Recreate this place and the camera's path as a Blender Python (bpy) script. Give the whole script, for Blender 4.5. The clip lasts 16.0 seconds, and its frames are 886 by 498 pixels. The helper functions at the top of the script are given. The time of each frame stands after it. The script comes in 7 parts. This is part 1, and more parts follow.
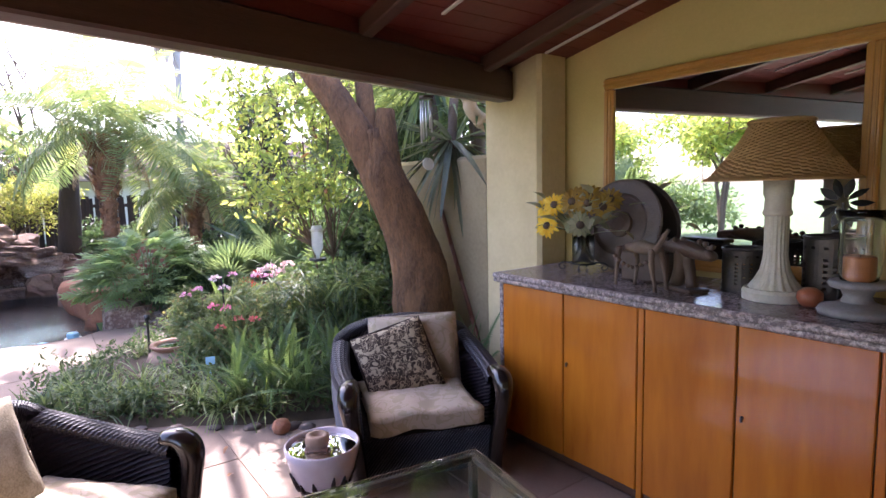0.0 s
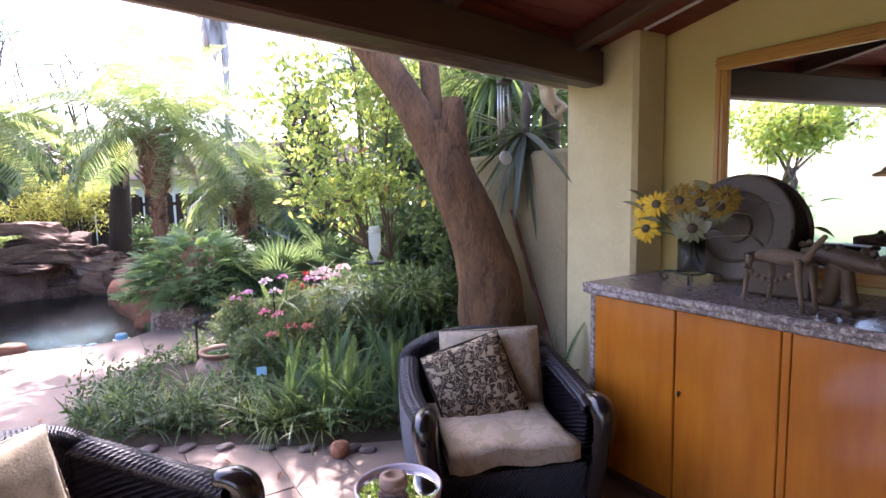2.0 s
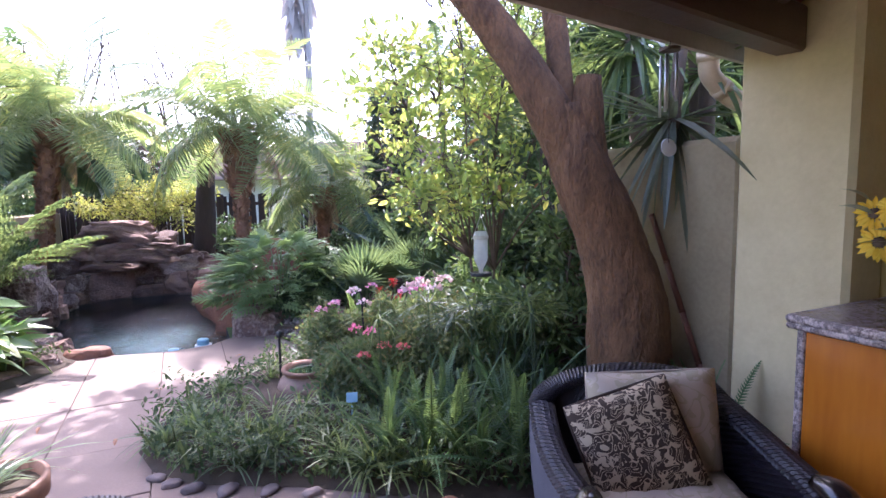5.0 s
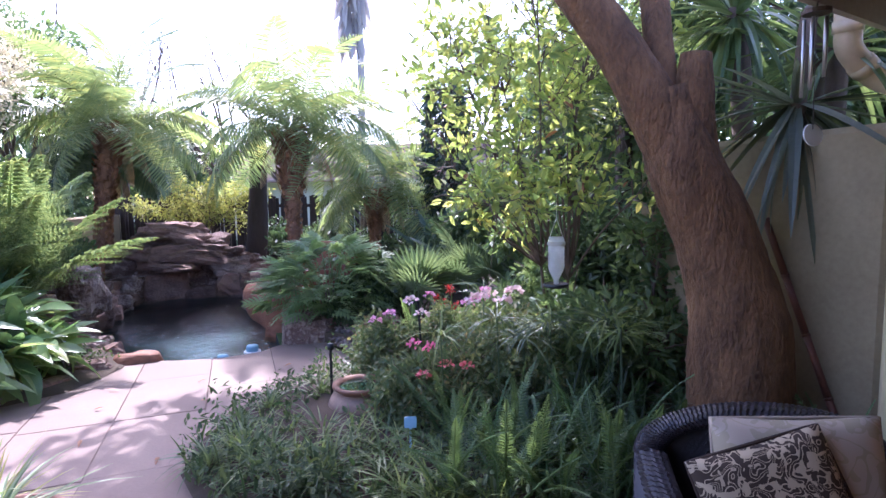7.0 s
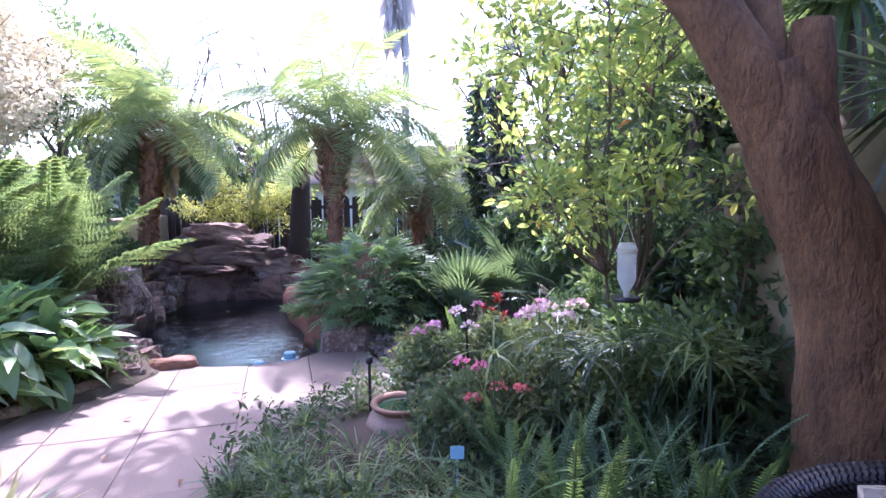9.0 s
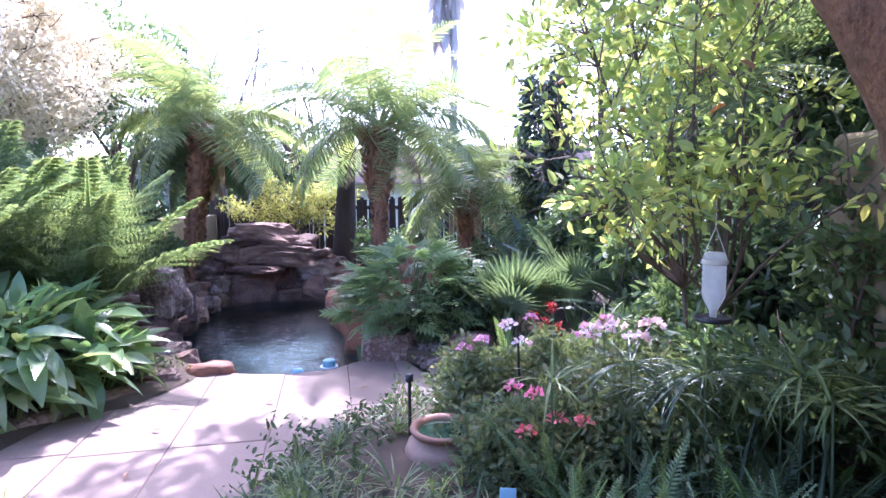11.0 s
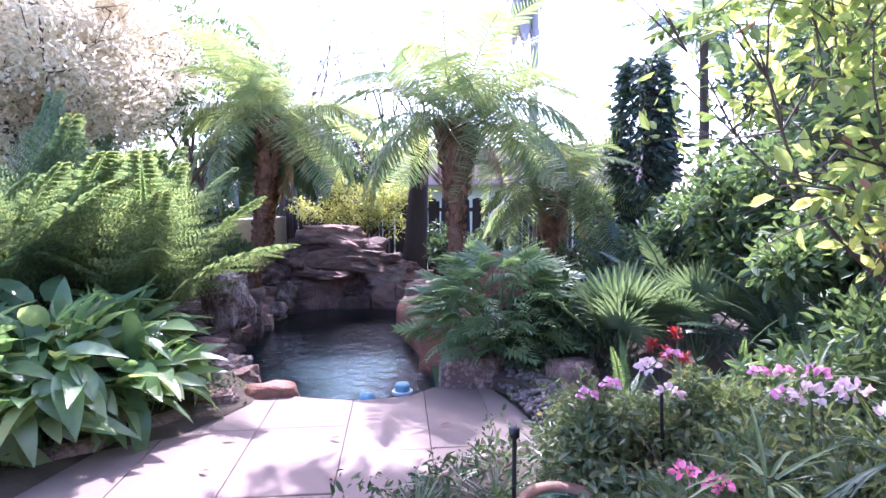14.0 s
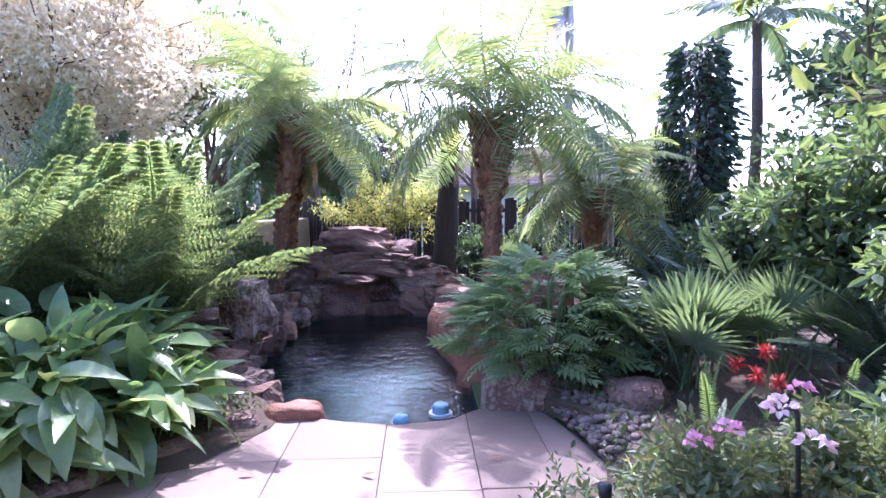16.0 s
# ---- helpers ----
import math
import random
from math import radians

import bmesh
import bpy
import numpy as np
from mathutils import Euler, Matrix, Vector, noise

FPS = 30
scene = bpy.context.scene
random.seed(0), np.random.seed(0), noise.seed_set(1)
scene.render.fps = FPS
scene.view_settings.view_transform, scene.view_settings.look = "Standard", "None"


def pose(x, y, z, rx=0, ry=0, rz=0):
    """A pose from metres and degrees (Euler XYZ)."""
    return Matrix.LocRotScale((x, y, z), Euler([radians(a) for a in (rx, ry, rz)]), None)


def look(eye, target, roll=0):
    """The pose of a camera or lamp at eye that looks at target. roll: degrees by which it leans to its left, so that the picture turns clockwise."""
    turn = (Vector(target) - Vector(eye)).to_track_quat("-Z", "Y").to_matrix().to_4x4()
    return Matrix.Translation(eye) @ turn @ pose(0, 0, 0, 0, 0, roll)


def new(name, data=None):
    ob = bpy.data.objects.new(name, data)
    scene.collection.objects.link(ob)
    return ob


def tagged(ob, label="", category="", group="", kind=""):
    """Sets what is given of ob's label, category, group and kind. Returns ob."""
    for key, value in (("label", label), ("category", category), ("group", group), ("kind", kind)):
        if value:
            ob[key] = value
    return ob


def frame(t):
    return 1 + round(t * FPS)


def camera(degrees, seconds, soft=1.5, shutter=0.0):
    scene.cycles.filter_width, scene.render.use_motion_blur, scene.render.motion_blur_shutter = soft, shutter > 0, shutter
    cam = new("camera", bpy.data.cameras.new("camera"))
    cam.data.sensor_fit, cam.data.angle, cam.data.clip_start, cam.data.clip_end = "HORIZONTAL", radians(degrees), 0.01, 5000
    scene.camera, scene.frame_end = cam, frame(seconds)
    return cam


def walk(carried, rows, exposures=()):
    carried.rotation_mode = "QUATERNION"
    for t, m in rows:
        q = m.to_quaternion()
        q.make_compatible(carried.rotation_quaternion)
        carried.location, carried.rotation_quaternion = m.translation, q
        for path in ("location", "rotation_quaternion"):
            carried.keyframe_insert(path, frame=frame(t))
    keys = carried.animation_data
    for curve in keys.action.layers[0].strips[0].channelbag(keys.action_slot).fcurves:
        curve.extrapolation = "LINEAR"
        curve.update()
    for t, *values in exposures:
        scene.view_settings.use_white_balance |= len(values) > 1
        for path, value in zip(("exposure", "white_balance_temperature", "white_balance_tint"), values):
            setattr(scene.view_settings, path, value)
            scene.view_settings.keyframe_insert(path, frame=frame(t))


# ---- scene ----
# ---- camera ----
cam = camera(77.7, 16.0)
PATH = [
    (0, (0.069, 0.375, 1.542), (0.009, 2.362, 1.321), -1.3),
    (0.5, (0.017, 0.456, 1.535), (-0.075, 2.441, 1.314), -1.3),
    (1, (-0.048, 0.568, 1.530), (-0.173, 2.553, 1.314), -1.2),
    (1.5, (-0.106, 0.676, 1.531), (-0.267, 2.657, 1.315), -1.2),
    (2, (-0.182, 0.767, 1.531), (-0.377, 2.745, 1.312), -1.2),
    (2.5, (-0.276, 0.871, 1.528), (-0.513, 2.845, 1.312), -1.1),
    (3, (-0.351, 0.962, 1.530), (-0.621, 2.931, 1.315), -1.0),
    (3.5, (-0.406, 1.055, 1.528), (-0.712, 3.02, 1.314), -1.0),
    (4, (-0.457, 1.158, 1.526), (-0.807, 3.116, 1.312), -1.0),
    (4.5, (-0.509, 1.256, 1.526), (-0.905, 3.205, 1.313), -1.0),
    (7, (-0.787, 1.703, 1.508), (-1.392, 3.599, 1.311), -0.9),
    (7.5, (-0.825, 1.788, 1.504), (-1.466, 3.673, 1.310), -0.8),
    (8, (-0.861, 1.873, 1.502), (-1.540, 3.744, 1.311), -0.8),
    (8.5, (-0.903, 1.951, 1.497), (-1.620, 3.808, 1.309), -0.7),
    (9, (-0.950, 2.035, 1.490), (-1.699, 3.88, 1.305), -0.7),
    (11.5, (-1.151, 2.469, 1.487), (-2.102, 4.219, 1.306), -0.5),
    (12, (-1.213, 2.573, 1.484), (-2.211, 4.297, 1.304), -0.5),
    (12.5, (-1.310, 2.672, 1.481), (-2.343, 4.375, 1.303), -0.5),
    (13, (-1.426, 2.770, 1.477), (-2.487, 4.456, 1.302), -0.5),
    (13.5, (-1.533, 2.848, 1.473), (-2.619, 4.518, 1.301), -0.4),
    (14, (-1.643, 2.920, 1.466), (-2.749, 4.578, 1.297), -0.3),
    (14.5, (-1.755, 3.005, 1.456), (-2.884, 4.648, 1.291), -0.3),
    (15, (-1.852, 3.093, 1.446), (-3.002, 4.721, 1.281), -0.3),
    (15.5, (-1.957, 3.176, 1.438), (-3.118, 4.796, 1.275), -0.4),
    (16, (-2.059, 3.252, 1.430), (-3.228, 4.867, 1.271), -0.5),
]
walk(cam, [(t, look(eye, target, roll)) for t, eye, target, roll in PATH],
     exposures=[(0, 3.10, 6050, 30), (4, 2.87, 5800, 31), (7, 2.36, 5350, 34), (11.5, 2.78, 5200, 37), (16, 2.60, 5220, 39)])

# ---- world, sun ----
SUN_DIR = Vector((-0.34, 0.51, 0.79)).normalized()      # towards the sun
world = bpy.data.worlds.new("sky")
scene.world = world
world.use_nodes = True
wn = world.node_tree.nodes
sky = wn.new("ShaderNodeTexSky")
sky.sky_type, sky.sun_disc = "NISHITA", False
sky.sun_elevation = math.asin(SUN_DIR.z)
sky.sun_rotation = math.atan2(SUN_DIR.x, SUN_DIR.y)
sky.air_density, sky.dust_density = 1.0, 2.5
wn["Background"].inputs["Strength"].default_value = 0.15
world.node_tree.links.new(sky.outputs[0], wn["Background"].inputs[0])
sun = new("sun", bpy.data.lights.new("sun", "SUN"))
sun.data.energy, sun.data.angle, sun.data.color = 2.45, radians(0.53), (1.0, 0.94, 0.84)
sun.matrix_world = look(SUN_DIR * 30, (0, 0, 0))

# ---- materials ----


def node(nt, kind, **inputs):
    nd = nt.nodes.new(kind)
    for key, value in inputs.items():
        nd.inputs[key].default_value = value
    return nd


def mat(name, a, b=None, rough=0.6, metal=0.0, scale=6.0, fine=60.0, bump=0.3, stretch=(1, 1, 1), vary="", spec=0.5, coat=0.0,
        through_light=0.0, c=None, dist=0.01, boosted=(2.4, 2.3, 1.1), span=(0.22, 0.78)):
    """Two-scale noise between colours a and b, with fine relief; vary: 'island' or 'object' shifts the mix piece by piece."""
    m = bpy.data.materials.new(name)
    m.use_nodes = True
    nt = m.node_tree
    p = nt.nodes["Principled BSDF"]
    b = b or tuple(x * 0.6 for x in a)
    tc = nt.nodes.new("ShaderNodeTexCoord")
    mp = nt.nodes.new("ShaderNodeMapping")
    mp.inputs["Scale"].default_value = stretch
    nt.links.new(tc.outputs["Object"], mp.inputs[0])
    big = node(nt, "ShaderNodeTexNoise", Scale=scale, Detail=5.0, Roughness=0.6)
    small = node(nt, "ShaderNodeTexNoise", Scale=fine, Detail=3.0, Roughness=0.6)
    nt.links.new(mp.outputs[0], big.inputs["Vector"])
    nt.links.new(mp.outputs[0], small.inputs["Vector"])
    mix = nt.nodes.new("ShaderNodeMath")
    mix.operation = "MULTIPLY_ADD"
    mix.inputs[1].default_value = 0.45
    nt.links.new(small.outputs[0], mix.inputs[0])
    half = nt.nodes.new("ShaderNodeMath")
    half.operation = "MULTIPLY_ADD"
    half.inputs[1].default_value, half.inputs[2].default_value = 0.9, -0.17
    nt.links.new(big.outputs[0], half.inputs[0])
    nt.links.new(half.outputs[0], mix.inputs[2])
    fac = mix.outputs[0]
    if vary:
        src = nt.nodes.new("ShaderNodeNewGeometry" if vary == "island" else "ShaderNodeObjectInfo")
        add = nt.nodes.new("ShaderNodeMath")
        add.operation = "MULTIPLY_ADD"
        add.inputs[1].default_value = 0.7
        nt.links.new(src.outputs["Random Per Island" if vary == "island" else "Random"], add.inputs[0])
        shift = nt.nodes.new("ShaderNodeMath")
        shift.operation = "SUBTRACT"
        shift.inputs[1].default_value = 0.35
        nt.links.new(fac, shift.inputs[0])
        nt.links.new(shift.outputs[0], add.inputs[2])
        fac = add.outputs[0]
    ramp = nt.nodes.new("ShaderNodeValToRGB")
    ramp.color_ramp.elements[0].position, ramp.color_ramp.elements[1].position = span
    ramp.color_ramp.elements[0].color, ramp.color_ramp.elements[1].color = (*a, 1), (*b, 1)
    if c:
        e = ramp.color_ramp.elements.new(0.9)
        e.color = (*c, 1)
    nt.links.new(fac, ramp.inputs[0])
    nt.links.new(ramp.outputs[0], p.inputs["Base Color"])
    p.inputs["Roughness"].default_value, p.inputs["Metallic"].default_value = rough, metal
    p.inputs["Specular IOR Level"].default_value, p.inputs["Coat Weight"].default_value = spec, coat
    if coat:
        p.inputs["Coat Roughness"].default_value = 0.08
    if bump:
        bp = nt.nodes.new("ShaderNodeBump")
        bp.inputs["Strength"].default_value, bp.inputs["Distance"].default_value = bump, dist
        nt.links.new(mix.outputs[0], bp.inputs["Height"])
        nt.links.new(bp.outputs[0], p.inputs["Normal"])
    if through_light:
        tr = nt.nodes.new("ShaderNodeBsdfTranslucent")
        sh = nt.nodes.new("ShaderNodeMixShader")
        sh.inputs[0].default_value = through_light
        boost = nt.nodes.new("ShaderNodeMix")
        boost.data_type, boost.blend_type = "RGBA", "MULTIPLY"
        boost.inputs[0].default_value = 1.0
        boost.inputs[7].default_value = (*boosted, 1)
        nt.links.new(ramp.outputs[0], boost.inputs[6])
        nt.links.new(boost.outputs[2], tr.inputs[0])
        nt.links.new(p.outputs[0], sh.inputs[1])
        nt.links.new(tr.outputs[0], sh.inputs[2])
        nt.links.new(sh.outputs[0], nt.nodes["Material Output"].inputs[0])
    return m


def leaf_mat(name, a, b, rough=0.45, light=0.38, c=None, vary="island"):
    grey = lambda k: tuple(x * 0.82 + 0.18 * sum(k) / 3 * (0.95, 0.95, 1.15)[i] for i, x in enumerate(k))
    if "green" in name or "leaf" in name or "fern" in name:
        a, b, c = grey(a), grey(b), grey(c) if c else None
    petal = "petal" in name or "silvery" in name
    if not petal:
        a, b, c = (None if q is None else tuple(min(0.88, w * g) for w, g in zip(q, (1.34, 1.24, 1.26))) for q in (a, b, c))
    return mat(name, a, b, rough=rough, scale=3.0, fine=40.0, bump=0.12, vary=vary, through_light=light, c=c, boosted=(1.05, 1.0, 0.95) if petal else (2.3, 2.2, 1.3))


M_SLAB = mat("sandstone paving", (0.240, 0.170, 0.128), (0.185, 0.128, 0.097), rough=0.75, span=(0.3, 0.72), scale=2.2, fine=55, bump=0.35, vary="object")
M_JOINT = mat("paving bed mortar", (0.215, 0.152, 0.118), (0.16, 0.112, 0.088), rough=0.95, scale=8, fine=90)
M_LAWN = mat("lawn turf", (0.06, 0.11, 0.03), (0.10, 0.14, 0.04), rough=0.9, scale=0.7, fine=25, bump=0.8)
M_SOIL = mat("garden soil", (0.045, 0.03, 0.02), (0.09, 0.065, 0.04), rough=0.95, scale=9, fine=120, bump=0.9)
M_PLASTER = mat("cream plaster", (0.62, 0.475, 0.19), (0.52, 0.39, 0.145), rough=0.85, scale=1.6, fine=70, bump=0.25)
M_STIPPLE = mat("pitted cream plaster", (0.66, 0.54, 0.31), (0.56, 0.445, 0.245), rough=0.9, scale=7, fine=34, bump=0.5, dist=0.012, span=(0.30, 0.80), c=(0.30, 0.21, 0.11))
M_GARDENWALL = mat("weathered garden wall render", (0.37, 0.29, 0.17), (0.23, 0.175, 0.10), rough=0.9, scale=1.8, fine=35, bump=0.5)
M_WHITEPL = mat("white plaster", (0.70, 0.68, 0.62), (0.60, 0.57, 0.50), rough=0.9, scale=2.0, fine=60, bump=0.3)
M_BEAM = mat("dark stained beam", (0.050, 0.022, 0.016), (0.10, 0.05, 0.034), rough=0.42, scale=2.2, fine=28, stretch=(1, 1, 8), bump=0.35)
M_CEIL = mat("oxblood ceiling boards", (0.17, 0.026, 0.016), (0.12, 0.018, 0.012), rough=0.5, scale=3, fine=30, stretch=(1, 6, 6), bump=0.2)
M_FASCIA = mat("pale painted fascia", (0.62, 0.56, 0.46), (0.45, 0.40, 0.33), rough=0.6, scale=5, fine=40)
M_STRIP = mat("white cover strip", (0.72, 0.70, 0.66), (0.62, 0.60, 0.56), rough=0.6)
M_CAB = mat("honey varnished wood", (0.53, 0.175, 0.014), (0.32, 0.080, 0.008), rough=0.24, span=(0.3, 0.7), scale=1.1, fine=16, stretch=(1.0, 1.0, 0.16), bump=0.05, coat=0.4)
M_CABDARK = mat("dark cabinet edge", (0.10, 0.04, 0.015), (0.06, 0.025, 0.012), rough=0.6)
M_FRAME = mat("pine picture frame", (0.55, 0.27, 0.06), (0.42, 0.19, 0.04), rough=0.4, scale=3, fine=30, stretch=(1, 1, 1), bump=0.15, coat=0.2)
M_GRANITE = mat("speckled rose granite", (0.34, 0.27, 0.26), (0.10, 0.08, 0.085), rough=0.2, scale=60, fine=190, bump=0.05, span=(0.40, 0.58), c=(0.5, 0.44, 0.42))
M_GRANEDGE = mat("rough granite edge", (0.56, 0.46, 0.43), (0.11, 0.08, 0.08), rough=0.55, scale=48, fine=150, bump=1.0, span=(0.38, 0.60), c=(0.62, 0.55, 0.52))
M_WICKER = mat("dark woven cane", (0.026, 0.021, 0.028), (0.009, 0.007, 0.010), rough=0.42, scale=12, fine=130, bump=0.3, spec=0.42)
M_WOODBLK = mat("black lacquered wood", (0.022, 0.014, 0.012), (0.012, 0.008, 0.007), rough=0.22, scale=6, fine=40, bump=0.05, coat=0.3)
M_DARKMETAL = mat("blackened metal", (0.05, 0.045, 0.042), (0.11, 0.085, 0.07), rough=0.5, metal=0.7, scale=14, fine=80, bump=0.3)
M_IRON = mat("wrought iron", (0.035, 0.035, 0.04), (0.07, 0.065, 0.06), rough=0.5, metal=0.8, scale=20, fine=90)
M_BRONZE = mat("old wooden disc", (0.135, 0.090, 0.062), (0.070, 0.046, 0.032), rough=0.5, scale=7, fine=60, bump=0.4)
M_CARVED = mat("carved dark wood", (0.105, 0.062, 0.038), (0.055, 0.032, 0.020), rough=0.55, scale=12, fine=80, bump=0.5)
M_LAMPSTONE = mat("whitewashed lamp column", (0.62, 0.57, 0.47), (0.44, 0.39, 0.30), rough=0.8, scale=9, fine=70, bump=0.5)
M_SHADE = mat("woven straw shade", (0.42, 0.26, 0.11), (0.28, 0.16, 0.06), rough=0.8, scale=16, fine=140, bump=0.5)
M_STONEGREY = mat("grey turned stone", (0.26, 0.24, 0.24), (0.17, 0.155, 0.155), rough=0.6, scale=10, fine=80, bump=0.3)
M_WAX = mat("orange wax candle", (0.60, 0.22, 0.07), (0.45, 0.14, 0.05), rough=0.4, spec=0.5)
M_APPLE = mat("rust red fruit", (0.35, 0.10, 0.04), (0.22, 0.06, 0.03), rough=0.45)
M_BONE = mat("brown driftwood", (0.19, 0.125, 0.085), (0.10, 0.065, 0.045), rough=0.75, scale=10, fine=80, bump=0.5)
M_CREAM = mat("cream cotton", (0.44, 0.365, 0.285), (0.29, 0.23, 0.175), rough=0.9, scale=5, fine=260, bump=0.35)
M_SEAT = mat("stained floral cotton", (0.46, 0.39, 0.31), (0.23, 0.19, 0.125), rough=0.9, scale=4.5, fine=120, bump=0.4, span=(0.36, 0.66))
M_PIPING = mat("dark brown piping", (0.035, 0.02, 0.013), (0.05, 0.03, 0.02), rough=0.8)
M_POTGLAZE = mat("milky lilac glaze", (0.62, 0.55, 0.60), (0.50, 0.43, 0.48), rough=0.15, scale=4, fine=30, bump=0.05)
M_POTDARK = mat("black drip glaze", (0.018, 0.013, 0.016), (0.035, 0.025, 0.03), rough=0.15, scale=5, fine=30, bump=0.05)
M_TERRACOTTA = mat("terracotta", (0.27, 0.13, 0.075), (0.16, 0.08, 0.05), rough=0.65, scale=6, fine=60, bump=0.3)
M_URN = mat("weathered clay urn", (0.34, 0.22, 0.15), (0.17, 0.11, 0.08), rough=0.75, scale=5, fine=45, bump=0.5)
M_ROCK = mat("pinkish brown sandstone rock", (0.30, 0.185, 0.140), (0.13, 0.078, 0.060), rough=0.85, scale=3.5, fine=28, bump=1.0, vary="object", c=(0.44, 0.34, 0.28), dist=0.05, span=(0.30, 0.66))
M_ROCKRED = mat("ochre red boulder", (0.36, 0.155, 0.085), (0.19, 0.085, 0.052), rough=0.8, scale=3, fine=24, bump=0.9, vary="object", dist=0.03)
M_PEBBLE = mat("river pebble", (0.20, 0.150, 0.130), (0.10, 0.075, 0.068), rough=0.7, scale=6, fine=60, bump=0.3, vary="object")
M_PEBBLES = mat("river pebbles", (0.185, 0.140, 0.115), (0.085, 0.064, 0.055), rough=0.75, scale=6, fine=60, bump=0.3, vary="island")
M_BARK = mat("brown tree bark", (0.205, 0.102, 0.044), (0.080, 0.038, 0.017), rough=0.9, scale=11, fine=60, stretch=(1, 1, 0.42), bump=1.0, dist=0.04, span=(0.34, 0.68))
M_DARKBARK = mat("dark tree bark", (0.055, 0.038, 0.030), (0.026, 0.019, 0.016), rough=0.9, scale=6, fine=30, stretch=(1, 1, 0.25), bump=1.0, dist=0.03)
M_TWIG = mat("grey brown twig", (0.14, 0.10, 0.075), (0.08, 0.055, 0.04), rough=0.85, scale=10, fine=60)
M_PALMBARK = mat("scaly palm trunk", (0.36, 0.185, 0.10), (0.17, 0.085, 0.048), rough=0.9, scale=8, fine=50, bump=0.9, vary="island", dist=0.02)
M_FENCE = mat("dark lath fence", (0.050, 0.030, 0.026), (0.026, 0.017, 0.016), rough=0.8, scale=6, fine=40, stretch=(1, 1, 0.2), vary="object")
M_BAMBOO = mat("reddish cane poles", (0.22, 0.085, 0.05), (0.13, 0.055, 0.035), rough=0.5, scale=8, fine=40, vary="object")
M_POOLWALL = mat("dark pool plaster", (0.014, 0.034, 0.040), (0.008, 0.019, 0.024), rough=0.7, scale=2, fine=30)
M_PIPE = mat("cream painted downpipe", (0.60, 0.46, 0.30), (0.48, 0.36, 0.23), rough=0.4, scale=6, fine=40, bump=0.05)
M_ALU = mat("brushed aluminium", (0.60, 0.60, 0.60), (0.48, 0.48, 0.48), rough=0.35, metal=0.9, bump=0.05)
M_PLASTICBLUE = mat("pale blue plastic", (0.26, 0.46, 0.55), (0.20, 0.38, 0.47), rough=0.4, bump=0.03)
M_BLACKPL = mat("black plastic", (0.016, 0.016, 0.017), (0.024, 0.024, 0.025), rough=0.5, bump=0.05)
M_WHITEPL2 = mat("white plastic", (0.72, 0.72, 0.70), (0.62, 0.62, 0.60), rough=0.4, bump=0.03)
M_DRYPALM = mat("bleached palm trunk", (0.44, 0.39, 0.36), (0.32, 0.28, 0.26), rough=0.9, scale=6, fine=40, stretch=(1, 1, 0.3), bump=0.6)
M_ROOFTILE = mat("pale pink roof tiles", (0.40, 0.28, 0.24), (0.28, 0.19, 0.165), rough=0.85, scale=3, fine=20, bump=0.5)

L_CITRUS = leaf_mat("lime green leaf", (0.120, 0.195, 0.045), (0.225, 0.285, 0.075), light=0.62, c=(0.37, 0.38, 0.085))
L_RUST = leaf_mat("rusty dead leaf", (0.24, 0.105, 0.04), (0.17, 0.085, 0.035), light=0.30)
L_PALM = leaf_mat("palm leaflet", (0.085, 0.145, 0.062), (0.160, 0.220, 0.090), rough=0.30, light=0.42, c=(0.22, 0.24, 0.07))
L_PALMDARK = leaf_mat("blue green palm leaflet", (0.035, 0.075, 0.045), (0.075, 0.120, 0.060), rough=0.35, light=0.34)
L_DEADFROND = leaf_mat("dead palm frond", (0.17, 0.125, 0.08), (0.25, 0.19, 0.12), rough=0.8, light=0.2)
L_SKIRT = leaf_mat("bleached dead palm silvery leaf", (0.44, 0.39, 0.36), (0.54, 0.49, 0.45), rough=0.8, light=0.4)
L_FERN = leaf_mat("feathery fern green", (0.070, 0.130, 0.050), (0.135, 0.200, 0.075), light=0.42, c=(0.18, 0.23, 0.07))
L_SWORD = leaf_mat("sword fern green", (0.040, 0.100, 0.032), (0.090, 0.160, 0.050), light=0.36, vary="object")
L_DARK = leaf_mat("dark shrub leaf", (0.026, 0.060, 0.028), (0.058, 0.105, 0.042), light=0.32)
L_MID = leaf_mat("mid green leaf", (0.045, 0.095, 0.034), (0.095, 0.155, 0.055), light=0.36)
L_PHILO = leaf_mat("philodendron leaf", (0.090, 0.170, 0.062), (0.160, 0.250, 0.095), rough=0.38, light=0.38, vary="object")
L_FAN = leaf_mat("fan palm leaf", (0.055, 0.105, 0.050), (0.095, 0.155, 0.070), rough=0.4, light=0.34, vary="object")
L_BROAD = leaf_mat("broad glossy leaf", (0.075, 0.165, 0.055), (0.165, 0.255, 0.090), rough=0.28, light=0.40, vary="object", c=(0.22, 0.25, 0.06))
L_STRAP = leaf_mat("strappy leaf", (0.060, 0.110, 0.040), (0.120, 0.180, 0.065), rough=0.38, light=0.36, vary="island")
L_TUFT = leaf_mat("fresh grassy leaf", (0.075, 0.140, 0.034), (0.150, 0.210, 0.055), rough=0.5, light=0.40)
L_YUCCA = leaf_mat("grey green yucca leaf", (0.070, 0.095, 0.070), (0.120, 0.150, 0.100), rough=0.45, light=0.30, vary="island", c=(0.20, 0.24, 0.10))
L_SILVER = leaf_mat("silvery leaf", (0.66, 0.62, 0.40), (0.88, 0.82, 0.58), rough=0.6, light=0.72)
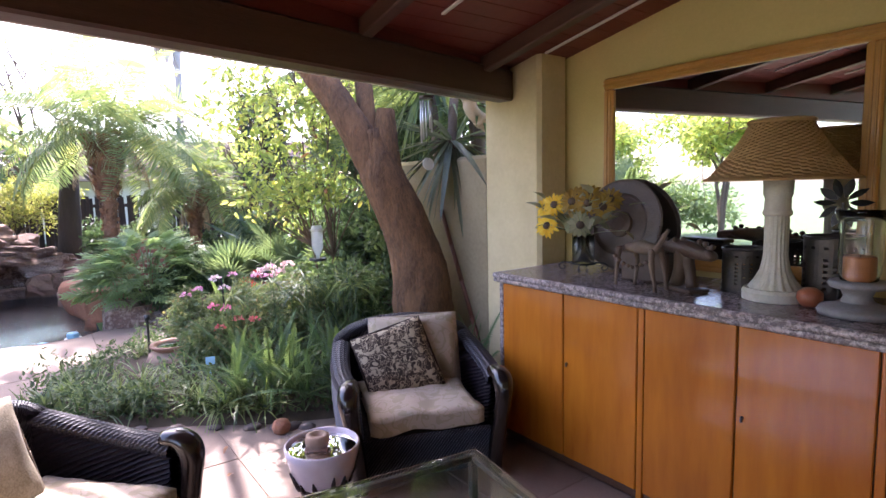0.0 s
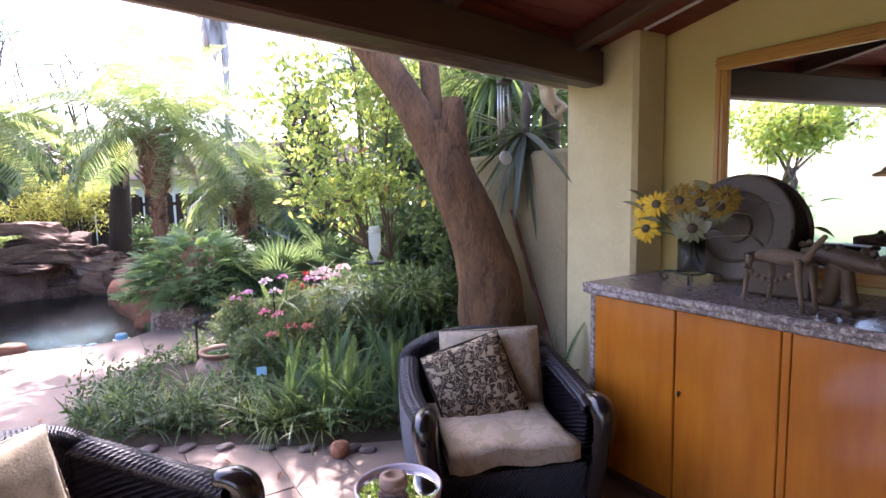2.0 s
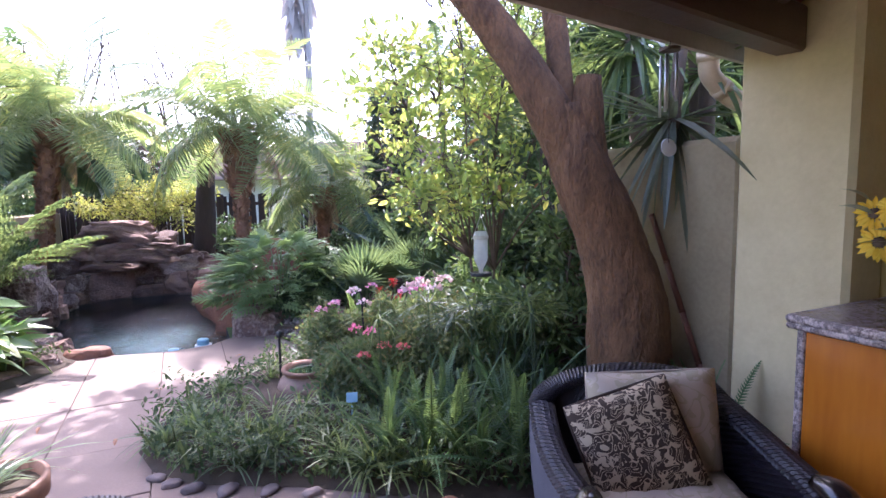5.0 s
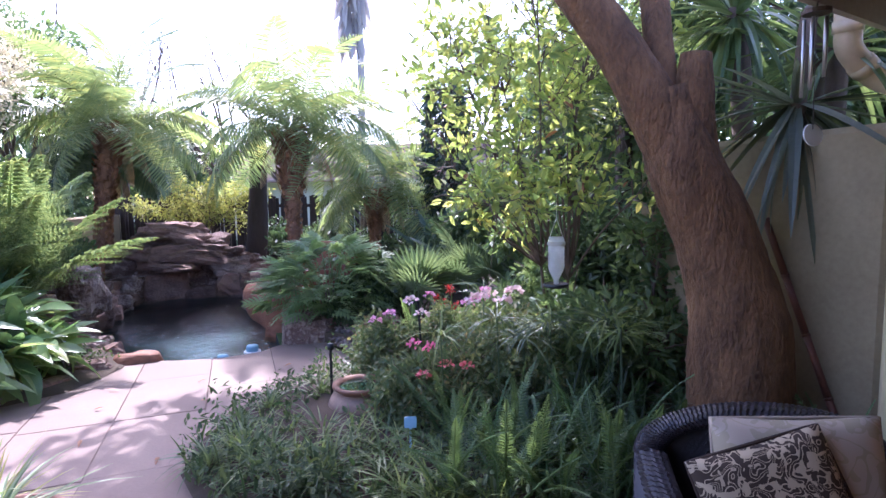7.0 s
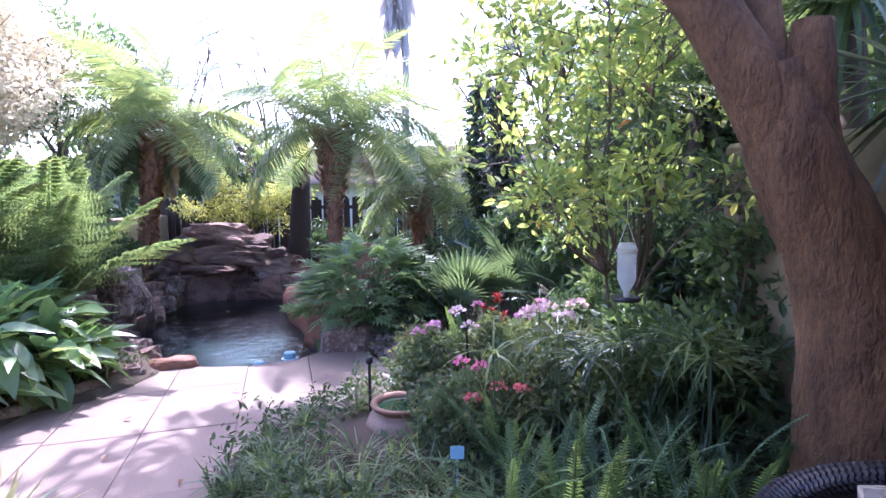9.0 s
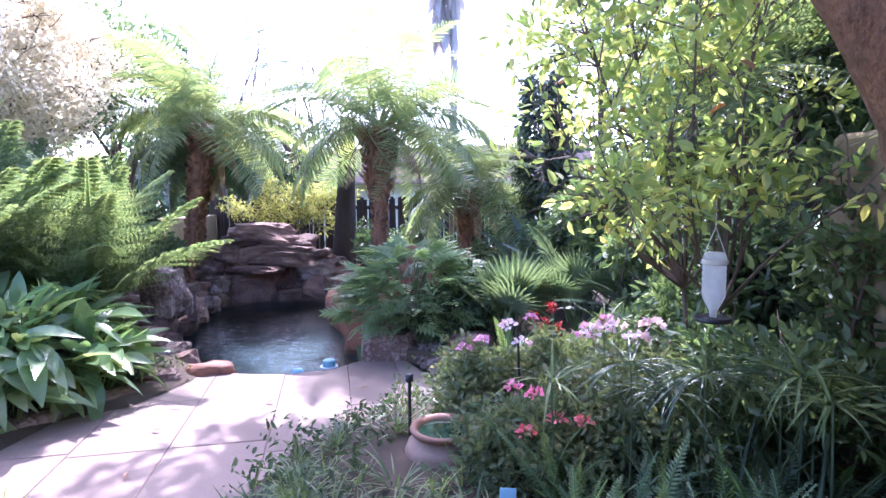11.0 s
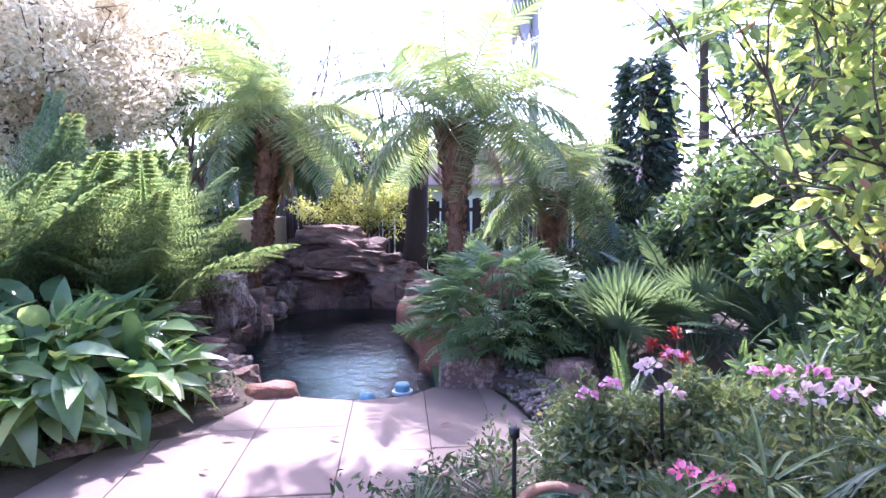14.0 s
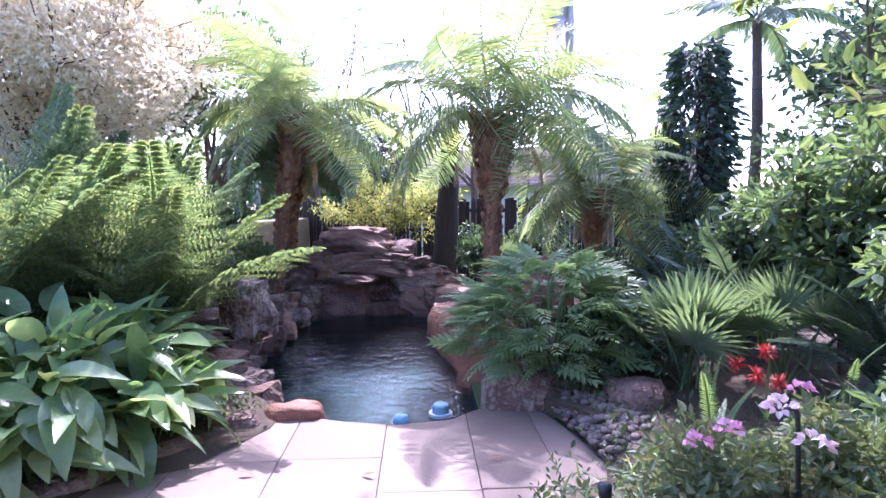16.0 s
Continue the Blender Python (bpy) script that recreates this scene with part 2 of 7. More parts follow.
L_YELLOW = leaf_mat("golden hedge leaf", (0.12, 0.16, 0.028), (0.24, 0.26, 0.05), light=0.42)
L_IVY = leaf_mat("ivy leaf", (0.018, 0.045, 0.030), (0.040, 0.075, 0.048), rough=0.3, light=0.2)
L_AZALEA = leaf_mat("azalea leaf", (0.055, 0.100, 0.036), (0.110, 0.145, 0.055), rough=0.62, light=0.33, c=(0.15, 0.13, 0.05))
L_COVER = leaf_mat("ground cover leaf", (0.020, 0.050, 0.016), (0.062, 0.100, 0.034), rough=0.75, light=0.34)
P_PINK = leaf_mat("hot pink petal", (0.75, 0.16, 0.32), (0.85, 0.30, 0.45), rough=0.6, light=0.35)
P_PALE = leaf_mat("pale pink petal", (0.86, 0.60, 0.64), (0.92, 0.78, 0.76), rough=0.6, light=0.35)
P_RED = leaf_mat("coral red petal", (0.66, 0.13, 0.15), (0.76, 0.25, 0.26), rough=0.6, light=0.30)
P_SCARLET = leaf_mat("scarlet bract petal", (0.42, 0.035, 0.03), (0.58, 0.07, 0.05), rough=0.6, light=0.25)
P_MAGENTA = leaf_mat("magenta petal", (0.74, 0.30, 0.50), (0.84, 0.48, 0.64), rough=0.6, light=0.35)
P_SUN = leaf_mat("silk sunflower petal", (0.85, 0.52, 0.02), (0.90, 0.64, 0.06), rough=0.7, light=0.25)
P_SUNDUSK = leaf_mat("faded silk sunflower petal", (0.45, 0.27, 0.03), (0.34, 0.22, 0.05), rough=0.7, light=0.2)
P_SAGE = leaf_mat("dusty silk leaf", (0.19, 0.22, 0.12), (0.26, 0.27, 0.15), rough=0.8, light=0.2)


def clear(name, tint, rough=0.0, ior=1.45, bump_scale=0.0, bump=0.0, dist=0.02):
    m = bpy.data.materials.new(name)
    m.use_nodes = True
    p = m.node_tree.nodes["Principled BSDF"]
    p.inputs["Base Color"].default_value = (*tint, 1)
    p.inputs["Roughness"].default_value, p.inputs["IOR"].default_value = rough, ior
    p.inputs["Transmission Weight"].default_value = 1.0
    if bump:
        nt = m.node_tree
        tc = nt.nodes.new("ShaderNodeTexCoord")
        ns = node(nt, "ShaderNodeTexNoise", Scale=bump_scale, Detail=4.0, Roughness=0.55, Distortion=0.6)
        bp = nt.nodes.new("ShaderNodeBump")
        bp.inputs["Strength"].default_value, bp.inputs["Distance"].default_value = bump, dist
        nt.links.new(tc.outputs["Object"], ns.inputs["Vector"])
        nt.links.new(ns.outputs[0], bp.inputs["Height"])
        nt.links.new(bp.outputs[0], p.inputs["Normal"])
    return m


M_GLASS = clear("clear glass", (0.93, 0.97, 0.95))
M_WATER = clear("pool water", (0.36, 0.64, 0.70), 0.02, 1.33, 8.0, 0.42, 0.06)
M_WATER.node_tree.nodes["Principled BSDF"].inputs["Specular IOR Level"].default_value = 0.16
M_STILLWATER = clear("still bowl water", (0.55, 0.62, 0.55), 0.0, 1.33, 3.0, 0.05)
M_GREENWATER = mat("green algae water", (0.012, 0.038, 0.024), (0.016, 0.05, 0.03), rough=0.05, scale=5, fine=30, bump=0.03)
M_PET = mat("cloudy bottle plastic", (0.84, 0.86, 0.86), (0.68, 0.71, 0.72), rough=0.18, scale=14, fine=60, bump=0.4, through_light=0.72, boosted=(1.1, 1.1, 1.1))
M_MIRROR = bpy.data.materials.new("mirror silver")
M_MIRROR.use_nodes = True
mp_ = M_MIRROR.node_tree.nodes["Principled BSDF"]
mp_.inputs["Metallic"].default_value, mp_.inputs["Roughness"].default_value = 1.0, 0.015
mp_.inputs["Base Color"].default_value = (0.86, 0.87, 0.86, 1)


def damask(name, ground, figure, s1=9.0, s2=26.0, turns=11.0, width=0.17, relief=0.5):
    """Cloth with a scroll pattern."""
    m = bpy.data.materials.new(name)
    m.use_nodes = True
    nt = m.node_tree
    p = nt.nodes["Principled BSDF"]
    tc = nt.nodes.new("ShaderNodeTexCoord")
    n1 = node(nt, "ShaderNodeTexNoise", Scale=s1, Detail=0.5, Distortion=1.2)
    n2 = node(nt, "ShaderNodeTexNoise", Scale=s2, Detail=0.0, Distortion=0.8)
    for q in (n1, n2):
        nt.links.new(tc.outputs["Object"], q.inputs["Vector"])

    def op(kind, x, y):
        k = nt.nodes.new("ShaderNodeMath")
        k.operation = kind
        nt.links.new(x, k.inputs[0])
        k.inputs[1].default_value = y
        return k.outputs[0]
    lines = op("LESS_THAN", op("ABSOLUTE", op("SUBTRACT", op("FRACT", op("MULTIPLY", n1.outputs[0], turns), 0.0), 0.5), 0.0), width)
    blobs = op("GREATER_THAN", n2.outputs[0], 0.60)
    mx = nt.nodes.new("ShaderNodeMath")
    mx.operation = "MAXIMUM"
    nt.links.new(lines, mx.inputs[0])
    nt.links.new(blobs, mx.inputs[1])
    ramp = nt.nodes.new("ShaderNodeValToRGB")
    ramp.color_ramp.elements[0].color = (*ground, 1)
    ramp.color_ramp.elements[1].color = (*figure, 1)
    nt.links.new(mx.outputs[0], ramp.inputs[0])
    nt.links.new(ramp.outputs[0], p.inputs["Base Color"])
    p.inputs["Roughness"].default_value = 0.85
    bp = nt.nodes.new("ShaderNodeBump")
    bp.inputs["Strength"].default_value, bp.inputs["Distance"].default_value = relief, 0.004
    nt.links.new(mx.outputs[0], bp.inputs["Height"])
    nt.links.new(bp.outputs[0], p.inputs["Normal"])
    return m


M_DAMASK = damask("brown and cream damask", (0.050, 0.031, 0.020), (0.46, 0.36, 0.24), 15.0, 34.0, 9.0, 0.13)
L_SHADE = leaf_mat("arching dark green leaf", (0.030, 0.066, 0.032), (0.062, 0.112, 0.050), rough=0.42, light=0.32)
M_PRINT = damask("cream cotton with faded leaf print", (0.47, 0.385, 0.30), (0.385, 0.325, 0.225), 8.0, 15.0, 5.0, 0.10, 0.15)

# ---- mesh helpers ----
TAU = 2 * math.pi


class Shape:
    """Collects vertices and faces of one mesh."""

    def __init__(self):
        self.v, self.f = [], []

    def add(self, v, f):
        o = len(self.v)
        self.v.extend(tuple(map(float, p)) for p in v)
        self.f.extend(tuple(int(i) + o for i in q) for q in f)
        return self

    def box(self, x0, y0, z0, x1, y1, z1, bev=0.004, m=None):
        """A box with chamfered edges."""
        c = [(x0 + x1) / 2, (y0 + y1) / 2, (z0 + z1) / 2]
        h = [abs(x1 - x0) / 2, abs(y1 - y0) / 2, abs(z1 - z0) / 2]
        b = min(bev, min(h) * 0.6)
        v, idx = [], {}
        for sx in (-1, 1):
            for sy in (-1, 1):
                for sz in (-1, 1):
                    for k in range(3):
                        p = [sx * (h[0] - b), sy * (h[1] - b), sz * (h[2] - b)]
                        p[k] = (sx, sy, sz)[k] * h[k]
                        idx[(sx, sy, sz, k)] = len(v)
                        v.append([p[i] + c[i] for i in range(3)])
        f = []
        cyc = [(-1, -1), (1, -1), (1, 1), (-1, 1)]
        for k in range(3):
            i, j = (k + 1) % 3, (k + 2) % 3
            for s in (-1, 1):
                face = []
                for a, bb in cyc:
                    sg = [0, 0, 0]
                    sg[k], sg[i], sg[j] = s, a, bb
                    face.append(idx[(*sg, k)])
                f.append(face if s > 0 else face[::-1])
        for k in range(3):
            i, j = (k + 1) % 3, (k + 2) % 3
            for a, bb in cyc:
                q = []
                for s in (-1, 1):
                    sg = [0, 0, 0]
                    sg[k], sg[i], sg[j] = s, a, bb
                    q.append((idx[(*sg, i)], idx[(*sg, j)]))
                quad = [q[0][0], q[1][0], q[1][1], q[0][1]]
                f.append(quad if a * bb > 0 else quad[::-1])
        for sx in (-1, 1):
            for sy in (-1, 1):
                for sz in (-1, 1):
                    t = [idx[(sx, sy, sz, k)] for k in range(3)]
                    f.append(t if sx * sy * sz > 0 else t[::-1])
        if m is not None:
            v = [m @ Vector(p) for p in v]
        return self.add(v, f)

    def lathe(self, profile, seg=28, at=(0, 0, 0), flute=0.0, flutes=0, m=None):
        v, f = [], []
        for r, z in profile:
            for k in range(seg):
                a = TAU * k / seg
                rr = r * (1 - flute * (0.5 + 0.5 * math.cos(a * flutes))) if flutes else r
                v.append((at[0] + rr * math.cos(a), at[1] + rr * math.sin(a), at[2] + z))
        for i in range(len(profile) - 1):
            for k in range(seg):
                k2 = (k + 1) % seg
                f.append((i * seg + k, i * seg + k2, (i + 1) * seg + k2, (i + 1) * seg + k))
        if m is not None:
            v = [m @ Vector(p) for p in v]
        return self.add(v, f)

    def tube(self, pts, radii, seg=8, rough=0.0, cap=True, seed=0):
        pts = [Vector(p) for p in pts]
        if not hasattr(radii, "__len__"):
            radii = [radii] * len(pts)
        v, f = [], []
        side = Vector((1, 0, 0))
        for i, p in enumerate(pts):
            d = (pts[min(i + 1, len(pts) - 1)] - pts[max(i - 1, 0)]).normalized()
            side = (side - d * side.dot(d))
            if side.length < 0.05:
                side = d.orthogonal()
            side.normalize()
            other = d.cross(side)
            for k in range(seg):
                a = TAU * k / seg
                r = radii[i]
                if rough:
                    q = p + side * math.cos(a) * r + other * math.sin(a) * r
                    r *= 1 + rough * noise.noise(Vector((q.x * 5 + seed, q.y * 5, q.z * 1.6))) + 0.5 * rough * noise.noise(q * 14)
                v.append(p + side * math.cos(a) * r + other * math.sin(a) * r)
        n = len(pts)
        for i in range(n - 1):
            for k in range(seg):
                k2 = (k + 1) % seg
                f.append((i * seg + k, i * seg + k2, (i + 1) * seg + k2, (i + 1) * seg + k))
        if cap:
            f.append(tuple(range(seg))[::-1])
            f.append(tuple((n - 1) * seg + k for k in range(seg)))
        return self.add(v, f)

    def mesh(self, name, smooth=False):
        me = bpy.data.meshes.new(name)
        me.from_pydata(self.v, [], self.f)
        if smooth:
            me.polygons.foreach_set("use_smooth", [True] * len(me.polygons))
        me.update()
        return me


def link(name, me, material, parent=None, m=None, label=""):
    if material is not None and not me.materials:
        me.materials.append(material)
    ob = new(name, me)
    if parent is not None:
        ob.parent = parent
    if m is not None:
        ob.matrix_basis = m
    return tagged(ob, label)


def part(name, shape, material, parent, label="", smooth=False, m=None):
    return link(name, shape.mesh(name, smooth), material, parent, m, label)


def thing(name, label, category, m=None, group="", kind=""):
    ob = new(name)
    ob.empty_display_size = 0.1
    if m is not None:
        ob.matrix_basis = m
    return tagged(ob, label, category, group, kind)


def solid(name, shape, material, label, category, m=None, group="", kind="", smooth=False):
    """A thing that is one mesh."""
    return tagged(link(name, shape.mesh(name, smooth), material, None, m), label, category, group, kind)


def curve_pts(pts, n):
    """A smooth line through the given points."""
    p = [Vector(q) for q in pts]
    p = [p[0] * 2 - p[1], *p, p[-1] * 2 - p[-2]]
    out = []
    for i in range(1, len(p) - 2):
        for k in range(n):
            t = k / n
            a, b, c, d = p[i - 1], p[i], p[i + 1], p[i + 2]
            out.append(0.5 * ((2 * b) + (c - a) * t + (2 * a - 5 * b + 4 * c - d) * t * t + (3 * b - a - 3 * c + d) * t ** 3))
    out.append(p[-2])
    return out


# veranda axes: u along the wall, n into the wall
VM = pose(0.60, 3.32, 0, 0, 0, -51.7)


def V(u, n, z=0.0):
    return VM @ Vector((u, n, z))


# ---- foliage helpers ----


def strip(length, width, rows=4, curl=0.3, fold=0.15, shape="leaf", start=0.0):
    """A leaf along +x, three points across, curling down."""
    v, f = [], []
    for i in range(rows + 1):
        s = i / rows
        if shape == "leaf":
            w = math.sin(math.pi * min(1, s * 0.94 + 0.06)) ** 0.75 * (1.1 - 0.45 * s)
        elif shape == "sword":
            w = min(1.0, 0.5 + s * 3) * (1 - s) ** 0.55
        else:
            w = math.sin(math.pi * s) ** 0.8
        w = max(w, 0.03) * width / 2
        x = start + length * (s - 0.16 * abs(curl) * s * s)
        z = -curl * length * s * s * 0.6
        v += [(x, -w, z + fold * w), (x, 0, z), (x, w, z + fold * w)]
    for i in range(rows):
        a = i * 3
        f += [(a, a + 3, a + 4, a + 1), (a + 1, a + 4, a + 5, a + 2)]
    return np.array(v), f


OVAL = (np.array([(0, 0, 0), (0.28, -0.20, 0.06), (0.66, -0.19, 0.03), (1, 0, -0.10), (0.66, 0.19, 0.03), (0.28, 0.20, 0.06)], float), [(0, 1, 2, 3), (0, 3, 4, 5)])
BLADE = (np.array([(0, -0.03, 0), (0, 0.03, 0), (0.55, 0.028, -0.02), (0.55, -0.028, -0.02), (1, 0, -0.16)], float), [(0, 3, 2, 1), (3, 4, 2)])


def scatter(shape, template, pos, way, size, rng, flat=0.5, wide=None):
    """Copies of a small template at pos along way; flat: how strongly leaves lie level."""
    tv, tf = template
    n = len(pos)
    x = way / np.maximum(np.linalg.norm(way, axis=1, keepdims=True), 1e-6)
    up = rng.normal(size=(n, 3)) * (1 - flat) + np.array([0, 0, 1.0]) * flat * 2
    y = np.cross(up, x)
    y /= np.maximum(np.linalg.norm(y, axis=1, keepdims=True), 1e-6)
    z = np.cross(x, y)
    size = np.broadcast_to(np.asarray(size, float), (n,))
    wd = size if wide is None else np.broadcast_to(np.asarray(wide, float), (n,))
    p = (pos[:, None, :] + x[:, None, :] * (tv[None, :, 0:1] * size[:, None, None])
         + y[:, None, :] * (tv[None, :, 1:2] * wd[:, None, None]) + z[:, None, :] * (tv[None, :, 2:3] * size[:, None, None]))
    o = len(shape.v)
    shape.v.extend(map(tuple, p.reshape(-1, 3).tolist()))
    k = len(tv)
    for i in range(n):
        b = o + i * k
        shape.f.extend(tuple(b + j for j in q) for q in tf)
    return shape


def ball(rng, n, shell=0.35):
    d = rng.normal(size=(n, 3))
    d /= np.linalg.norm(d, axis=1, keepdims=True)
    return d, d * (1 - shell * rng.random((n, 1)) ** 1.0)


def crown(shape, clumps, count, size, rng, template=OVAL, flat=0.35, down=0.0):
    """Leaves round many clump centres (x, y, z, radius)."""
    cl = np.array(clumps, float)
    pick = rng.choice(len(cl), size=count, p=cl[:, 3] ** 2 / (cl[:, 3] ** 2).sum())
    d, b = ball(rng, count, 0.75)
    pos = cl[pick, :3] + b * cl[pick, 3:4] * np.array([1, 1, 0.8])
    way = d + rng.normal(size=(count, 3)) * 0.7 - np.array([0, 0, down])
    return scatter(shape, template, pos, way, size * (0.6 + 0.8 * rng.random(count)), rng, flat)


def clumps_in(rng, centre, radii, n, r):
    d, b = ball(rng, n, 0.7)
    c = np.array(centre) + b * np.array(radii)
    return np.concatenate([c, (r * (0.6 + 0.8 * rng.random((n, 1))))], axis=1)


def frond_mesh(name, length, per_side, leaflet, rng, rise=0.35, droop=0.7, wide=0.05, angle=0.9, hang=0.25, stalk=0.12, taper=0.5, start=0.0, material=None, rib=0.010, ruffle=0.08, curl=0.0):
    """A feather-shaped leaf along +x: a stalk and two rows of leaflets."""
    s = Shape()

    def at(t):
        return Vector((length * (t - 0.22 * droop * t * t), 0, length * (rise * t - droop * 0.55 * t * t)))
    pts = [at(i / 10) for i in range(11)]
    s.tube(pts, [rib * length * (1 - 0.8 * i / 10) + 0.0015 for i in range(11)], 4, cap=False)
    pos, way, size = [], [], []
    for i in range(per_side):
        t = stalk + (1 - stalk) * i / (per_side - 1) * 0.995
        p = at(t)
        tan = (at(min(1, t + 0.02)) - at(t - 0.02)).normalized()
        env = (math.sin(math.pi * min(1, 0.18 + 0.80 * (t - stalk) / (1 - stalk))) ** 0.7) * (1 - taper * t * 0.4)
        for sd in (-1, 1):
            w = tan * (1 - angle * 0.55 + 0.5 * t) + Vector((0, sd, 0)) * angle + Vector((0, 0, 0.28 - hang * 1.6 + rng.normal() * ruffle))
            pos.append(p)
            way.append(w)
            size.append(leaflet * max(env, 0.15) * (0.9 + 0.2 * rng.random()))
    blade = BLADE if not curl else (np.array([(0, -0.022, 0), (0, 0.022, 0), (0.4, 0.03, -0.12 * curl), (0.4, -0.03, -0.12 * curl), (0.74, 0.022, -0.40 * curl), (0.74, -0.022, -0.40 * curl), (0.97, 0, -0.75 * curl)], float),
                                   [(0, 3, 2, 1), (3, 5, 4, 2), (5, 6, 4)])
    scatter(s, blade, np.array(pos), np.array(way), np.array(size), rng, 0.9, wide=wide / 0.06)
    me = s.mesh(name)
    if material:
        me.materials.append(material)
    return me


def feather_mesh(name, length, pinnae, rng, width=0.42, droop=0.8, rise=0.5, material=None, leaflet=0.045):
    """A twice-divided fern leaf along +x."""
    s = Shape()

    def at(t):
        return Vector((length * (t - 0.2 * droop * t * t), 0, length * (rise * t - droop * 0.6 * t * t)))
    s.tube([at(i / 10) for i in range(11)], [0.008 * (1 - 0.8 * i / 10) + 0.001 for i in range(11)], 4, cap=False)
    pos, way, size = [], [], []
    for i in range(pinnae):
        t = 0.15 + 0.84 * i / (pinnae - 1)
        p, tan = at(t), (at(min(1, t + .02)) - at(t - .02)).normalized()
        ln = width * length * math.sin(math.pi * (0.12 + 0.83 * (1 - (1 - t) ** 1.4))) * (0.85 + 0.3 * rng.random())
        for sd in (-1, 1):
            d = (tan * 0.55 + Vector((0, sd, 0)) + Vector((0, 0, -0.12 + 0.1 * rng.normal()))).normalized()
            m = 12
            for k in range(m):
                q = p + d * ln * (k + 0.5) / m - Vector((0, 0, 1)) * 0.18 * ln * ((k + .5) / m) ** 2
                for s2 in (-1, 1):
                    pos.append(q)
                    way.append(d * 0.6 + tan * s2 * 0.9 + Vector((0, 0, rng.normal() * 0.15)))
                    size.append(leaflet * (1.1 - 0.85 * k / m))
            s.tube([p, p + d * ln * 0.5 - Vector((0, 0, 0.045 * ln)), p + d * ln - Vector((0, 0, 0.18 * ln))], [0.003, 0.0025, 0.001], 3, cap=False)
    scatter(s, (OVAL[0] * np.array([1, 0.75, 1]), OVAL[1]), np.array(pos), np.array(way), np.array(size), rng, 0.8)
    me = s.mesh(name)
    if material:
        me.materials.append(material)
    return me


def rock_shape(sx, sy, sz, seed, rough=0.22, cuts=2, flat=0.0, round_=0.38):
    """A chipped boulder standing on z = 0."""
    bm = bmesh.new()
    bmesh.ops.create_cube(bm, size=1.0)
    bmesh.ops.subdivide_edges(bm, edges=bm.edges[:], cuts=5, use_grid_fill=True)
    off = Vector((seed * 3.1, seed * 1.7, seed * 0.9))
    for vt in bm.verts:
        p = vt.co.copy()
        ball_ = p.normalized() * 0.62
        q = p.lerp(ball_, round_)
        q *= 1 + rough * noise.noise(q * 1.9 + off) * 1.6 + rough * 0.5 * noise.noise(q * 5.0 + off)
        if flat:
            q.z += flat * 0.05 * round(noise.noise(Vector((0, 0, q.z * 6)) + off) * 3)
        vt.co = Vector((q.x * sx, q.y * sy, (q.z + 0.46) * sz))
    s = Shape()
    bm.verts.index_update()
    s.add([v.co for v in bm.verts], [[v.index for v in f.verts] for f in bm.faces])
    bm.free()
    return s

# ---- large structure ----
POOL = (-9.7, -5.0, -3.85, -1.72)      # u0, u1, n0, n1 of the basin


def ground_sheet():
    u0, u1, n0, n1 = POOL
    far = 300.0
    s = Shape()
    for a, b, c, d in ((-far, u0, -far, far), (u1, far, -far, far), (u0, u1, -far, n0), (u0, u1, n1, far)):
        s.add([V(a, c, -0.045), V(b, c, -0.045), V(b, d, -0.045), V(a, d, -0.045)], [(0, 1, 2, 3)])
    solid("ground", s, M_LAWN, "green lawn and earth ground sheet", "ground", kind="structure")
    w = Shape()
    z0, z1 = -1.3, -0.05
    w.add([V(u0, n0, z0), V(u1, n0, z0), V(u1, n1, z0), V(u0, n1, z0), V(u0, n0, z1), V(u1, n0, z1), V(u1, n1, z1), V(u0, n1, z1)],
          [(0, 1, 2, 3), (0, 4, 5, 1), (1, 5, 6, 2), (2, 6, 7, 3), (3, 7, 4, 0)])
    solid("pool_basin", w, M_POOLWALL, "dark plastered rock pool basin", "pool", kind="structure")
    q = Shape()
    q.add([V(u0 + .01, n0 + .01, -0.10), V(u1 - .01, n0 + .01, -0.10), V(u1 - .01, n1 - .01, -0.10), V(u0 + .01, n1 - .01, -0.10)], [(0, 1, 2, 3)])
    solid("water", q, M_WATER, "dark rippled pool water", "water", kind="structure").visible_shadow = False


ground_sheet()


def mound(name, outline, top, centre, label, seed):
    """A raised planting bed: rings from its outline to its middle."""
    c = Vector(centre)
    v, f = [], []
    n = len(outline)
    rings = [(1.0, 0.005), (0.965, 0.35 * top), (0.87, 0.9 * top), (0.7, top * 1.25), (0.4, top * 1.4), (0.08, top * 1.45)]
    for k, z in rings:
        for x, y in outline:
            px, py = c.x + (x - c.x) * k, c.y + (y - c.y) * k
            v.append((px, py, z + (0.025 * noise.noise(Vector((px * 3, py * 3, seed))) if k < 1 else 0)))
    for r in range(len(rings) - 1):
        for i in range(n):
            j = (i + 1) % n
            f.append((r * n + i, r * n + j, (r + 1) * n + j, (r + 1) * n + i))
    f.append(tuple((len(rings) - 1) * n + i for i in range(n)))
    return solid(name, Shape().add(v, f), M_SOIL, label, "flower bed", kind="structure")


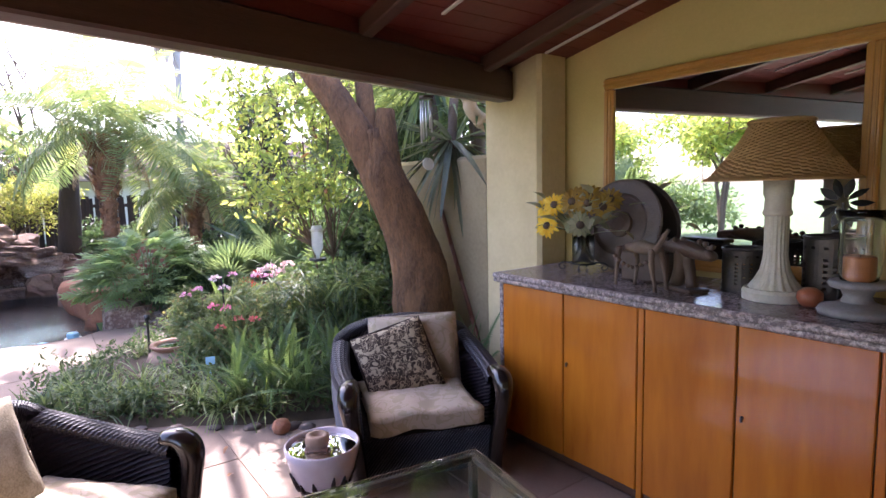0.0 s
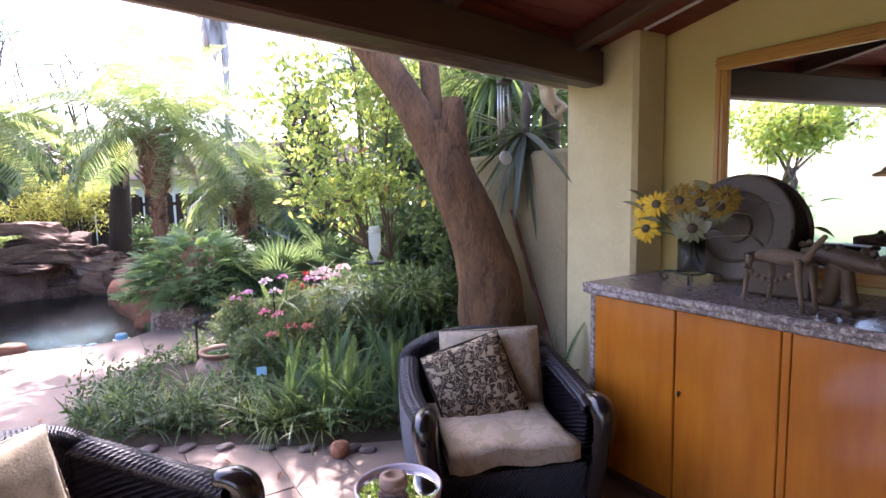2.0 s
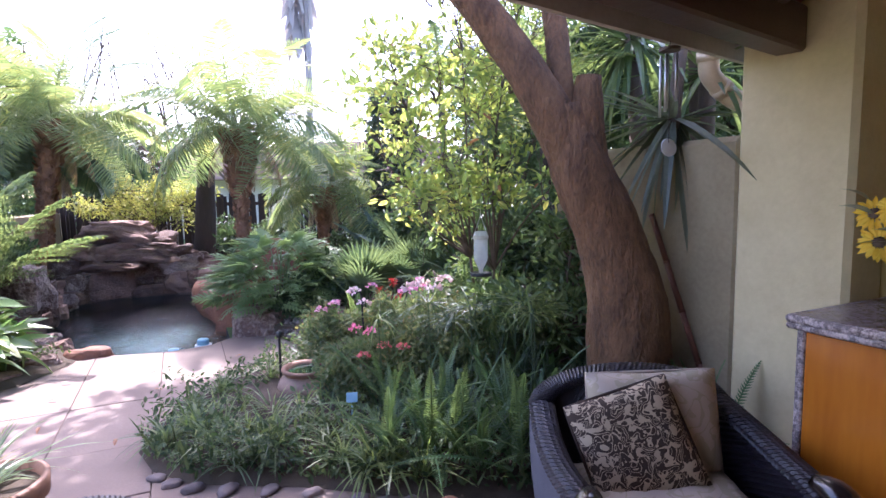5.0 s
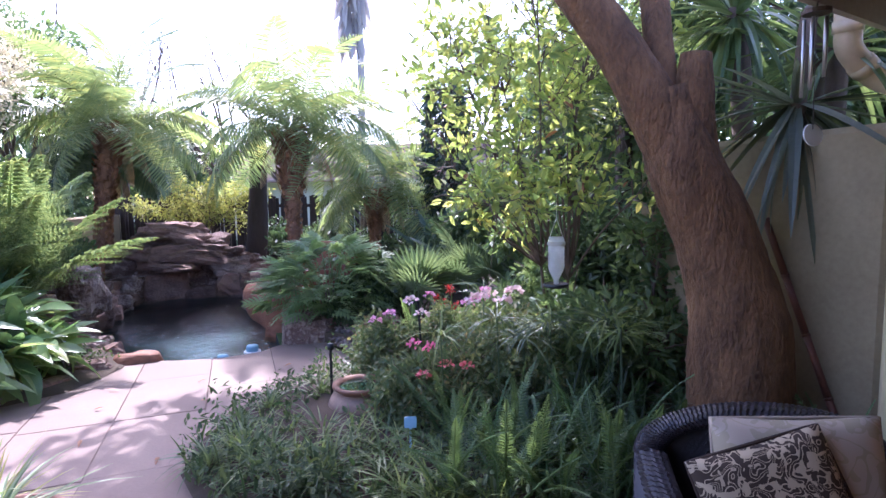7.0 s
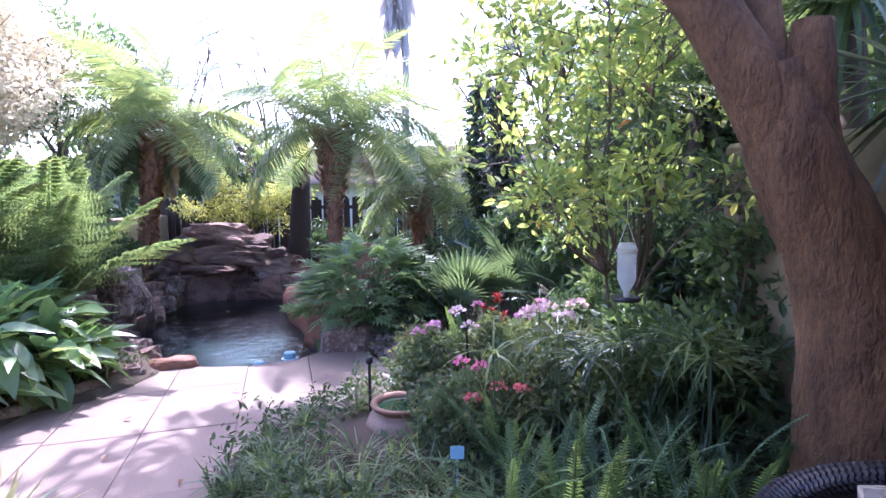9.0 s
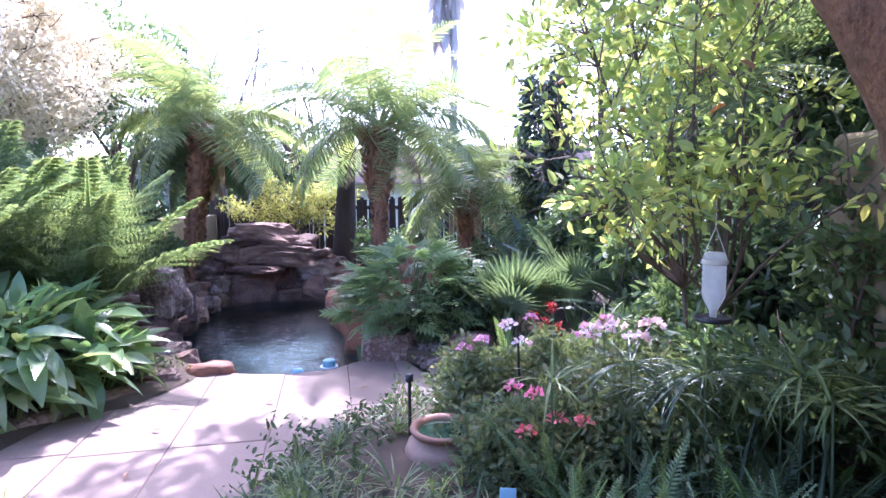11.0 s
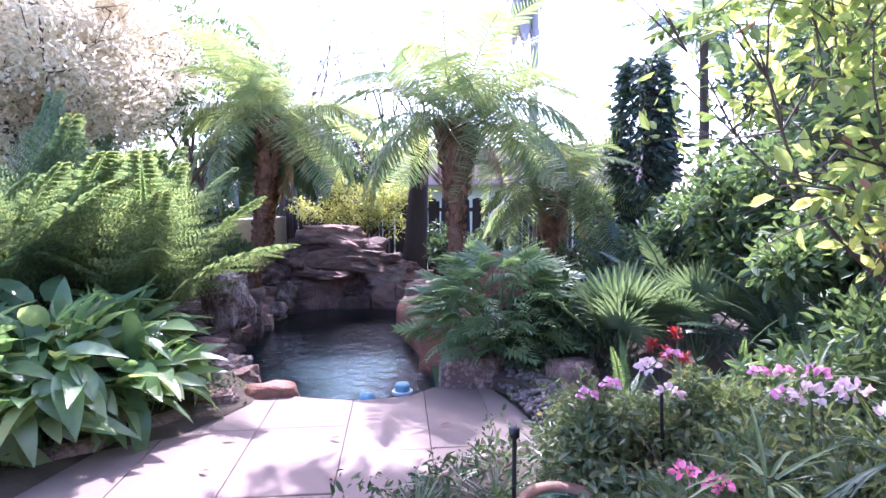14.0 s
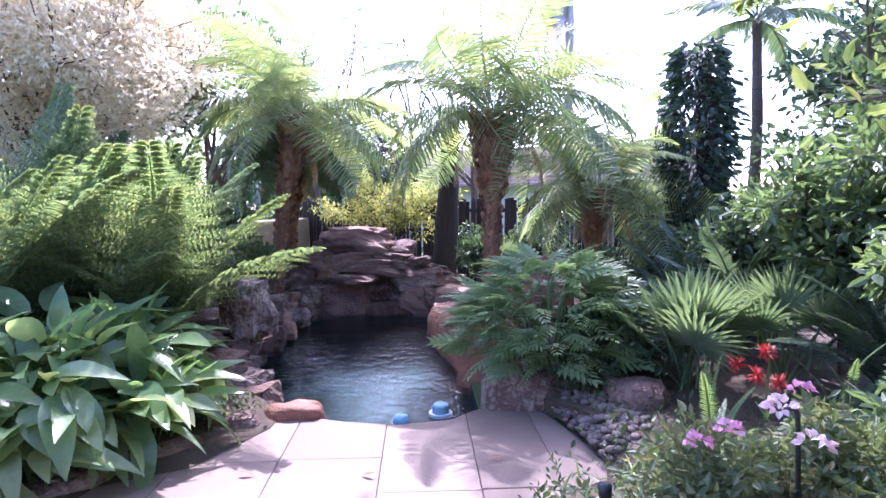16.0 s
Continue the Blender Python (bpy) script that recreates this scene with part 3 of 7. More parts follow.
BED = [(-0.62, 3.98), (-1.2, 3.85), (-1.9, 3.83), (-2.5, 3.74), (-2.8, 3.82), (-3.05, 4.0), (-3.22, 4.3), (-3.33, 4.75), (-3.25, 5.25), (-3.1, 5.75),
       (-2.97, 5.92), (-3.06, 6.15), (-3.25, 6.37), (-3.55, 6.6), (-4.0, 6.8), (-4.55, 7.4), (-5.2, 8.3), (-5.5, 9.5), (-5.5, 11.5), (-2, 11.8), (-0.9, 8), (-0.35, 5.45), (0.1, 4.75), (-0.1, 4.25)]
mound("ground_bed_right", BED, 0.10, (-2.1, 5.9), "dark soil of the planted island bed", 1)
BED_L = [(-4.85, 3.8), (-5.1, 4.4), (-4.9, 4.8), (-5.0, 5.4), (-5.15, 5.62), (-5.95, 5.74), (-6.6, 6.08), (-7.35, 7.1), (-8.0, 8.4), (-8.6, 9.7), (-10.5, 9.5), (-11, 5), (-9, 3.0), (-5.6, 2.9)]
mound("ground_bed_left", BED_L, 0.09, (-7.6, 5.3), "dark soil of the poolside planting bed", 2)


def house():
    # wall behind the counter, end wall, gable closing walls
    s = Shape().box(-1.06, 0.68, 0, 4.6, 0.92, 3.6, 0.01)
    solid("wall_counter", s, M_PLASTER, "cream painted plaster veranda wall", "wall", VM, kind="structure")
    s = Shape().box(4.6, -8.0, 0, 4.85, 0.92, 3.6, 0.01)
    solid("wall_house", s, M_PLASTER, "cream plaster house wall behind the veranda", "wall", VM, kind="structure")
    # pillar
    s = Shape()
    s.box(-1.06, 0.404, 0, -0.52, 0.678, 2.55, 0.025)
    solid("pillar", s, M_STIPPLE, "cream stippled plaster pillar at the counter end", "pillar", VM, kind="structure")
    # garden wall going on from the pillar
    s = Shape().box(-2.6, 0.45, -0.05, -1.07, 0.66, 1.78, 0.03)
    solid("garden_wall", s, M_GARDENWALL, "weathered cream rendered garden wall", "wall", VM, kind="structure")
    # far column of the veranda front
    s = Shape().box(0.12, -5.3, 0, 0.60, -4.8, 2.104, 0.02)
    solid("column_far", s, M_WHITEPL, "white plastered veranda column", "pillar", VM, kind="structure")
    # floor under the slabs
    s = Shape().add([V(4.6, -7, -0.03), V(4.6, 0.68, -0.03), V(-5.0, 0.68, -0.03), V(-5.0, -7, -0.03)], [(0, 1, 2, 3)])
    solid("floor", s, M_JOINT, "mortar bed under sandstone paving", "floor", kind="structure")


house()


def ceil_z(u):
    return 2.475 + 0.19 * u


def edge_u(n, off=0.36):
    """Where the roof ends beyond the slanting front beam."""
    return -0.74 + 0.198 * (0.35 - n) - off


def roof():
    s = Shape()
    u = -1.12
    while u < 4.6:
        a, b = u, min(u + 0.118, 4.6)
        lo = max(-8.0, 0.35 - (a + 0.74 + 0.36) / 0.198)
        if lo < 0.9:
            s.add([(a, lo, ceil_z(a)), (b, lo, ceil_z(b)), (b, 0.9, ceil_z(b)), (a, 0.9, ceil_z(a)),
                   (a, lo, ceil_z(a) + 0.03), (b, lo, ceil_z(b) + 0.03), (b, 0.9, ceil_z(b) + 0.03), (a, 0.9, ceil_z(a) + 0.03)],
                  [(0, 1, 2, 3)[::-1], (4, 5, 6, 7), (0, 1, 5, 4), (3, 7, 6, 2)[::-1], (1, 2, 6, 5), (0, 4, 7, 3)])
        u += 0.122
    solid("ceiling", s, M_CEIL, "dark oxblood stained timber ceiling boards", "ceiling", VM, kind="structure")
    s = Shape()
    p = [(edge_u(0.95), 0.95), (4.6, 0.95), (4.6, -8.0), (edge_u(-8.0), -8.0)]
    v = [(x, y, ceil_z(x) + 0.04) for x, y in p] + [(x, y, ceil_z(x) + 0.10) for x, y in p]
    s.add(v, [(0, 1, 2, 3), (7, 6, 5, 4), (0, 4, 5, 1), (1, 5, 6, 2), (2, 6, 7, 3), (3, 7, 4, 0)])
    solid("roof", s, M_ROOFTILE, "pale tiled veranda roof slope", "roof", VM, kind="structure")
    sl = math.degrees(math.atan(0.19))
    n0 = 0.10
    while n0 > -8:
        u0 = edge_u(n0, 0.30)
        ln = (4.58 - u0) / math.cos(radians(sl))
        m = VM @ pose(u0, n0, ceil_z(u0) - 0.002, 0, -sl, 0)
        solid("rafter", Shape().box(0, -0.035, -0.09, ln, 0.035, 0, 0.006), M_BEAM, "dark stained sloping roof rafter", "rafter", m, "roof rafters", "structure")
        solid("trim", Shape().box(0.5, 0.33, -0.012, ln, 0.35, 0.0, 0.002), M_STRIP, "thin white strip on the ceiling", "trim", m, "ceiling strips", "structure")
        n0 -= 0.95


roof()
BEAM_A, BEAM_B = Vector((0.45, 4.125, 0)), Vector((-3.25, -0.22, 0))


def beam_and_fascia():
    d = (BEAM_B - BEAM_A)
    ln = d.length
    ang = math.degrees(math.atan2(d.y, d.x))
    m = pose(BEAM_A.x, BEAM_A.y, 0, 0, 0, ang)
    solid("beam", Shape().box(0, -0.13, 2.105, ln, 0.0, 2.30, 0.012), M_BEAM, "heavy dark stained veranda beam", "beam", m, kind="structure")
    up = Shape().add([(0, -0.10, 2.29), (ln, -0.10, 2.29), (ln, -0.03, 2.29), (0, -0.03, 2.29), (0, -0.10, 2.335), (ln, -0.10, 2.55), (ln, -0.03, 2.55), (0, -0.03, 2.335)],
                     [(3, 2, 1, 0), (4, 5, 6, 7), (0, 1, 5, 4), (2, 3, 7, 6), (1, 2, 6, 5), (3, 0, 4, 7)])
    solid("wall_plate", up, M_CEIL, "oxblood board between beam and ceiling", "beam", m, kind="structure")
    f = Shape()
    za, zb = 2.155, 2.36
    f.add([(-0.30, -0.40, za), (ln, -0.40, za + 0.03), (ln, -0.372, za + 0.03), (-0.30, -0.372, za), (-0.30, -0.40, zb), (ln, -0.40, zb + 0.3), (ln, -0.372, zb + 0.3), (-0.30, -0.372, zb)],
          [(3, 2, 1, 0), (4, 5, 6, 7), (0, 1, 5, 4), (2, 3, 7, 6), (1, 2, 6, 5), (3, 0, 4, 7)])
    solid("fascia", f, M_FASCIA, "pale painted eaves board at the roof edge", "fascia", m, kind="structure")


beam_and_fascia()

# ---- counter and cabinets ----


def counter():
    c = thing("countertop", "speckled rose granite countertop with rough bullnose edge", "countertop", VM)
    part("slab", Shape().box(-0.485, -0.012, 0.975, 2.6, 0.68, 1.025, 0.004), M_GRANITE, c)
    e = Shape()
    for k, (r, z) in enumerate(((0.017, 1.009), (0.015, 0.982))):
        pts = [(-0.49, 0.66, z), (-0.49, 0.30, z), (-0.492, -0.018 + 0.004 * k, z), (-0.40, -0.024 + 0.004 * k, z)] + [(-0.2 + 0.14 * i, -0.024 + 0.004 * k, z) for i in range(20)]
        e.tube(pts, r, 10, rough=0.12, seed=k)
    part("edge", e, M_GRANEDGE, c, "rough chiselled granite edge", True)
    part("end_panel", Shape().box(-0.475, 0.0, 0.0, -0.445, 0.66, 0.970, 0.006), M_GRANEDGE, c, "rough stone end panel under the counter")


counter()


def cabinet(u0, u1, split):
    c = thing("cabinet", "honey varnished wooden cabinet with two flush doors", "cabinet", VM, "cabinets under the counter")
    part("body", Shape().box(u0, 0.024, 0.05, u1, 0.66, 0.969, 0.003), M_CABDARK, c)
    part("stile", Shape().box(u1 - 0.032, 0.0, 0.0, u1, 0.022, 0.969, 0.003), M_CAB, c)
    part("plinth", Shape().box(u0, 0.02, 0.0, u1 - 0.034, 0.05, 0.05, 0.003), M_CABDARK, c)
    for a, b in ((u0 + 0.003, split - 0.004), (split + 0.004, u1 - 0.037)):
        d = part("door", Shape().box(a, 0.0, 0.052, b, 0.021, 0.963, 0.004), M_CAB, c)
        if b > split:
            lock = Shape().lathe([(0.0, -0.004), (0.006, -0.004), (0.007, 0.0), (0.007, 0.004)], 10)
            part("keyhole", lock, M_DARKMETAL, d, "small dark key lock", m=pose(split + 0.03, 0.0, 0.585, 90, 0, 0))
            part("key", Shape().box(-0.004, -0.016, -0.012, 0.004, -0.003, 0.012, 0.002), M_DARKMETAL, d, m=pose(split + 0.03, 0, 0.580))


for a, b, sp in ((-0.443, 0.52, 0.03), (0.52, 1.45, 0.945), (1.45, 2.40, 1.92)):
    cabinet(a, b, sp)


def mirror():
    fr = thing("wall_mirror", "large wall mirror in a moulded pine frame", "mirror", VM)
    u0, u1, z0, z1, w = -0.21, 1.20, 1.06, 2.185, 0.07
    part("glass", Shape().box(u0 + w - 0.01, 0.664, z0 + w - .01, u1 - w + .01, 0.672, z1 - w + .01, 0.001), M_MIRROR, fr, "silvered mirror glass")
    for nm, bx in (("rail", (u0, z1 - w, u1, z1)), ("rail", (u0, z0, u1, z0 + w)), ("stile", (u0, z0 + w, u0 + w, z1 - w)), ("stile", (u1 - w, z0 + w, u1, z1 - w))):
        a, b, c, d = bx
        s = Shape().box(a, 0.645, b, c, 0.678, d, 0.008)
        if nm == "rail":
            s.box(a, 0.637, b + 0.022, c, 0.647, b + 0.034, 0.003).box(a, 0.639, b + 0.045, c, 0.647, b + 0.055, 0.003)
        else:
            s.box(a + 0.022, 0.637, b, a + 0.034, 0.647, d, 0.003).box(a + 0.045, 0.639, b, a + 0.055, 0.647, d, 0.003)
        part(nm, s, M_FRAME, fr)


mirror()

# ---- things on the counter ----
ZC = 1.0265


def on_counter(u, n, rot=0.0):
    return VM @ pose(u, n, ZC, 0, 0, rot)


def table_lamp():
    l = thing("table_lamp", "fluted whitewashed column lamp with woven straw shade", "table lamp", on_counter(0.94, 0.33))
    part("foot", Shape().lathe([(0, 0), (0.125, 0), (0.127, 0.035), (0.118, 0.05), (0, 0.05)], 36), M_LAMPSTONE, l, smooth=False)
    part("column", Shape().lathe([(0.108, 0.05), (0.082, 0.085), (0.060, 0.13), (0.051, 0.175), (0.048, 0.20), (0.048, 0.36), (0.050, 0.37)], 72, flute=0.09, flutes=18), M_LAMPSTONE, l, smooth=True)
    part("capital", Shape().lathe([(0.0, 0.365), (0.054, 0.365), (0.058, 0.38), (0.052, 0.392), (0.050, 0.44), (0.057, 0.455), (0.059, 0.53), (0.03, 0.55), (0, 0.55)], 36), M_LAMPSTONE, l, smooth=True)
    part("stem", Shape().lathe([(0.009, 0.55), (0.009, 0.735), (0.0, 0.74)], 10), M_DARKMETAL, l)
    s = Shape()
    rows, seg = 34, 150
    v, f = [], []
    for i in range(rows + 1):
        t = i / rows
        r = 0.118 + 0.165 * t ** 1.25 + (0.01 if t > 0.97 else 0)
        z = 0.760 - 0.240 * t
        for k in range(seg):
            w = 0.0035 * (1 if (k // 3 + i) % 2 else -1)
            a = TAU * k / seg
            v.append(((r + w) * math.cos(a), (r + w) * math.sin(a), z))
    for i in range(rows):
        for k in range(seg):
            k2 = (k + 1) % seg
            f.append((i * seg + k, (i + 1) * seg + k, (i + 1) * seg + k2, i * seg + k2))
    s.add(v, f)
    sh = part("shade", s, M_SHADE, l, "woven straw cone shade")
    part("rim", Shape().tube([(0.121 * math.cos(TAU * k / 40), 0.121 * math.sin(TAU * k / 40), 0.762) for k in range(41)], 0.009, 8), M_SHADE, sh, smooth=True)
    part("hem", Shape().tube([(0.291 * math.cos(TAU * k / 60), 0.291 * math.sin(TAU * k / 60), 0.520) for k in range(61)], 0.006, 6), M_SHADE, sh, smooth=True)
    part("cable", Shape().tube(curve_pts([(0.12, -0.03, 0.008), (0.19, -0.05, 0.008), (0.26, -0.02, 0.006), (0.4, 0.1, 0.006)], 6), 0.004, 6), M_WHITEPL2, l, "white flex")


table_lamp()


def charger():
    m = on_counter(-0.02, 0.53) @ pose(0, 0, 0.012, 78, 0, 0) @ Matrix.Diagonal((0.86, 0.86, 1, 1))
    c = thing("charger_plate", "large dark turned wooden plate leaning on the wall", "plate", m)
    s = Shape().lathe([(0, 0.0), (0.30, 0.0), (0.315, 0.012), (0.31, 0.022), (0.215, 0.03), (0.205, 0.018), (0.19, 0.012), (0.09, 0.012), (0.085, 0.03), (0.05, 0.04), (0, 0.04)], 64, at=(0, 0.31, 0))
    part("dish", s, M_BRONZE, c, smooth=False)
    part("ring", Shape().tube([(0.308 * math.cos(TAU * k / 60), 0.31 + 0.308 * math.sin(TAU * k / 60), 0.018) for k in range(61)], 0.01, 8), M_BRONZE, c, smooth=True)


charger()


def sunflowers():
    st = thing("vase_stand", "black scrolled wrought iron stand for a vase", "stand", on_counter(-0.16, 0.40))
    ring = [(0.075 * math.cos(TAU * k / 28), 0.075 * math.sin(TAU * k / 28), 0.048) for k in range(29)]
    part("ring", Shape().tube(ring, 0.005, 6), M_IRON, st, smooth=True)
    for k in range(4):
        a = TAU * k / 4 + 0.5
        p = [(r * math.cos(a), r * math.sin(a), z) for r, z in ((0.075, 0.048), (0.12, 0.047), (0.145, 0.03), (0.135, 0.008), (0.115, 0.006), (0.108, 0.02), (0.118, 0.026))]
        part("leg", Shape().tube(curve_pts(p, 5), 0.0045, 6), M_IRON, st, smooth=True)
    part("tray", Shape().lathe([(0, 0.040), (0.072, 0.040), (0.072, 0.046), (0, 0.046)], 28), M_IRON, st)
    base = on_counter(-0.16, 0.40) @ pose(0, 0, 0.0475)
    v = thing("glass_vase", "straight clear glass vase of green stems", "vase", base)
    part("glass", Shape().lathe([(0, 0.0), (0.062, 0.0), (0.066, 0.004), (0.066, 0.17), (0.062, 0.17), (0.062, 0.008), (0, 0.008)], 32), M_GLASS, v, smooth=True)
    rng = np.random.default_rng(5)
    heads = [(-0.24, -0.06, 0.33, 0), (-0.14, -0.10, 0.35, 0), (-0.03, -0.07, 0.37, 1), (0.08, -0.06, 0.36, 1), (0.17, -0.04, 0.34, 1),
             (0.02, 0.03, 0.40, 1), (-0.10, 0.05, 0.39, 1), (0.10, -0.15, 0.24, 2), (-0.20, -0.10, 0.22, 0), (0.13, 0.08, 0.38, 1)]
    for i, (x, y, z, kind) in enumerate(heads):
        fl = thing("sunflower", "yellow silk sunflower in the glass vase" if kind == 0 else "faded brownish silk sunflower in the glass vase", "flower", base, "silk sunflowers in the vase")
        part("stem", Shape().tube(curve_pts([(0.02 * math.cos(i), 0.02 * math.sin(i), 0.012), (x * 0.2, y * 0.2, 0.17), (x, y, z)], 5), 0.003, 5), L_DARK, fl)
        face = Vector((x * 0.9 + 0.40, -0.62, 0.22 if kind < 2 else 0.05)).normalized()
        q = face.to_track_quat("Z", "Y").to_matrix().to_4x4()
        m = Matrix.Translation((x, y, z)) @ q
        s = Shape()
        for ring_, cnt, ln in ((0, 15, 0.062), (1, 13, 0.052)):
            a = TAU * (np.arange(cnt) + 0.5 * ring_) / cnt + rng.normal(size=cnt) * 0.06
            pos = np.stack([0.020 * np.cos(a), 0.020 * np.sin(a), np.full(cnt, 0.004 + 0.006 * ring_)], 1)
            way = np.stack([np.cos(a), np.sin(a), np.full(cnt, 0.25 * ring_ - 0.1) + rng.normal(size=cnt) * 0.15], 1)
            scatter(s, strip(1, 0.34, 3, 0.35, 0.25, "round"), pos, way, ln * (0.85 + 0.3 * rng.random(cnt)), rng, 0.95)
        part("petals", s, (P_SUN, P_SUNDUSK, P_SAGE)[kind], fl, m=m)
        part("disc", Shape().lathe([(0, 0.014), (0.014, 0.013), (0.024, 0.006), (0.022, 0.0), (0, 0)], 18), M_CARVED, fl, "dark brown seed disc", True, m=m)
    lf = thing("foliage_spray", "dusty silk leaves in the glass vase", "foliage", base)
    s = Shape()
    n = 34
    d = rng.normal(size=(n, 3)) * np.array([0.16, 0.09, 0.06]) + np.array([0, -0.03, 0.27])
    scatter(s, strip(1, 0.55, 4, 0.5, 0.2), d, d - np.array([0, 0, 0.2]) + rng.normal(size=(n, 3)) * 0.06, 0.09 + 0.05 * rng.random(n), rng, 0.7)
    for p in d[::2]:
        s.tube(curve_pts([(0.01, 0, 0.012), (p[0] * 0.2, p[1] * 0.2, 0.17), tuple(p)], 4), 0.002, 4)
    part("leaves", s, P_SAGE, lf)


sunflowers()


def driftwood_stool():
    m = on_counter(0.38, 0.14)
    st = thing("carved_animal_figure", "small long-legged driftwood animal with bead garland", "figurine", m)
    body = Shape().tube(curve_pts([(-0.10, 0.06, 0.19), (0, 0.03, 0.20), (0.10, 0.0, 0.20), (0.13, -0.01, 0.215)], 4), [0.02, 0.028, 0.03, 0.03, 0.034, 0.034, 0.03, 0.028, 0.026, 0.024, 0.02, 0.016, 0.012][:13], 10, rough=0.25)
    part("body", body, M_BONE, st, smooth=True)
    for x, y, dx in ((-0.11, 0.0, -0.01), (-0.05, 0.08, -0.01), (0.11, -0.04, 0.02), (0.12, 0.05, 0.015)):
        part("leg", Shape().tube(curve_pts([(x * 0.9, y * 0.6, 0.20), (x, y, 0.12), (x + dx, y, 0.0)], 4), [0.017, 0.016, 0.014, 0.013, 0.014, 0.012, 0.010, 0.009, 0.010], 8, rough=0.2), M_BONE, st, smooth=True)
    part("neck", Shape().tube(curve_pts([(0.12, -0.02, 0.20), (0.165, -0.035, 0.26), (0.20, -0.05, 0.30)], 4), [0.018, 0.015, 0.014, 0.013, 0.013, 0.012, 0.012, 0.011, 0.010], 8, rough=0.2), M_BONE, st, smooth=True)
    for k in range(9):
        t = k / 8
        p = (-0.10 + 0.20 * t, -0.035, 0.155 - 0.05 * math.sin(math.pi * t))
        part("bead", Shape().lathe([(0, -0.011), (0.008, -0.008), (0.012, 0), (0.008, 0.008), (0, 0.011)], 10, at=p), M_BONE, st, smooth=True)
    b = thing("wooden_block", "dark wooden block behind the driftwood figure", "ornament", on_counter(0.30, 0.36, 8))
    part("block", Shape().box(-0.13, -0.05, 0.0, 0.13, 0.05, 0.16, 0.01), M_CARVED, b)
    part("cap", Shape().box(-0.14, -0.055, 0.1605, 0.14, 0.055, 0.185, 0.008), M_CARVED, b)


driftwood_stool()


def carved_figure():
    m = on_counter(0.57, 0.24, -20)
    c = thing("carved_sculpture", "dark carved wooden animal sculpture on a plinth", "sculpture", m)
    part("plinth", Shape().box(-0.11, -0.06, 0, 0.11, 0.06, 0.018, 0.005), M_CARVED, c)
    s = Shape()
    s.tube(curve_pts([(-0.05, 0, 0.018), (-0.02, 0, 0.10), (0.0, 0, 0.19)], 4), [0.035, 0.034, 0.033, 0.034, 0.036, 0.038, 0.04, 0.042, 0.036], 10, rough=0.2)
    part("leg", s, M_CARVED, c, smooth=True)
    s = Shape()
    s.tube(curve_pts([(0.05, 0.01, 0.018), (0.03, 0.01, 0.10), (0.02, 0.0, 0.18)], 4), [0.028, 0.026, 0.025, 0.024, 0.025, 0.026, 0.028, 0.03, 0.03], 10, rough=0.2)
    part("leg", s, M_CARVED, c, smooth=True)
    t = Shape().tube(curve_pts([(-0.17, 0, 0.215), (-0.08, 0, 0.21), (0.05, 0, 0.20), (0.17, -0.01, 0.185), (0.20, -0.01, 0.20)], 4),
                     [0.012, 0.02, 0.028, 0.034, 0.038, 0.04, 0.042, 0.042, 0.04, 0.036, 0.032, 0.028, 0.026, 0.03, 0.032, 0.028, 0.012], 10, rough=0.25)
    part("torso", t, M_CARVED, c, smooth=True)
    rng = np.random.default_rng(8)
    for i in range(12):
        g = Shape().lathe([(0, -0.014), (0.011, -0.009), (0.015, 0), (0.011, 0.009), (0, 0.014)], 8, at=(-0.15 + 0.03 * i, rng.normal() * 0.012, 0.245 - 0.02 * (i / 11) + 0.012 * math.sin(i * 1.7)))
        part("knob", g, M_CARVED, c, smooth=True)


carved_figure()


def tin_lantern(u, n, r, h):
    l = thing("tin_lantern", "dark pierced tin candle lantern", "lantern", on_counter(u, n), "pierced tin lanterns")
    v, f = [], []
    seg, rows = 40, 22
    holes = set()
    for i in range(4, 15, 2):
        for k in range(0, seg, 2):
            if (k % 10) in (0, 2, 4):
                holes.add((i, k))
    for i in range(16, 20):
        for k in range(0, seg, 3):
            holes.add((18, k))
    for i in range(rows + 1):
        for k in range(seg):
            a = TAU * k / seg
            v.append((r * math.cos(a), r * math.sin(a), h * i / rows))
    for i in range(rows):
        for k in range(seg):
            if (i, k) not in holes:
                k2 = (k + 1) % seg
                f.append((i * seg + k, i * seg + k2, (i + 1) * seg + k2, (i + 1) * seg + k))
    part("body", Shape().add(v, f), M_DARKMETAL, l, "dark tin drum pierced with holes")
    part("rim", Shape().tube([(r * math.cos(TAU * k / 32), r * math.sin(TAU * k / 32), h) for k in range(33)], 0.006, 6), M_DARKMETAL, l, smooth=True)
    part("base", Shape().lathe([(0, 0), (r + .004, 0), (r + .004, 0.008), (0, 0.008)], 32), M_DARKMETAL, l)


tin_lantern(0.76, 0.44, 0.095, 0.20)
tin_lantern(1.10, 0.50, 0.11, 0.27)


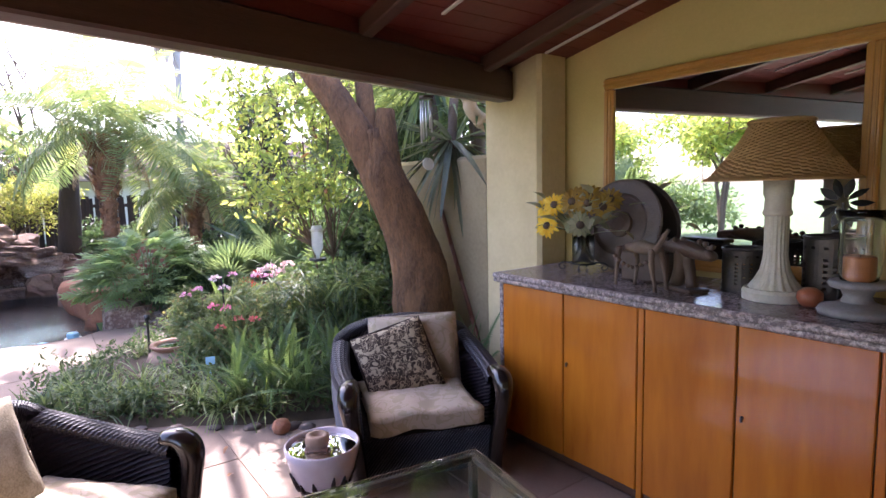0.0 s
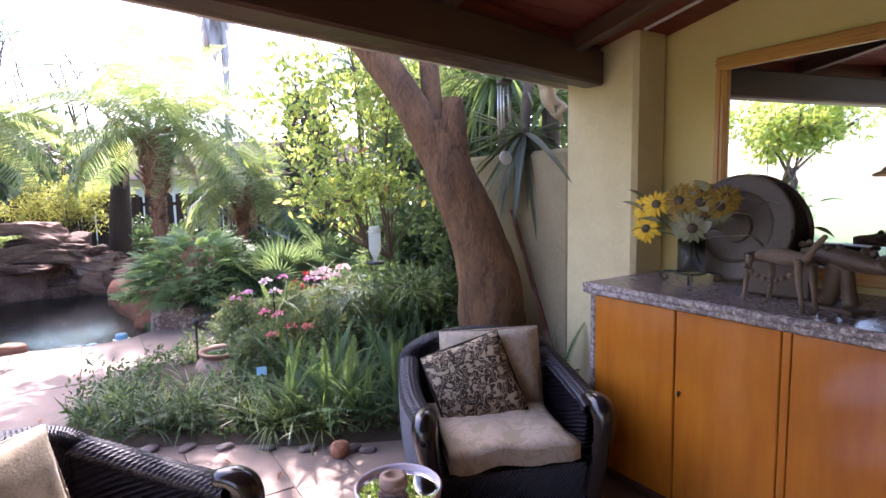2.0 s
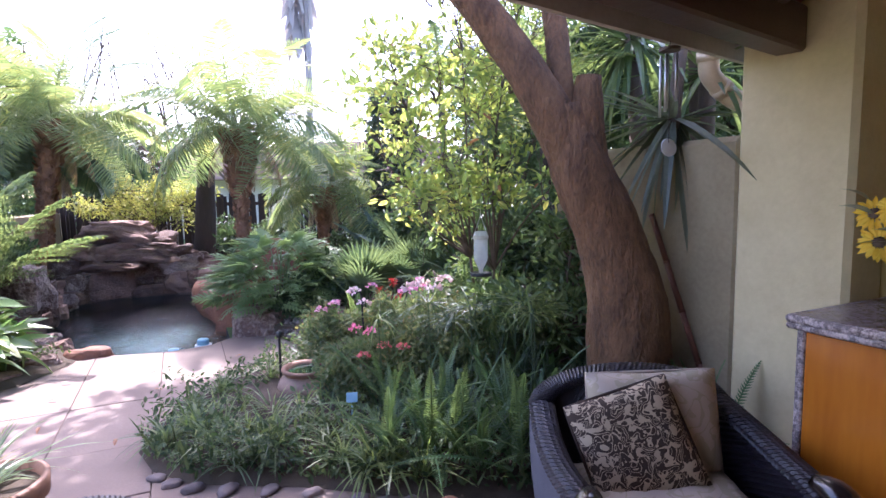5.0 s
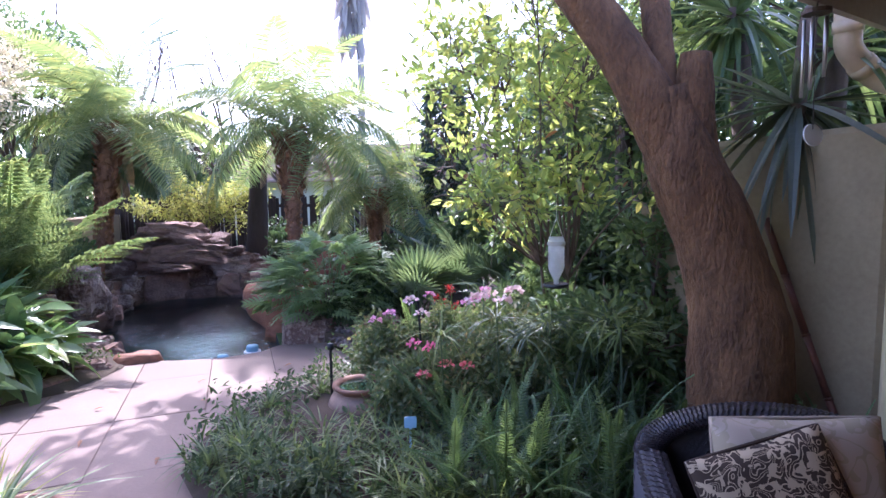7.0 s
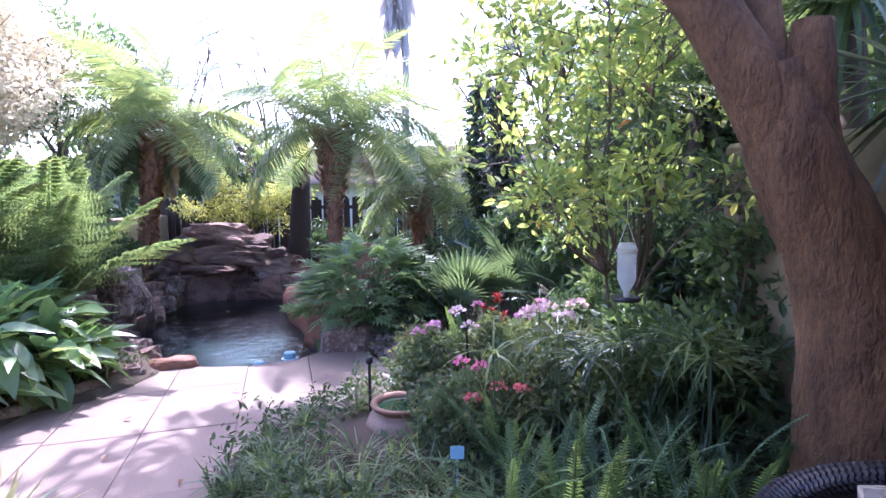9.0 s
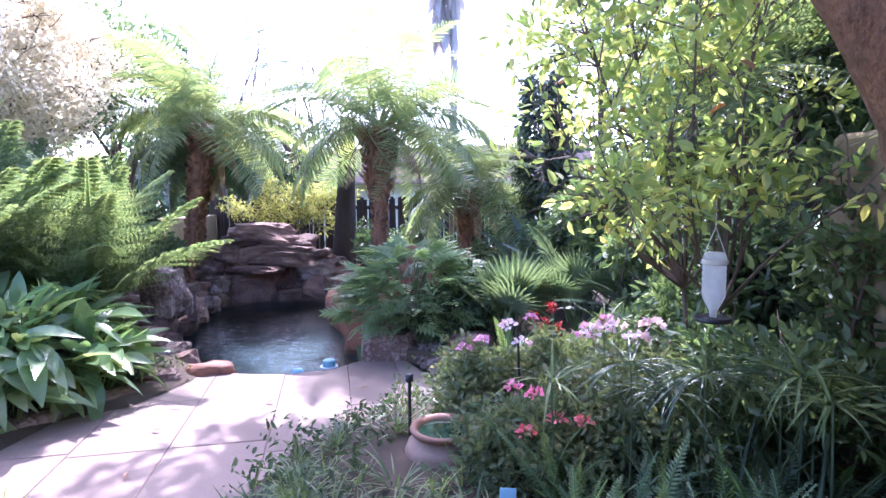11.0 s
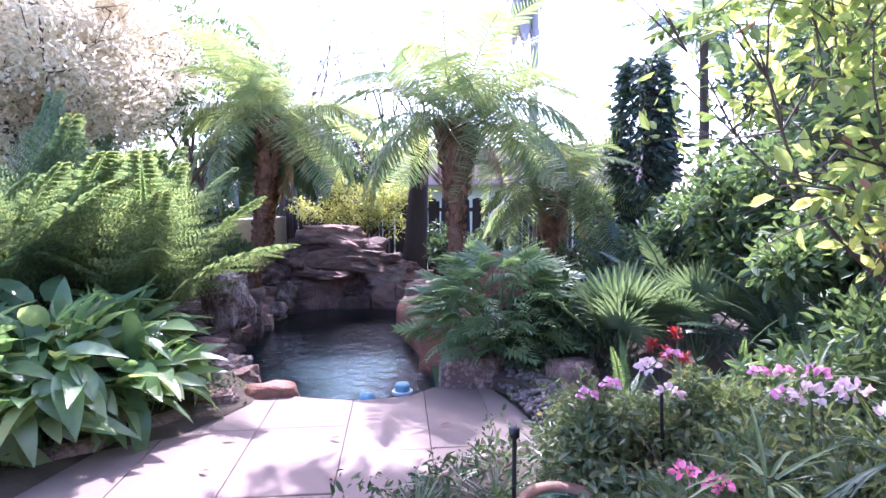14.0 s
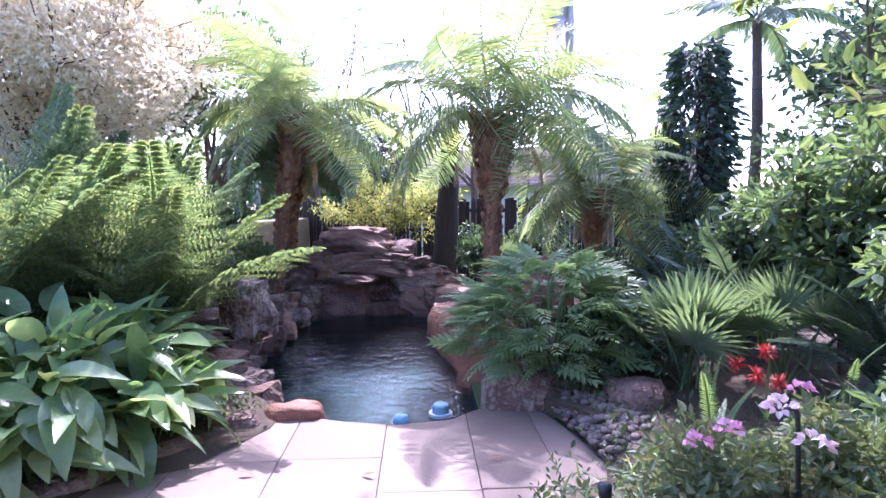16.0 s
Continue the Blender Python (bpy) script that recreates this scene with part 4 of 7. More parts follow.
def hurricane():
    m = on_counter(1.27, 0.24)
    st = thing("candle_pedestal", "turned grey stone candle pedestal", "candle holder", m)
    part("foot", Shape().lathe([(0, 0), (0.125, 0), (0.13, 0.015), (0.12, 0.03), (0.085, 0.038), (0.06, 0.05), (0, 0.05)], 36), M_STONEGREY, st, smooth=True)
    part("stem", Shape().lathe([(0.055, 0.05), (0.045, 0.07), (0.055, 0.095), (0.09, 0.105), (0.10, 0.12), (0.09, 0.132), (0, 0.132)], 36), M_STONEGREY, st, smooth=True)
    g = thing("hurricane_glass", "flared clear glass candle shade", "candle glass", m @ pose(0, 0, 0.134))
    part("glass", Shape().lathe([(0.060, 0.0), (0.068, 0.03), (0.070, 0.16), (0.073, 0.22), (0.088, 0.262), (0.085, 0.262), (0.070, 0.22), (0.067, 0.16), (0.065, 0.03), (0.057, 0.0), (0.060, 0.0)], 36), M_GLASS, g, smooth=True)
    c = thing("candle", "thick orange wax candle inside the glass", "candle", m @ pose(0, 0, 0.134))
    part("wax", Shape().lathe([(0, 0), (0.052, 0), (0.053, 0.085), (0.046, 0.092), (0, 0.086)], 28), M_WAX, c, smooth=False)
    part("wick", Shape().tube([(0, 0, 0.085), (0.003, 0, 0.10)], 0.0015, 5), M_BLACKPL, c)
    f = solid("fruit_ornament", Shape().lathe([(0, 0.0), (0.03, 0.002), (0.048, 0.03), (0.045, 0.06), (0.02, 0.078), (0, 0.074)], 20), M_APPLE, "rust red ball ornament on the counter", "ornament", on_counter(1.10, 0.27), smooth=True)
    fl = thing("metal_flower", "black metal flower on a tall stem", "ornament", on_counter(1.17, 0.36))
    part("stem", Shape().tube([(0, 0, 0.004), (0, 0, 0.42)], 0.006, 6), M_IRON, fl)
    part("foot", Shape().lathe([(0, 0), (0.05, 0), (0.05, 0.006), (0, 0.006)], 20), M_IRON, fl)
    s = Shape()
    n = 10
    a = TAU * np.arange(n) / n
    scatter(s, strip(1, 0.42, 4, 0.1, 0.1, "round"), np.stack([0.02 * np.cos(a), np.full(n, -0.008), 0.42 + 0.02 * np.sin(a)], 1), np.stack([np.cos(a), np.zeros(n), np.sin(a)], 1), 0.085, np.random.default_rng(2), 0.0)
    part("petals", s, M_IRON, fl)
    t = solid("blue_box", Shape().box(-0.05, -0.04, 0, 0.05, 0.04, 0.12, 0.005), M_PLASTICBLUE, "small blue box at the counter end", "box", on_counter(1.52, 0.38))


hurricane()

# ---- armchairs, table, bowl ----


def shell(pts_top, depth, rows, cols, amp=0.006):
    """A woven sheet: from a rim line straight down by depth(t); the weave stands proud."""
    v, f = [], []
    for j in range(cols + 1):
        t = j / cols
        for i in range(rows + 1):
            s_ = i / rows
            p, nrm = pts_top(t, s_)
            w = amp * (1 if (i + j) % 2 else -1)
            v.append(p + nrm * w)
    for j in range(cols):
        for i in range(rows):
            a = j * (rows + 1) + i
            f.append((a, a + 1, a + rows + 2, a + rows + 1))
    return Shape().add(v, f)


def rim_at(t):
    """Plan of the chair's arm and back line, t from one arm front to the other: x across, y to the back, z height."""
    a = -1.0 + 2.0 * t
    sx = 1 if a > 0 else -1
    aa = abs(a)
    if aa > 0.52:
        k = (aa - 0.52) / 0.48
        x, y = 0.385 + 0.03 * math.sin(k * math.pi), 0.30 - 0.66 * k
    else:
        th = aa / 0.52 * math.pi / 2
        x, y = 0.385 * math.sin(th) ** 0.9, 0.30 + 0.10 * math.cos(th)
    z = 0.575 + 0.20 * (0.5 + 0.5 * math.cos(min(1, aa / 0.86) * math.pi)) ** 0.8 - 0.012 * max(0, aa - .9) * 10
    return Vector((sx * x, y, z))


def armchair(m, label):
    ch = thing("armchair", label, "armchair", m, "wicker armchairs on the veranda")
    n = 110
    rim = [rim_at(k / n) for k in range(n + 1)]
    mid = Vector((0, -0.05, 0.4))

    def outer(t, s_):
        p = rim_at(t)
        q = rim_at(min(1, t + 0.01)) - rim_at(max(0, t - 0.01))
        nr = Vector((q.y, -q.x, 0)).normalized()
        if nr.dot(p - mid) < 0:
            nr = -nr
        zz = p.z - 0.02 + (0.055 - p.z) * s_
        return Vector((p.x, p.y, zz)) + nr * (0.045 - 0.05 * s_ + 0.018 * math.sin(s_ * 3.1)), nr

    def inner(t, s_):
        p = rim_at(t)
        q = rim_at(min(1, t + 0.01)) - rim_at(max(0, t - 0.01))
        nr = Vector((q.y, -q.x, 0)).normalized()
        if nr.dot(p - mid) < 0:
            nr = -nr
        zz = p.z - 0.02 + (0.28 - p.z) * s_
        return Vector((p.x, p.y, zz)) - nr * (0.035 + 0.02 * s_), -nr
    part("outer_weave", shell(outer, None, 40, 130, 0.007), M_WICKER, ch, "dark woven cane side and back")
    part("inner_weave", shell(inner, None, 26, 120, 0.007), M_WICKER, ch, "dark woven cane inside")
    # rolled rim with wrapped strands
    s = Shape()
    v, f = [], []
    N, K = 230, 28
    for i in range(N + 1):
        t = i / N
        p = rim_at(t)
        q = (rim_at(min(1, t + 0.004)) - rim_at(max(0, t - 0.004))).normalized()
        sd = q.cross(Vector((0, 0, 1))).normalized()
        up = sd.cross(q)
        for k in range(K):
            a = TAU * k / K
            r = 0.050 + 0.0032 * (1 if (i + k // 2) % 2 else -1)
            v.append(p + sd * math.cos(a) * r * 1.05 + up * math.sin(a) * r * 0.75 - Vector((0, 0, 0.012)))
    for i in range(N):
        for k in range(K):
            k2 = (k + 1) % K
            f.append((i * K + k, i * K + k2, (i + 1) * K + k2, (i + 1) * K + k))
    part("rim_roll", s.add(v, f), M_WICKER, ch, "thick wrapped cane rim")
    for sx in (-1, 1):
        pts = curve_pts([(sx * 0.375, -0.30, 0.60), (sx * 0.40, -0.375, 0.585), (sx * 0.405, -0.415, 0.53), (sx * 0.395, -0.415, 0.42), (sx * 0.375, -0.40, 0.25), (sx * 0.36, -0.385, 0.10), (sx * 0.36, -0.38, 0.0)], 5)
        rr = [0.03, 0.036, 0.042, 0.046, 0.05, 0.052, 0.054, 0.055, 0.055, 0.054, 0.053, 0.051, 0.048, 0.046, 0.044] + [0.042] * 30
        part("arm_front", Shape().tube(pts, rr[:len(pts)], 14), M_WOODBLK, ch, "black lacquered scrolled arm front", True)
        part("back_leg", Shape().tube([(sx * 0.30, 0.33, 0.12), (sx * 0.31, 0.35, 0.0)], [0.028, 0.024], 10), M_WOODBLK, ch, smooth=True)

    def front(t, s_):
        return Vector((-0.34 + 0.68 * t, -0.385 + 0.01 * math.cos(s_ * 3), 0.30 - 0.24 * s_)), Vector((0, -1, 0))
    part("front_weave", shell(front, None, 22, 76, 0.004), M_WICKER, ch, "dark woven cane front panel")
    part("seat_base", Shape().box(-0.36, -0.375, 0.265, 0.36, 0.33, 0.30, 0.01), M_WOODBLK, ch)
    for q in ch.children:
        q.data.transform(Matrix.Diagonal((1, 1, 0.93, 1)))
    return ch


def cushion(name, sx, sy, sz, m, material, label, piping=None, dents=0.0, seed=0):
    """A stuffed cushion, soft at the edges; its middle at the origin, lying flat."""
    bm = bmesh.new()
    bmesh.ops.create_cube(bm, size=2.0)
    bmesh.ops.subdivide_edges(bm, edges=bm.edges[:], cuts=13, use_grid_fill=True)
    off = Vector((seed, seed * 2.0, 0))
    for vt in bm.verts:
        x, y, z = vt.co
        e = max(abs(x), abs(y))
        puff = (1 - abs(x) ** 3.2) ** 0.55 * (1 - abs(y) ** 3.2) ** 0.55 if e < 1 else 0
        h = sz * (0.12 + 0.88 * puff) if piping is not None else sz * (0.62 + 0.38 * puff)
        pinch = 1 - 0.05 * (1 - (abs(x) * abs(y))) * e ** 6
        q = Vector((x * sx / 2 * pinch, y * sy / 2 * pinch, z * h / 2))
        q.z += dents * noise.noise(Vector((q.x * 7, q.y * 7, 0)) + off) + dents * 0.5 * noise.noise(Vector((q.x * 19, q.y * 14, 1)) + off)
        vt.co = q
    bm.verts.index_update()
    s = Shape().add([v.co for v in bm.verts], [[v.index for v in f.verts] for f in bm.faces])
    bm.free()
    c = thing(name, label, "cushion", m)
    part("cover", s, material, c, smooth=True)
    if piping is not None:
        pts = []
        for k in range(81):
            a = TAU * k / 80
            ca, sa = math.cos(a), math.sin(a)
            r = 1 / max(abs(ca), abs(sa))
            x, y = ca * r * 0.985, sa * r * 0.985
            pts.append((x * sx / 2, y * sy / 2, 0))
        part("piping", Shape().tube(pts, 0.006, 6), piping, c, smooth=True)
    return c


CH1 = pose(-0.215, 3.47, 0, 0, 0, 16.0)
armchair(CH1, "dark brown wicker armchair with cream cushions by the bed")
cushion("seat_cushion", 0.60, 0.62, 0.13, CH1 @ pose(0, -0.09, 0.343, 0, 0, 0), M_PRINT, "cream cotton seat cushion with faded print", dents=0.022, seed=1)
cushion("back_pillow", 0.55, 0.44, 0.17, CH1 @ pose(0.05, 0.175, 0.553, 76, 0, 0), M_PRINT, "large cream pillow with faded flower print", piping=M_CREAM, dents=0.018, seed=2)
cushion("throw_pillow", 0.43, 0.43, 0.115, CH1 @ pose(-0.080, 0.045, 0.535, 66, 0, -4) @ pose(0, 0, 0, 0, 0, 17), M_DAMASK, "brown and cream scroll patterned throw pillow", piping=M_PIPING, dents=0.006, seed=3)

CH2 = pose(-1.52, 2.16, 0, 0, 0, 80.0)
armchair(CH2, "dark brown wicker armchair beside the potted plant")
cushion("seat_cushion", 0.64, 0.62, 0.13, CH2 @ pose(0, -0.09, 0.347), M_PRINT, "cream cotton seat cushion", dents=0.012, seed=5)
cushion("back_pillow", 0.54, 0.46, 0.135, CH2 @ pose(-0.05, 0.17, 0.545, 70, 0, 0), M_SEAT, "cream pillow leaning on the chair back", piping=M_CREAM, dents=0.012, seed=6)


def glass_table():
    m = pose(0.12, 2.59, 0, 0, 0, -150.7)       # local x and y run along the two edges from the far corner
    t = thing("coffee_table", "low glass topped coffee table with dark metal base", "coffee table", m)
    part("tabletop", Shape().box(0, 0, 0.438, 0.78, 1.25, 0.450, 0.003), M_GLASS, t, "clear glass top with polished edge")
    part("frame", Shape().box(0.02, 0.02, 0.412, 0.76, 0.045, 0.437, 0.003).box(0.02, 1.205, 0.412, 0.76, 1.23, 0.437, 0.003)
         .box(0.02, 0.046, 0.412, 0.045, 1.204, 0.437, 0.003).box(0.735, 0.046, 0.412, 0.76, 1.204, 0.437, 0.003), M_IRON, t)
    for x, y in ((0.033, 0.033), (0.747, 0.033), (0.033, 1.217), (0.747, 1.217)):
        part("leg", Shape().box(x - 0.016, y - 0.016, 0, x + 0.016, y + 0.016, 0.4115, 0.004), M_IRON, t)
    part("shelf", Shape().box(0.03, 0.05, 0.12, 0.75, 1.2, 0.128, 0.002), M_GLASS, t, "lower clear glass shelf")


glass_table()


def water_bowl():
    b = thing("ceramic_planter_bowl", "lilac glazed ceramic pot filled with water", "pot", pose(-0.56, 2.70, 0))
    part("base", Shape().lathe([(0, 0), (0.075, 0), (0.082, 0.02), (0.092, 0.16), (0.115, 0.255)], 40), M_POTDARK, b, "black glazed lower half", True)
    v = Shape().lathe([(0.1152, 0.255), (0.138, 0.305), (0.159, 0.38), (0.166, 0.422), (0.160, 0.429), (0.153, 0.422), (0.145, 0.37), (0.12, 0.31), (0, 0.30)], 40)
    part("bowl", v, M_POTGLAZE, b, "milky lilac glazed upper half", True)
    for k in range(16):
        d = Shape()
        a = TAU * k / 16 + 0.2 * math.sin(k * 5)
        h = 0.03 + 0.05 * abs(math.sin(k * 2.3))
        pts = [((0.114 + 0.46 * s_ * h) * math.cos(a), (0.114 + 0.46 * s_ * h) * math.sin(a), 0.248 + h * s_) for s_ in (0, 0.5, 1.0)]
        d.tube(pts, [0.014, 0.011, 0.003], 6)
        part("drip", d, M_POTDARK, b, "black glaze drip", True)
    part("water", Shape().lathe([(0, 0.405), (0.1485, 0.405)], 40), M_STILLWATER, b, "clear water surface")
    s = rock_shape(0.10, 0.09, 0.125, 7, 0.15)
    st = thing("bowl_stone", "brown stone standing in the water pot", "stone", pose(-0.58, 2.70, 0.302))
    part("stone", s, M_ROCK, st, smooth=True)
    part("cap", Shape().lathe([(0, 0), (0.05, 0.0), (0.056, 0.02), (0.05, 0.045), (0.03, 0.05), (0.02, 0.035), (0, 0.03)], 20, at=(0, 0, 0.115)), M_URN, st, smooth=True)


water_bowl()


def wind_chime():
    c = thing("wind_chime", "aluminium tube wind chime with a white disc", "wind chime", pose(-0.13, 4.02, 0))
    part("cord", Shape().tube([(0, 0, 2.165), (0, 0, 2.12)], 0.003, 5).tube([(0, 0, 2.12), (0.005, 0, 1.72)], 0.0015, 5), M_DARKMETAL, c)
    part("top_disc", Shape().lathe([(0, 2.12), (0.045, 2.12), (0.045, 2.135), (0, 2.135)], 20), M_CARVED, c, "wooden top disc")
    for k, ln in enumerate((0.20, 0.23, 0.27, 0.25, 0.18)):
        a = TAU * k / 5 + 0.4
        x, y = 0.036 * math.cos(a), 0.036 * math.sin(a)
        part("tube", Shape().tube([(x, y, 2.105), (x, y, 2.105 - ln)], 0.0062, 10), M_ALU, c, "hanging aluminium tube", True)
    part("wind_catcher", Shape().lathe([(0, -0.004), (0.04, -0.003), (0.042, 0), (0.04, 0.003), (0, 0.004)], 20, m=pose(0.005, 0, 1.70, 80, 0, 30)), M_WHITEPL2, c, "white round wind catcher")


wind_chime()


def downpipe():
    p = thing("downpipe", "cream painted elbowed gutter downpipe by the pillar", "downpipe", None)
    pts = curve_pts([(0.16, 4.62, 2.30), (0.165, 4.63, 2.20), (0.19, 4.66, 2.11), (0.32, 4.72, 2.00), (0.45, 4.66, 1.92), (0.50, 4.62, 1.78), (0.505, 4.615, 1.4), (0.505, 4.615, 0.02)], 5)
    part("pipe", Shape().tube(pts, 0.054, 16), M_PIPE, p, smooth=True)
    for k in (3, 12):
        a, b = pts[k], pts[k + 1]
        part("collar", Shape().tube([a, a + (b - a).normalized() * 0.05], 0.060, 16), M_PIPE, p, smooth=True)


downpipe()

# ---- garden: boundary ----


def fence(p0, p1, h, name_label):
    a, b = Vector((*p0, 0)), Vector((*p1, 0))
    ln = (b - a).length
    m = pose(a.x, a.y, 0, 0, 0, math.degrees(math.atan2(b.y - a.y, b.x - a.x)))
    fe = thing("fence", name_label, "fence", m)
    rng = np.random.default_rng(3)
    meshes = [Shape().box(-0.0275, -0.014, 0, 0.0275, 0.014, h + dh, 0.004).mesh("lath") for dh in (0.0, 0.02, -0.02, 0.035)]
    n = int(ln / 0.062)
    for i in range(n):
        link("lath", meshes[i % 4 if i % 7 else 3], M_FENCE, fe, pose(0.03 + i * 0.062, rng.normal() * 0.003, -0.04, rng.normal() * 0.4, rng.normal() * 0.7, 0))
    for z in (0.35, h - 0.25):
        part("rail", Shape().box(0, 0.018, z, ln, 0.05, z + 0.07, 0.004), M_FENCE, fe)
    k = 0.0
    while k < ln:
        part("post", Shape().box(k, 0.052, -0.04, k + 0.10, 0.15, h + 0.06, 0.006), M_FENCE, fe)
        k += 1.9


fence((-10.9, 10.6), (-1.8, 12.4), 1.55, "dark stained upright lath fence behind the pool")
solid("wall_left", Shape().box(0, 0, -0.05, 7.5, 0.2, 1.2, 0.02), M_GARDENWALL, "grey rendered boundary wall", "wall", pose(-11.0, 10.7, 0, 0, 0, -62), kind="structure")


def neighbour():
    h = thing("neighbour_house", "neighbouring house with pale pink tiled roof", "house", pose(-13, 22, 0, 0, 0, 15))
    part("wall", Shape().box(-7, -3, -0.05, 7, 3, 2.1, 0.02), M_WHITEPL, h)
    for k in range(12):
        y0, y1 = -3.6 + 0.3 * k, -3.6 + 0.3 * (k + 1) + 0.04
        z0, z1 = 2.05 + 0.13 * k, 2.05 + 0.13 * (k + 1)
        for sd in (1, -1):
            part("roof_course", Shape().box(-7.5, min(sd * y0, sd * y1), z0 - 0.03, 7.5, max(sd * y0, sd * y1), z0 + 0.10, 0.02), M_ROOFTILE, h)


neighbour()

# ---- rocks ----


def rocks():
    w = thing("rock_waterfall", "stacked red-brown sandstone ledge at the back of the pool", "rock wall", None)
    rng = np.random.default_rng(11)
    protos = [rock_shape(1, 1, 1, k + 1, 0.27, flat=1.0).mesh("rock") for k in range(8)]
    for p in protos:
        p.materials.append(M_ROCK)

    def stone(parent, x, y, z, sx, sy, sz, rot, k):
        link("rock", protos[k % 8], None, parent, pose(x, y, z, rng.normal() * 4, rng.normal() * 4, rot) @ Matrix.Diagonal((sx, sy, sz, 1)))
    # back ledge: uneven slabs over a dark hollow, rising to a peak; middle, foot, width, height, set-forward
    k = 0
    for n, z, wd, h, fw in ((-3.30, -0.25, 0.78, 0.58, 0.0), (-2.55, -0.15, 0.80, 0.62, -0.48), (-2.62, -0.25, 0.60, 0.28, -0.10), (-2.12, -0.25, 0.52, 0.50, 0.02), (-1.72, -0.25, 0.55, 0.45, 0.06),
                            (-3.02, 0.30, 0.50, 0.15, 0.14), (-3.48, 0.28, 0.52, 0.32, -0.08), (-2.72, 0.42, 0.95, 0.22, -0.06), (-2.15, 0.22, 0.60, 0.28, -0.06), (-1.80, 0.16, 0.46, 0.24, -0.10),
                            (-3.22, 0.50, 0.74, 0.22, -0.13), (-2.60, 0.60, 0.55, 0.16, -0.16), (-2.22, 0.46, 0.42, 0.20, -0.18), (-3.30, 0.68, 0.56, 0.22, -0.22), (-2.86, 0.72, 0.56, 0.20, -0.20),
                            (-3.05, 0.88, 0.78, 0.20, -0.24), (-3.34, 0.86, 0.40, 0.16, -0.20), (-3.78, -0.25, 0.52, 0.56, 0.10), (-3.84, 0.26, 0.48, 0.32, 0.0), (-3.74, 0.52, 0.42, 0.26, -0.15),
                            (-1.42, -0.20, 0.50, 0.42, -0.05), (-1.95, 0.36, 0.34, 0.18, -0.25), (-2.40, 0.72, 0.34, 0.14, -0.30), (-3.55, 0.58, 0.34, 0.16, 0.0)):
        p = V(-9.55 + fw, n)
        stone(w, p.x, p.y, z, 0.52 + 0.14 * rng.random(), wd * 1.12, h * 1.12, -51.7 + rng.normal() * 12, k)
        k += 1
    # left bank
    l = thing("rock_bank", "stacked brown rocks along the pool edge", "rock wall", None)
    for row, (z, h) in enumerate(((-0.25, 0.32), (0.03, 0.22), (0.22, 0.22), (0.40, 0.2))):
        u = -6.05 - 0.25 * row
        while u > -9.4:
            wd = 0.35 + 0.35 * rng.random()
            nn = -4.02 - 0.16 * row - 0.12 * rng.random() + (0.22 if u > -6.3 else 0) + 0.25 * math.sin((u + 6) * 1.5)
            p = V(u - wd / 2, nn)
            stone(l, p.x, p.y, z, wd * 1.15, 0.5, h * (1.05 + 0.3 * rng.random()), -51.7 + rng.normal() * 10, k)
            u -= wd
            k += 1
    for x, y, z, sx, sy, sz, r in ((-5.42, 5.80, -0.18, 0.42, 0.30, 0.24, 30), (-5.74, 5.92, -0.18, 0.46, 0.34, 0.28, 20), (-6.08, 6.06, -0.18, 0.46, 0.36, 0.30, 35), (-6.40, 6.24, -0.18, 0.50, 0.38, 0.34, 45),
                                   (-6.66, 6.55, -0.18, 0.50, 0.40, 0.34, 60), (-6.88, 6.92, -0.18, 0.52, 0.40, 0.36, 55), (-7.15, 7.28, -0.18, 0.50, 0.42, 0.36, 50), (-5.95, 5.86, 0.08, 0.46, 0.32, 0.15, 25),
                                   (-6.28, 6.02, 0.10, 0.52, 0.36, 0.16, 40), (-6.60, 6.34, 0.12, 0.54, 0.40, 0.17, 50), (-6.90, 6.72, 0.14, 0.55, 0.42, 0.22, 58), (-7.12, 7.10, 0.15, 0.52, 0.42, 0.26, 50),
                                   (-6.20, 5.82, 0.23, 0.44, 0.34, 0.15, 15), (-6.66, 6.20, 0.26, 0.46, 0.38, 0.16, 70)):
        stone(l, x - 0.20, y - 0.15, z, sx, sy, sz * 1.1, r, k)
        k += 1
    big = thing("boulder", "square pale-topped brown boulder on the pool bank", "boulder", pose(-6.42, 6.22, 0.28, 0, 0, 20))
    part("rock", rock_shape(0.40, 0.38, 0.52, 21, 0.24), M_ROCK, big)
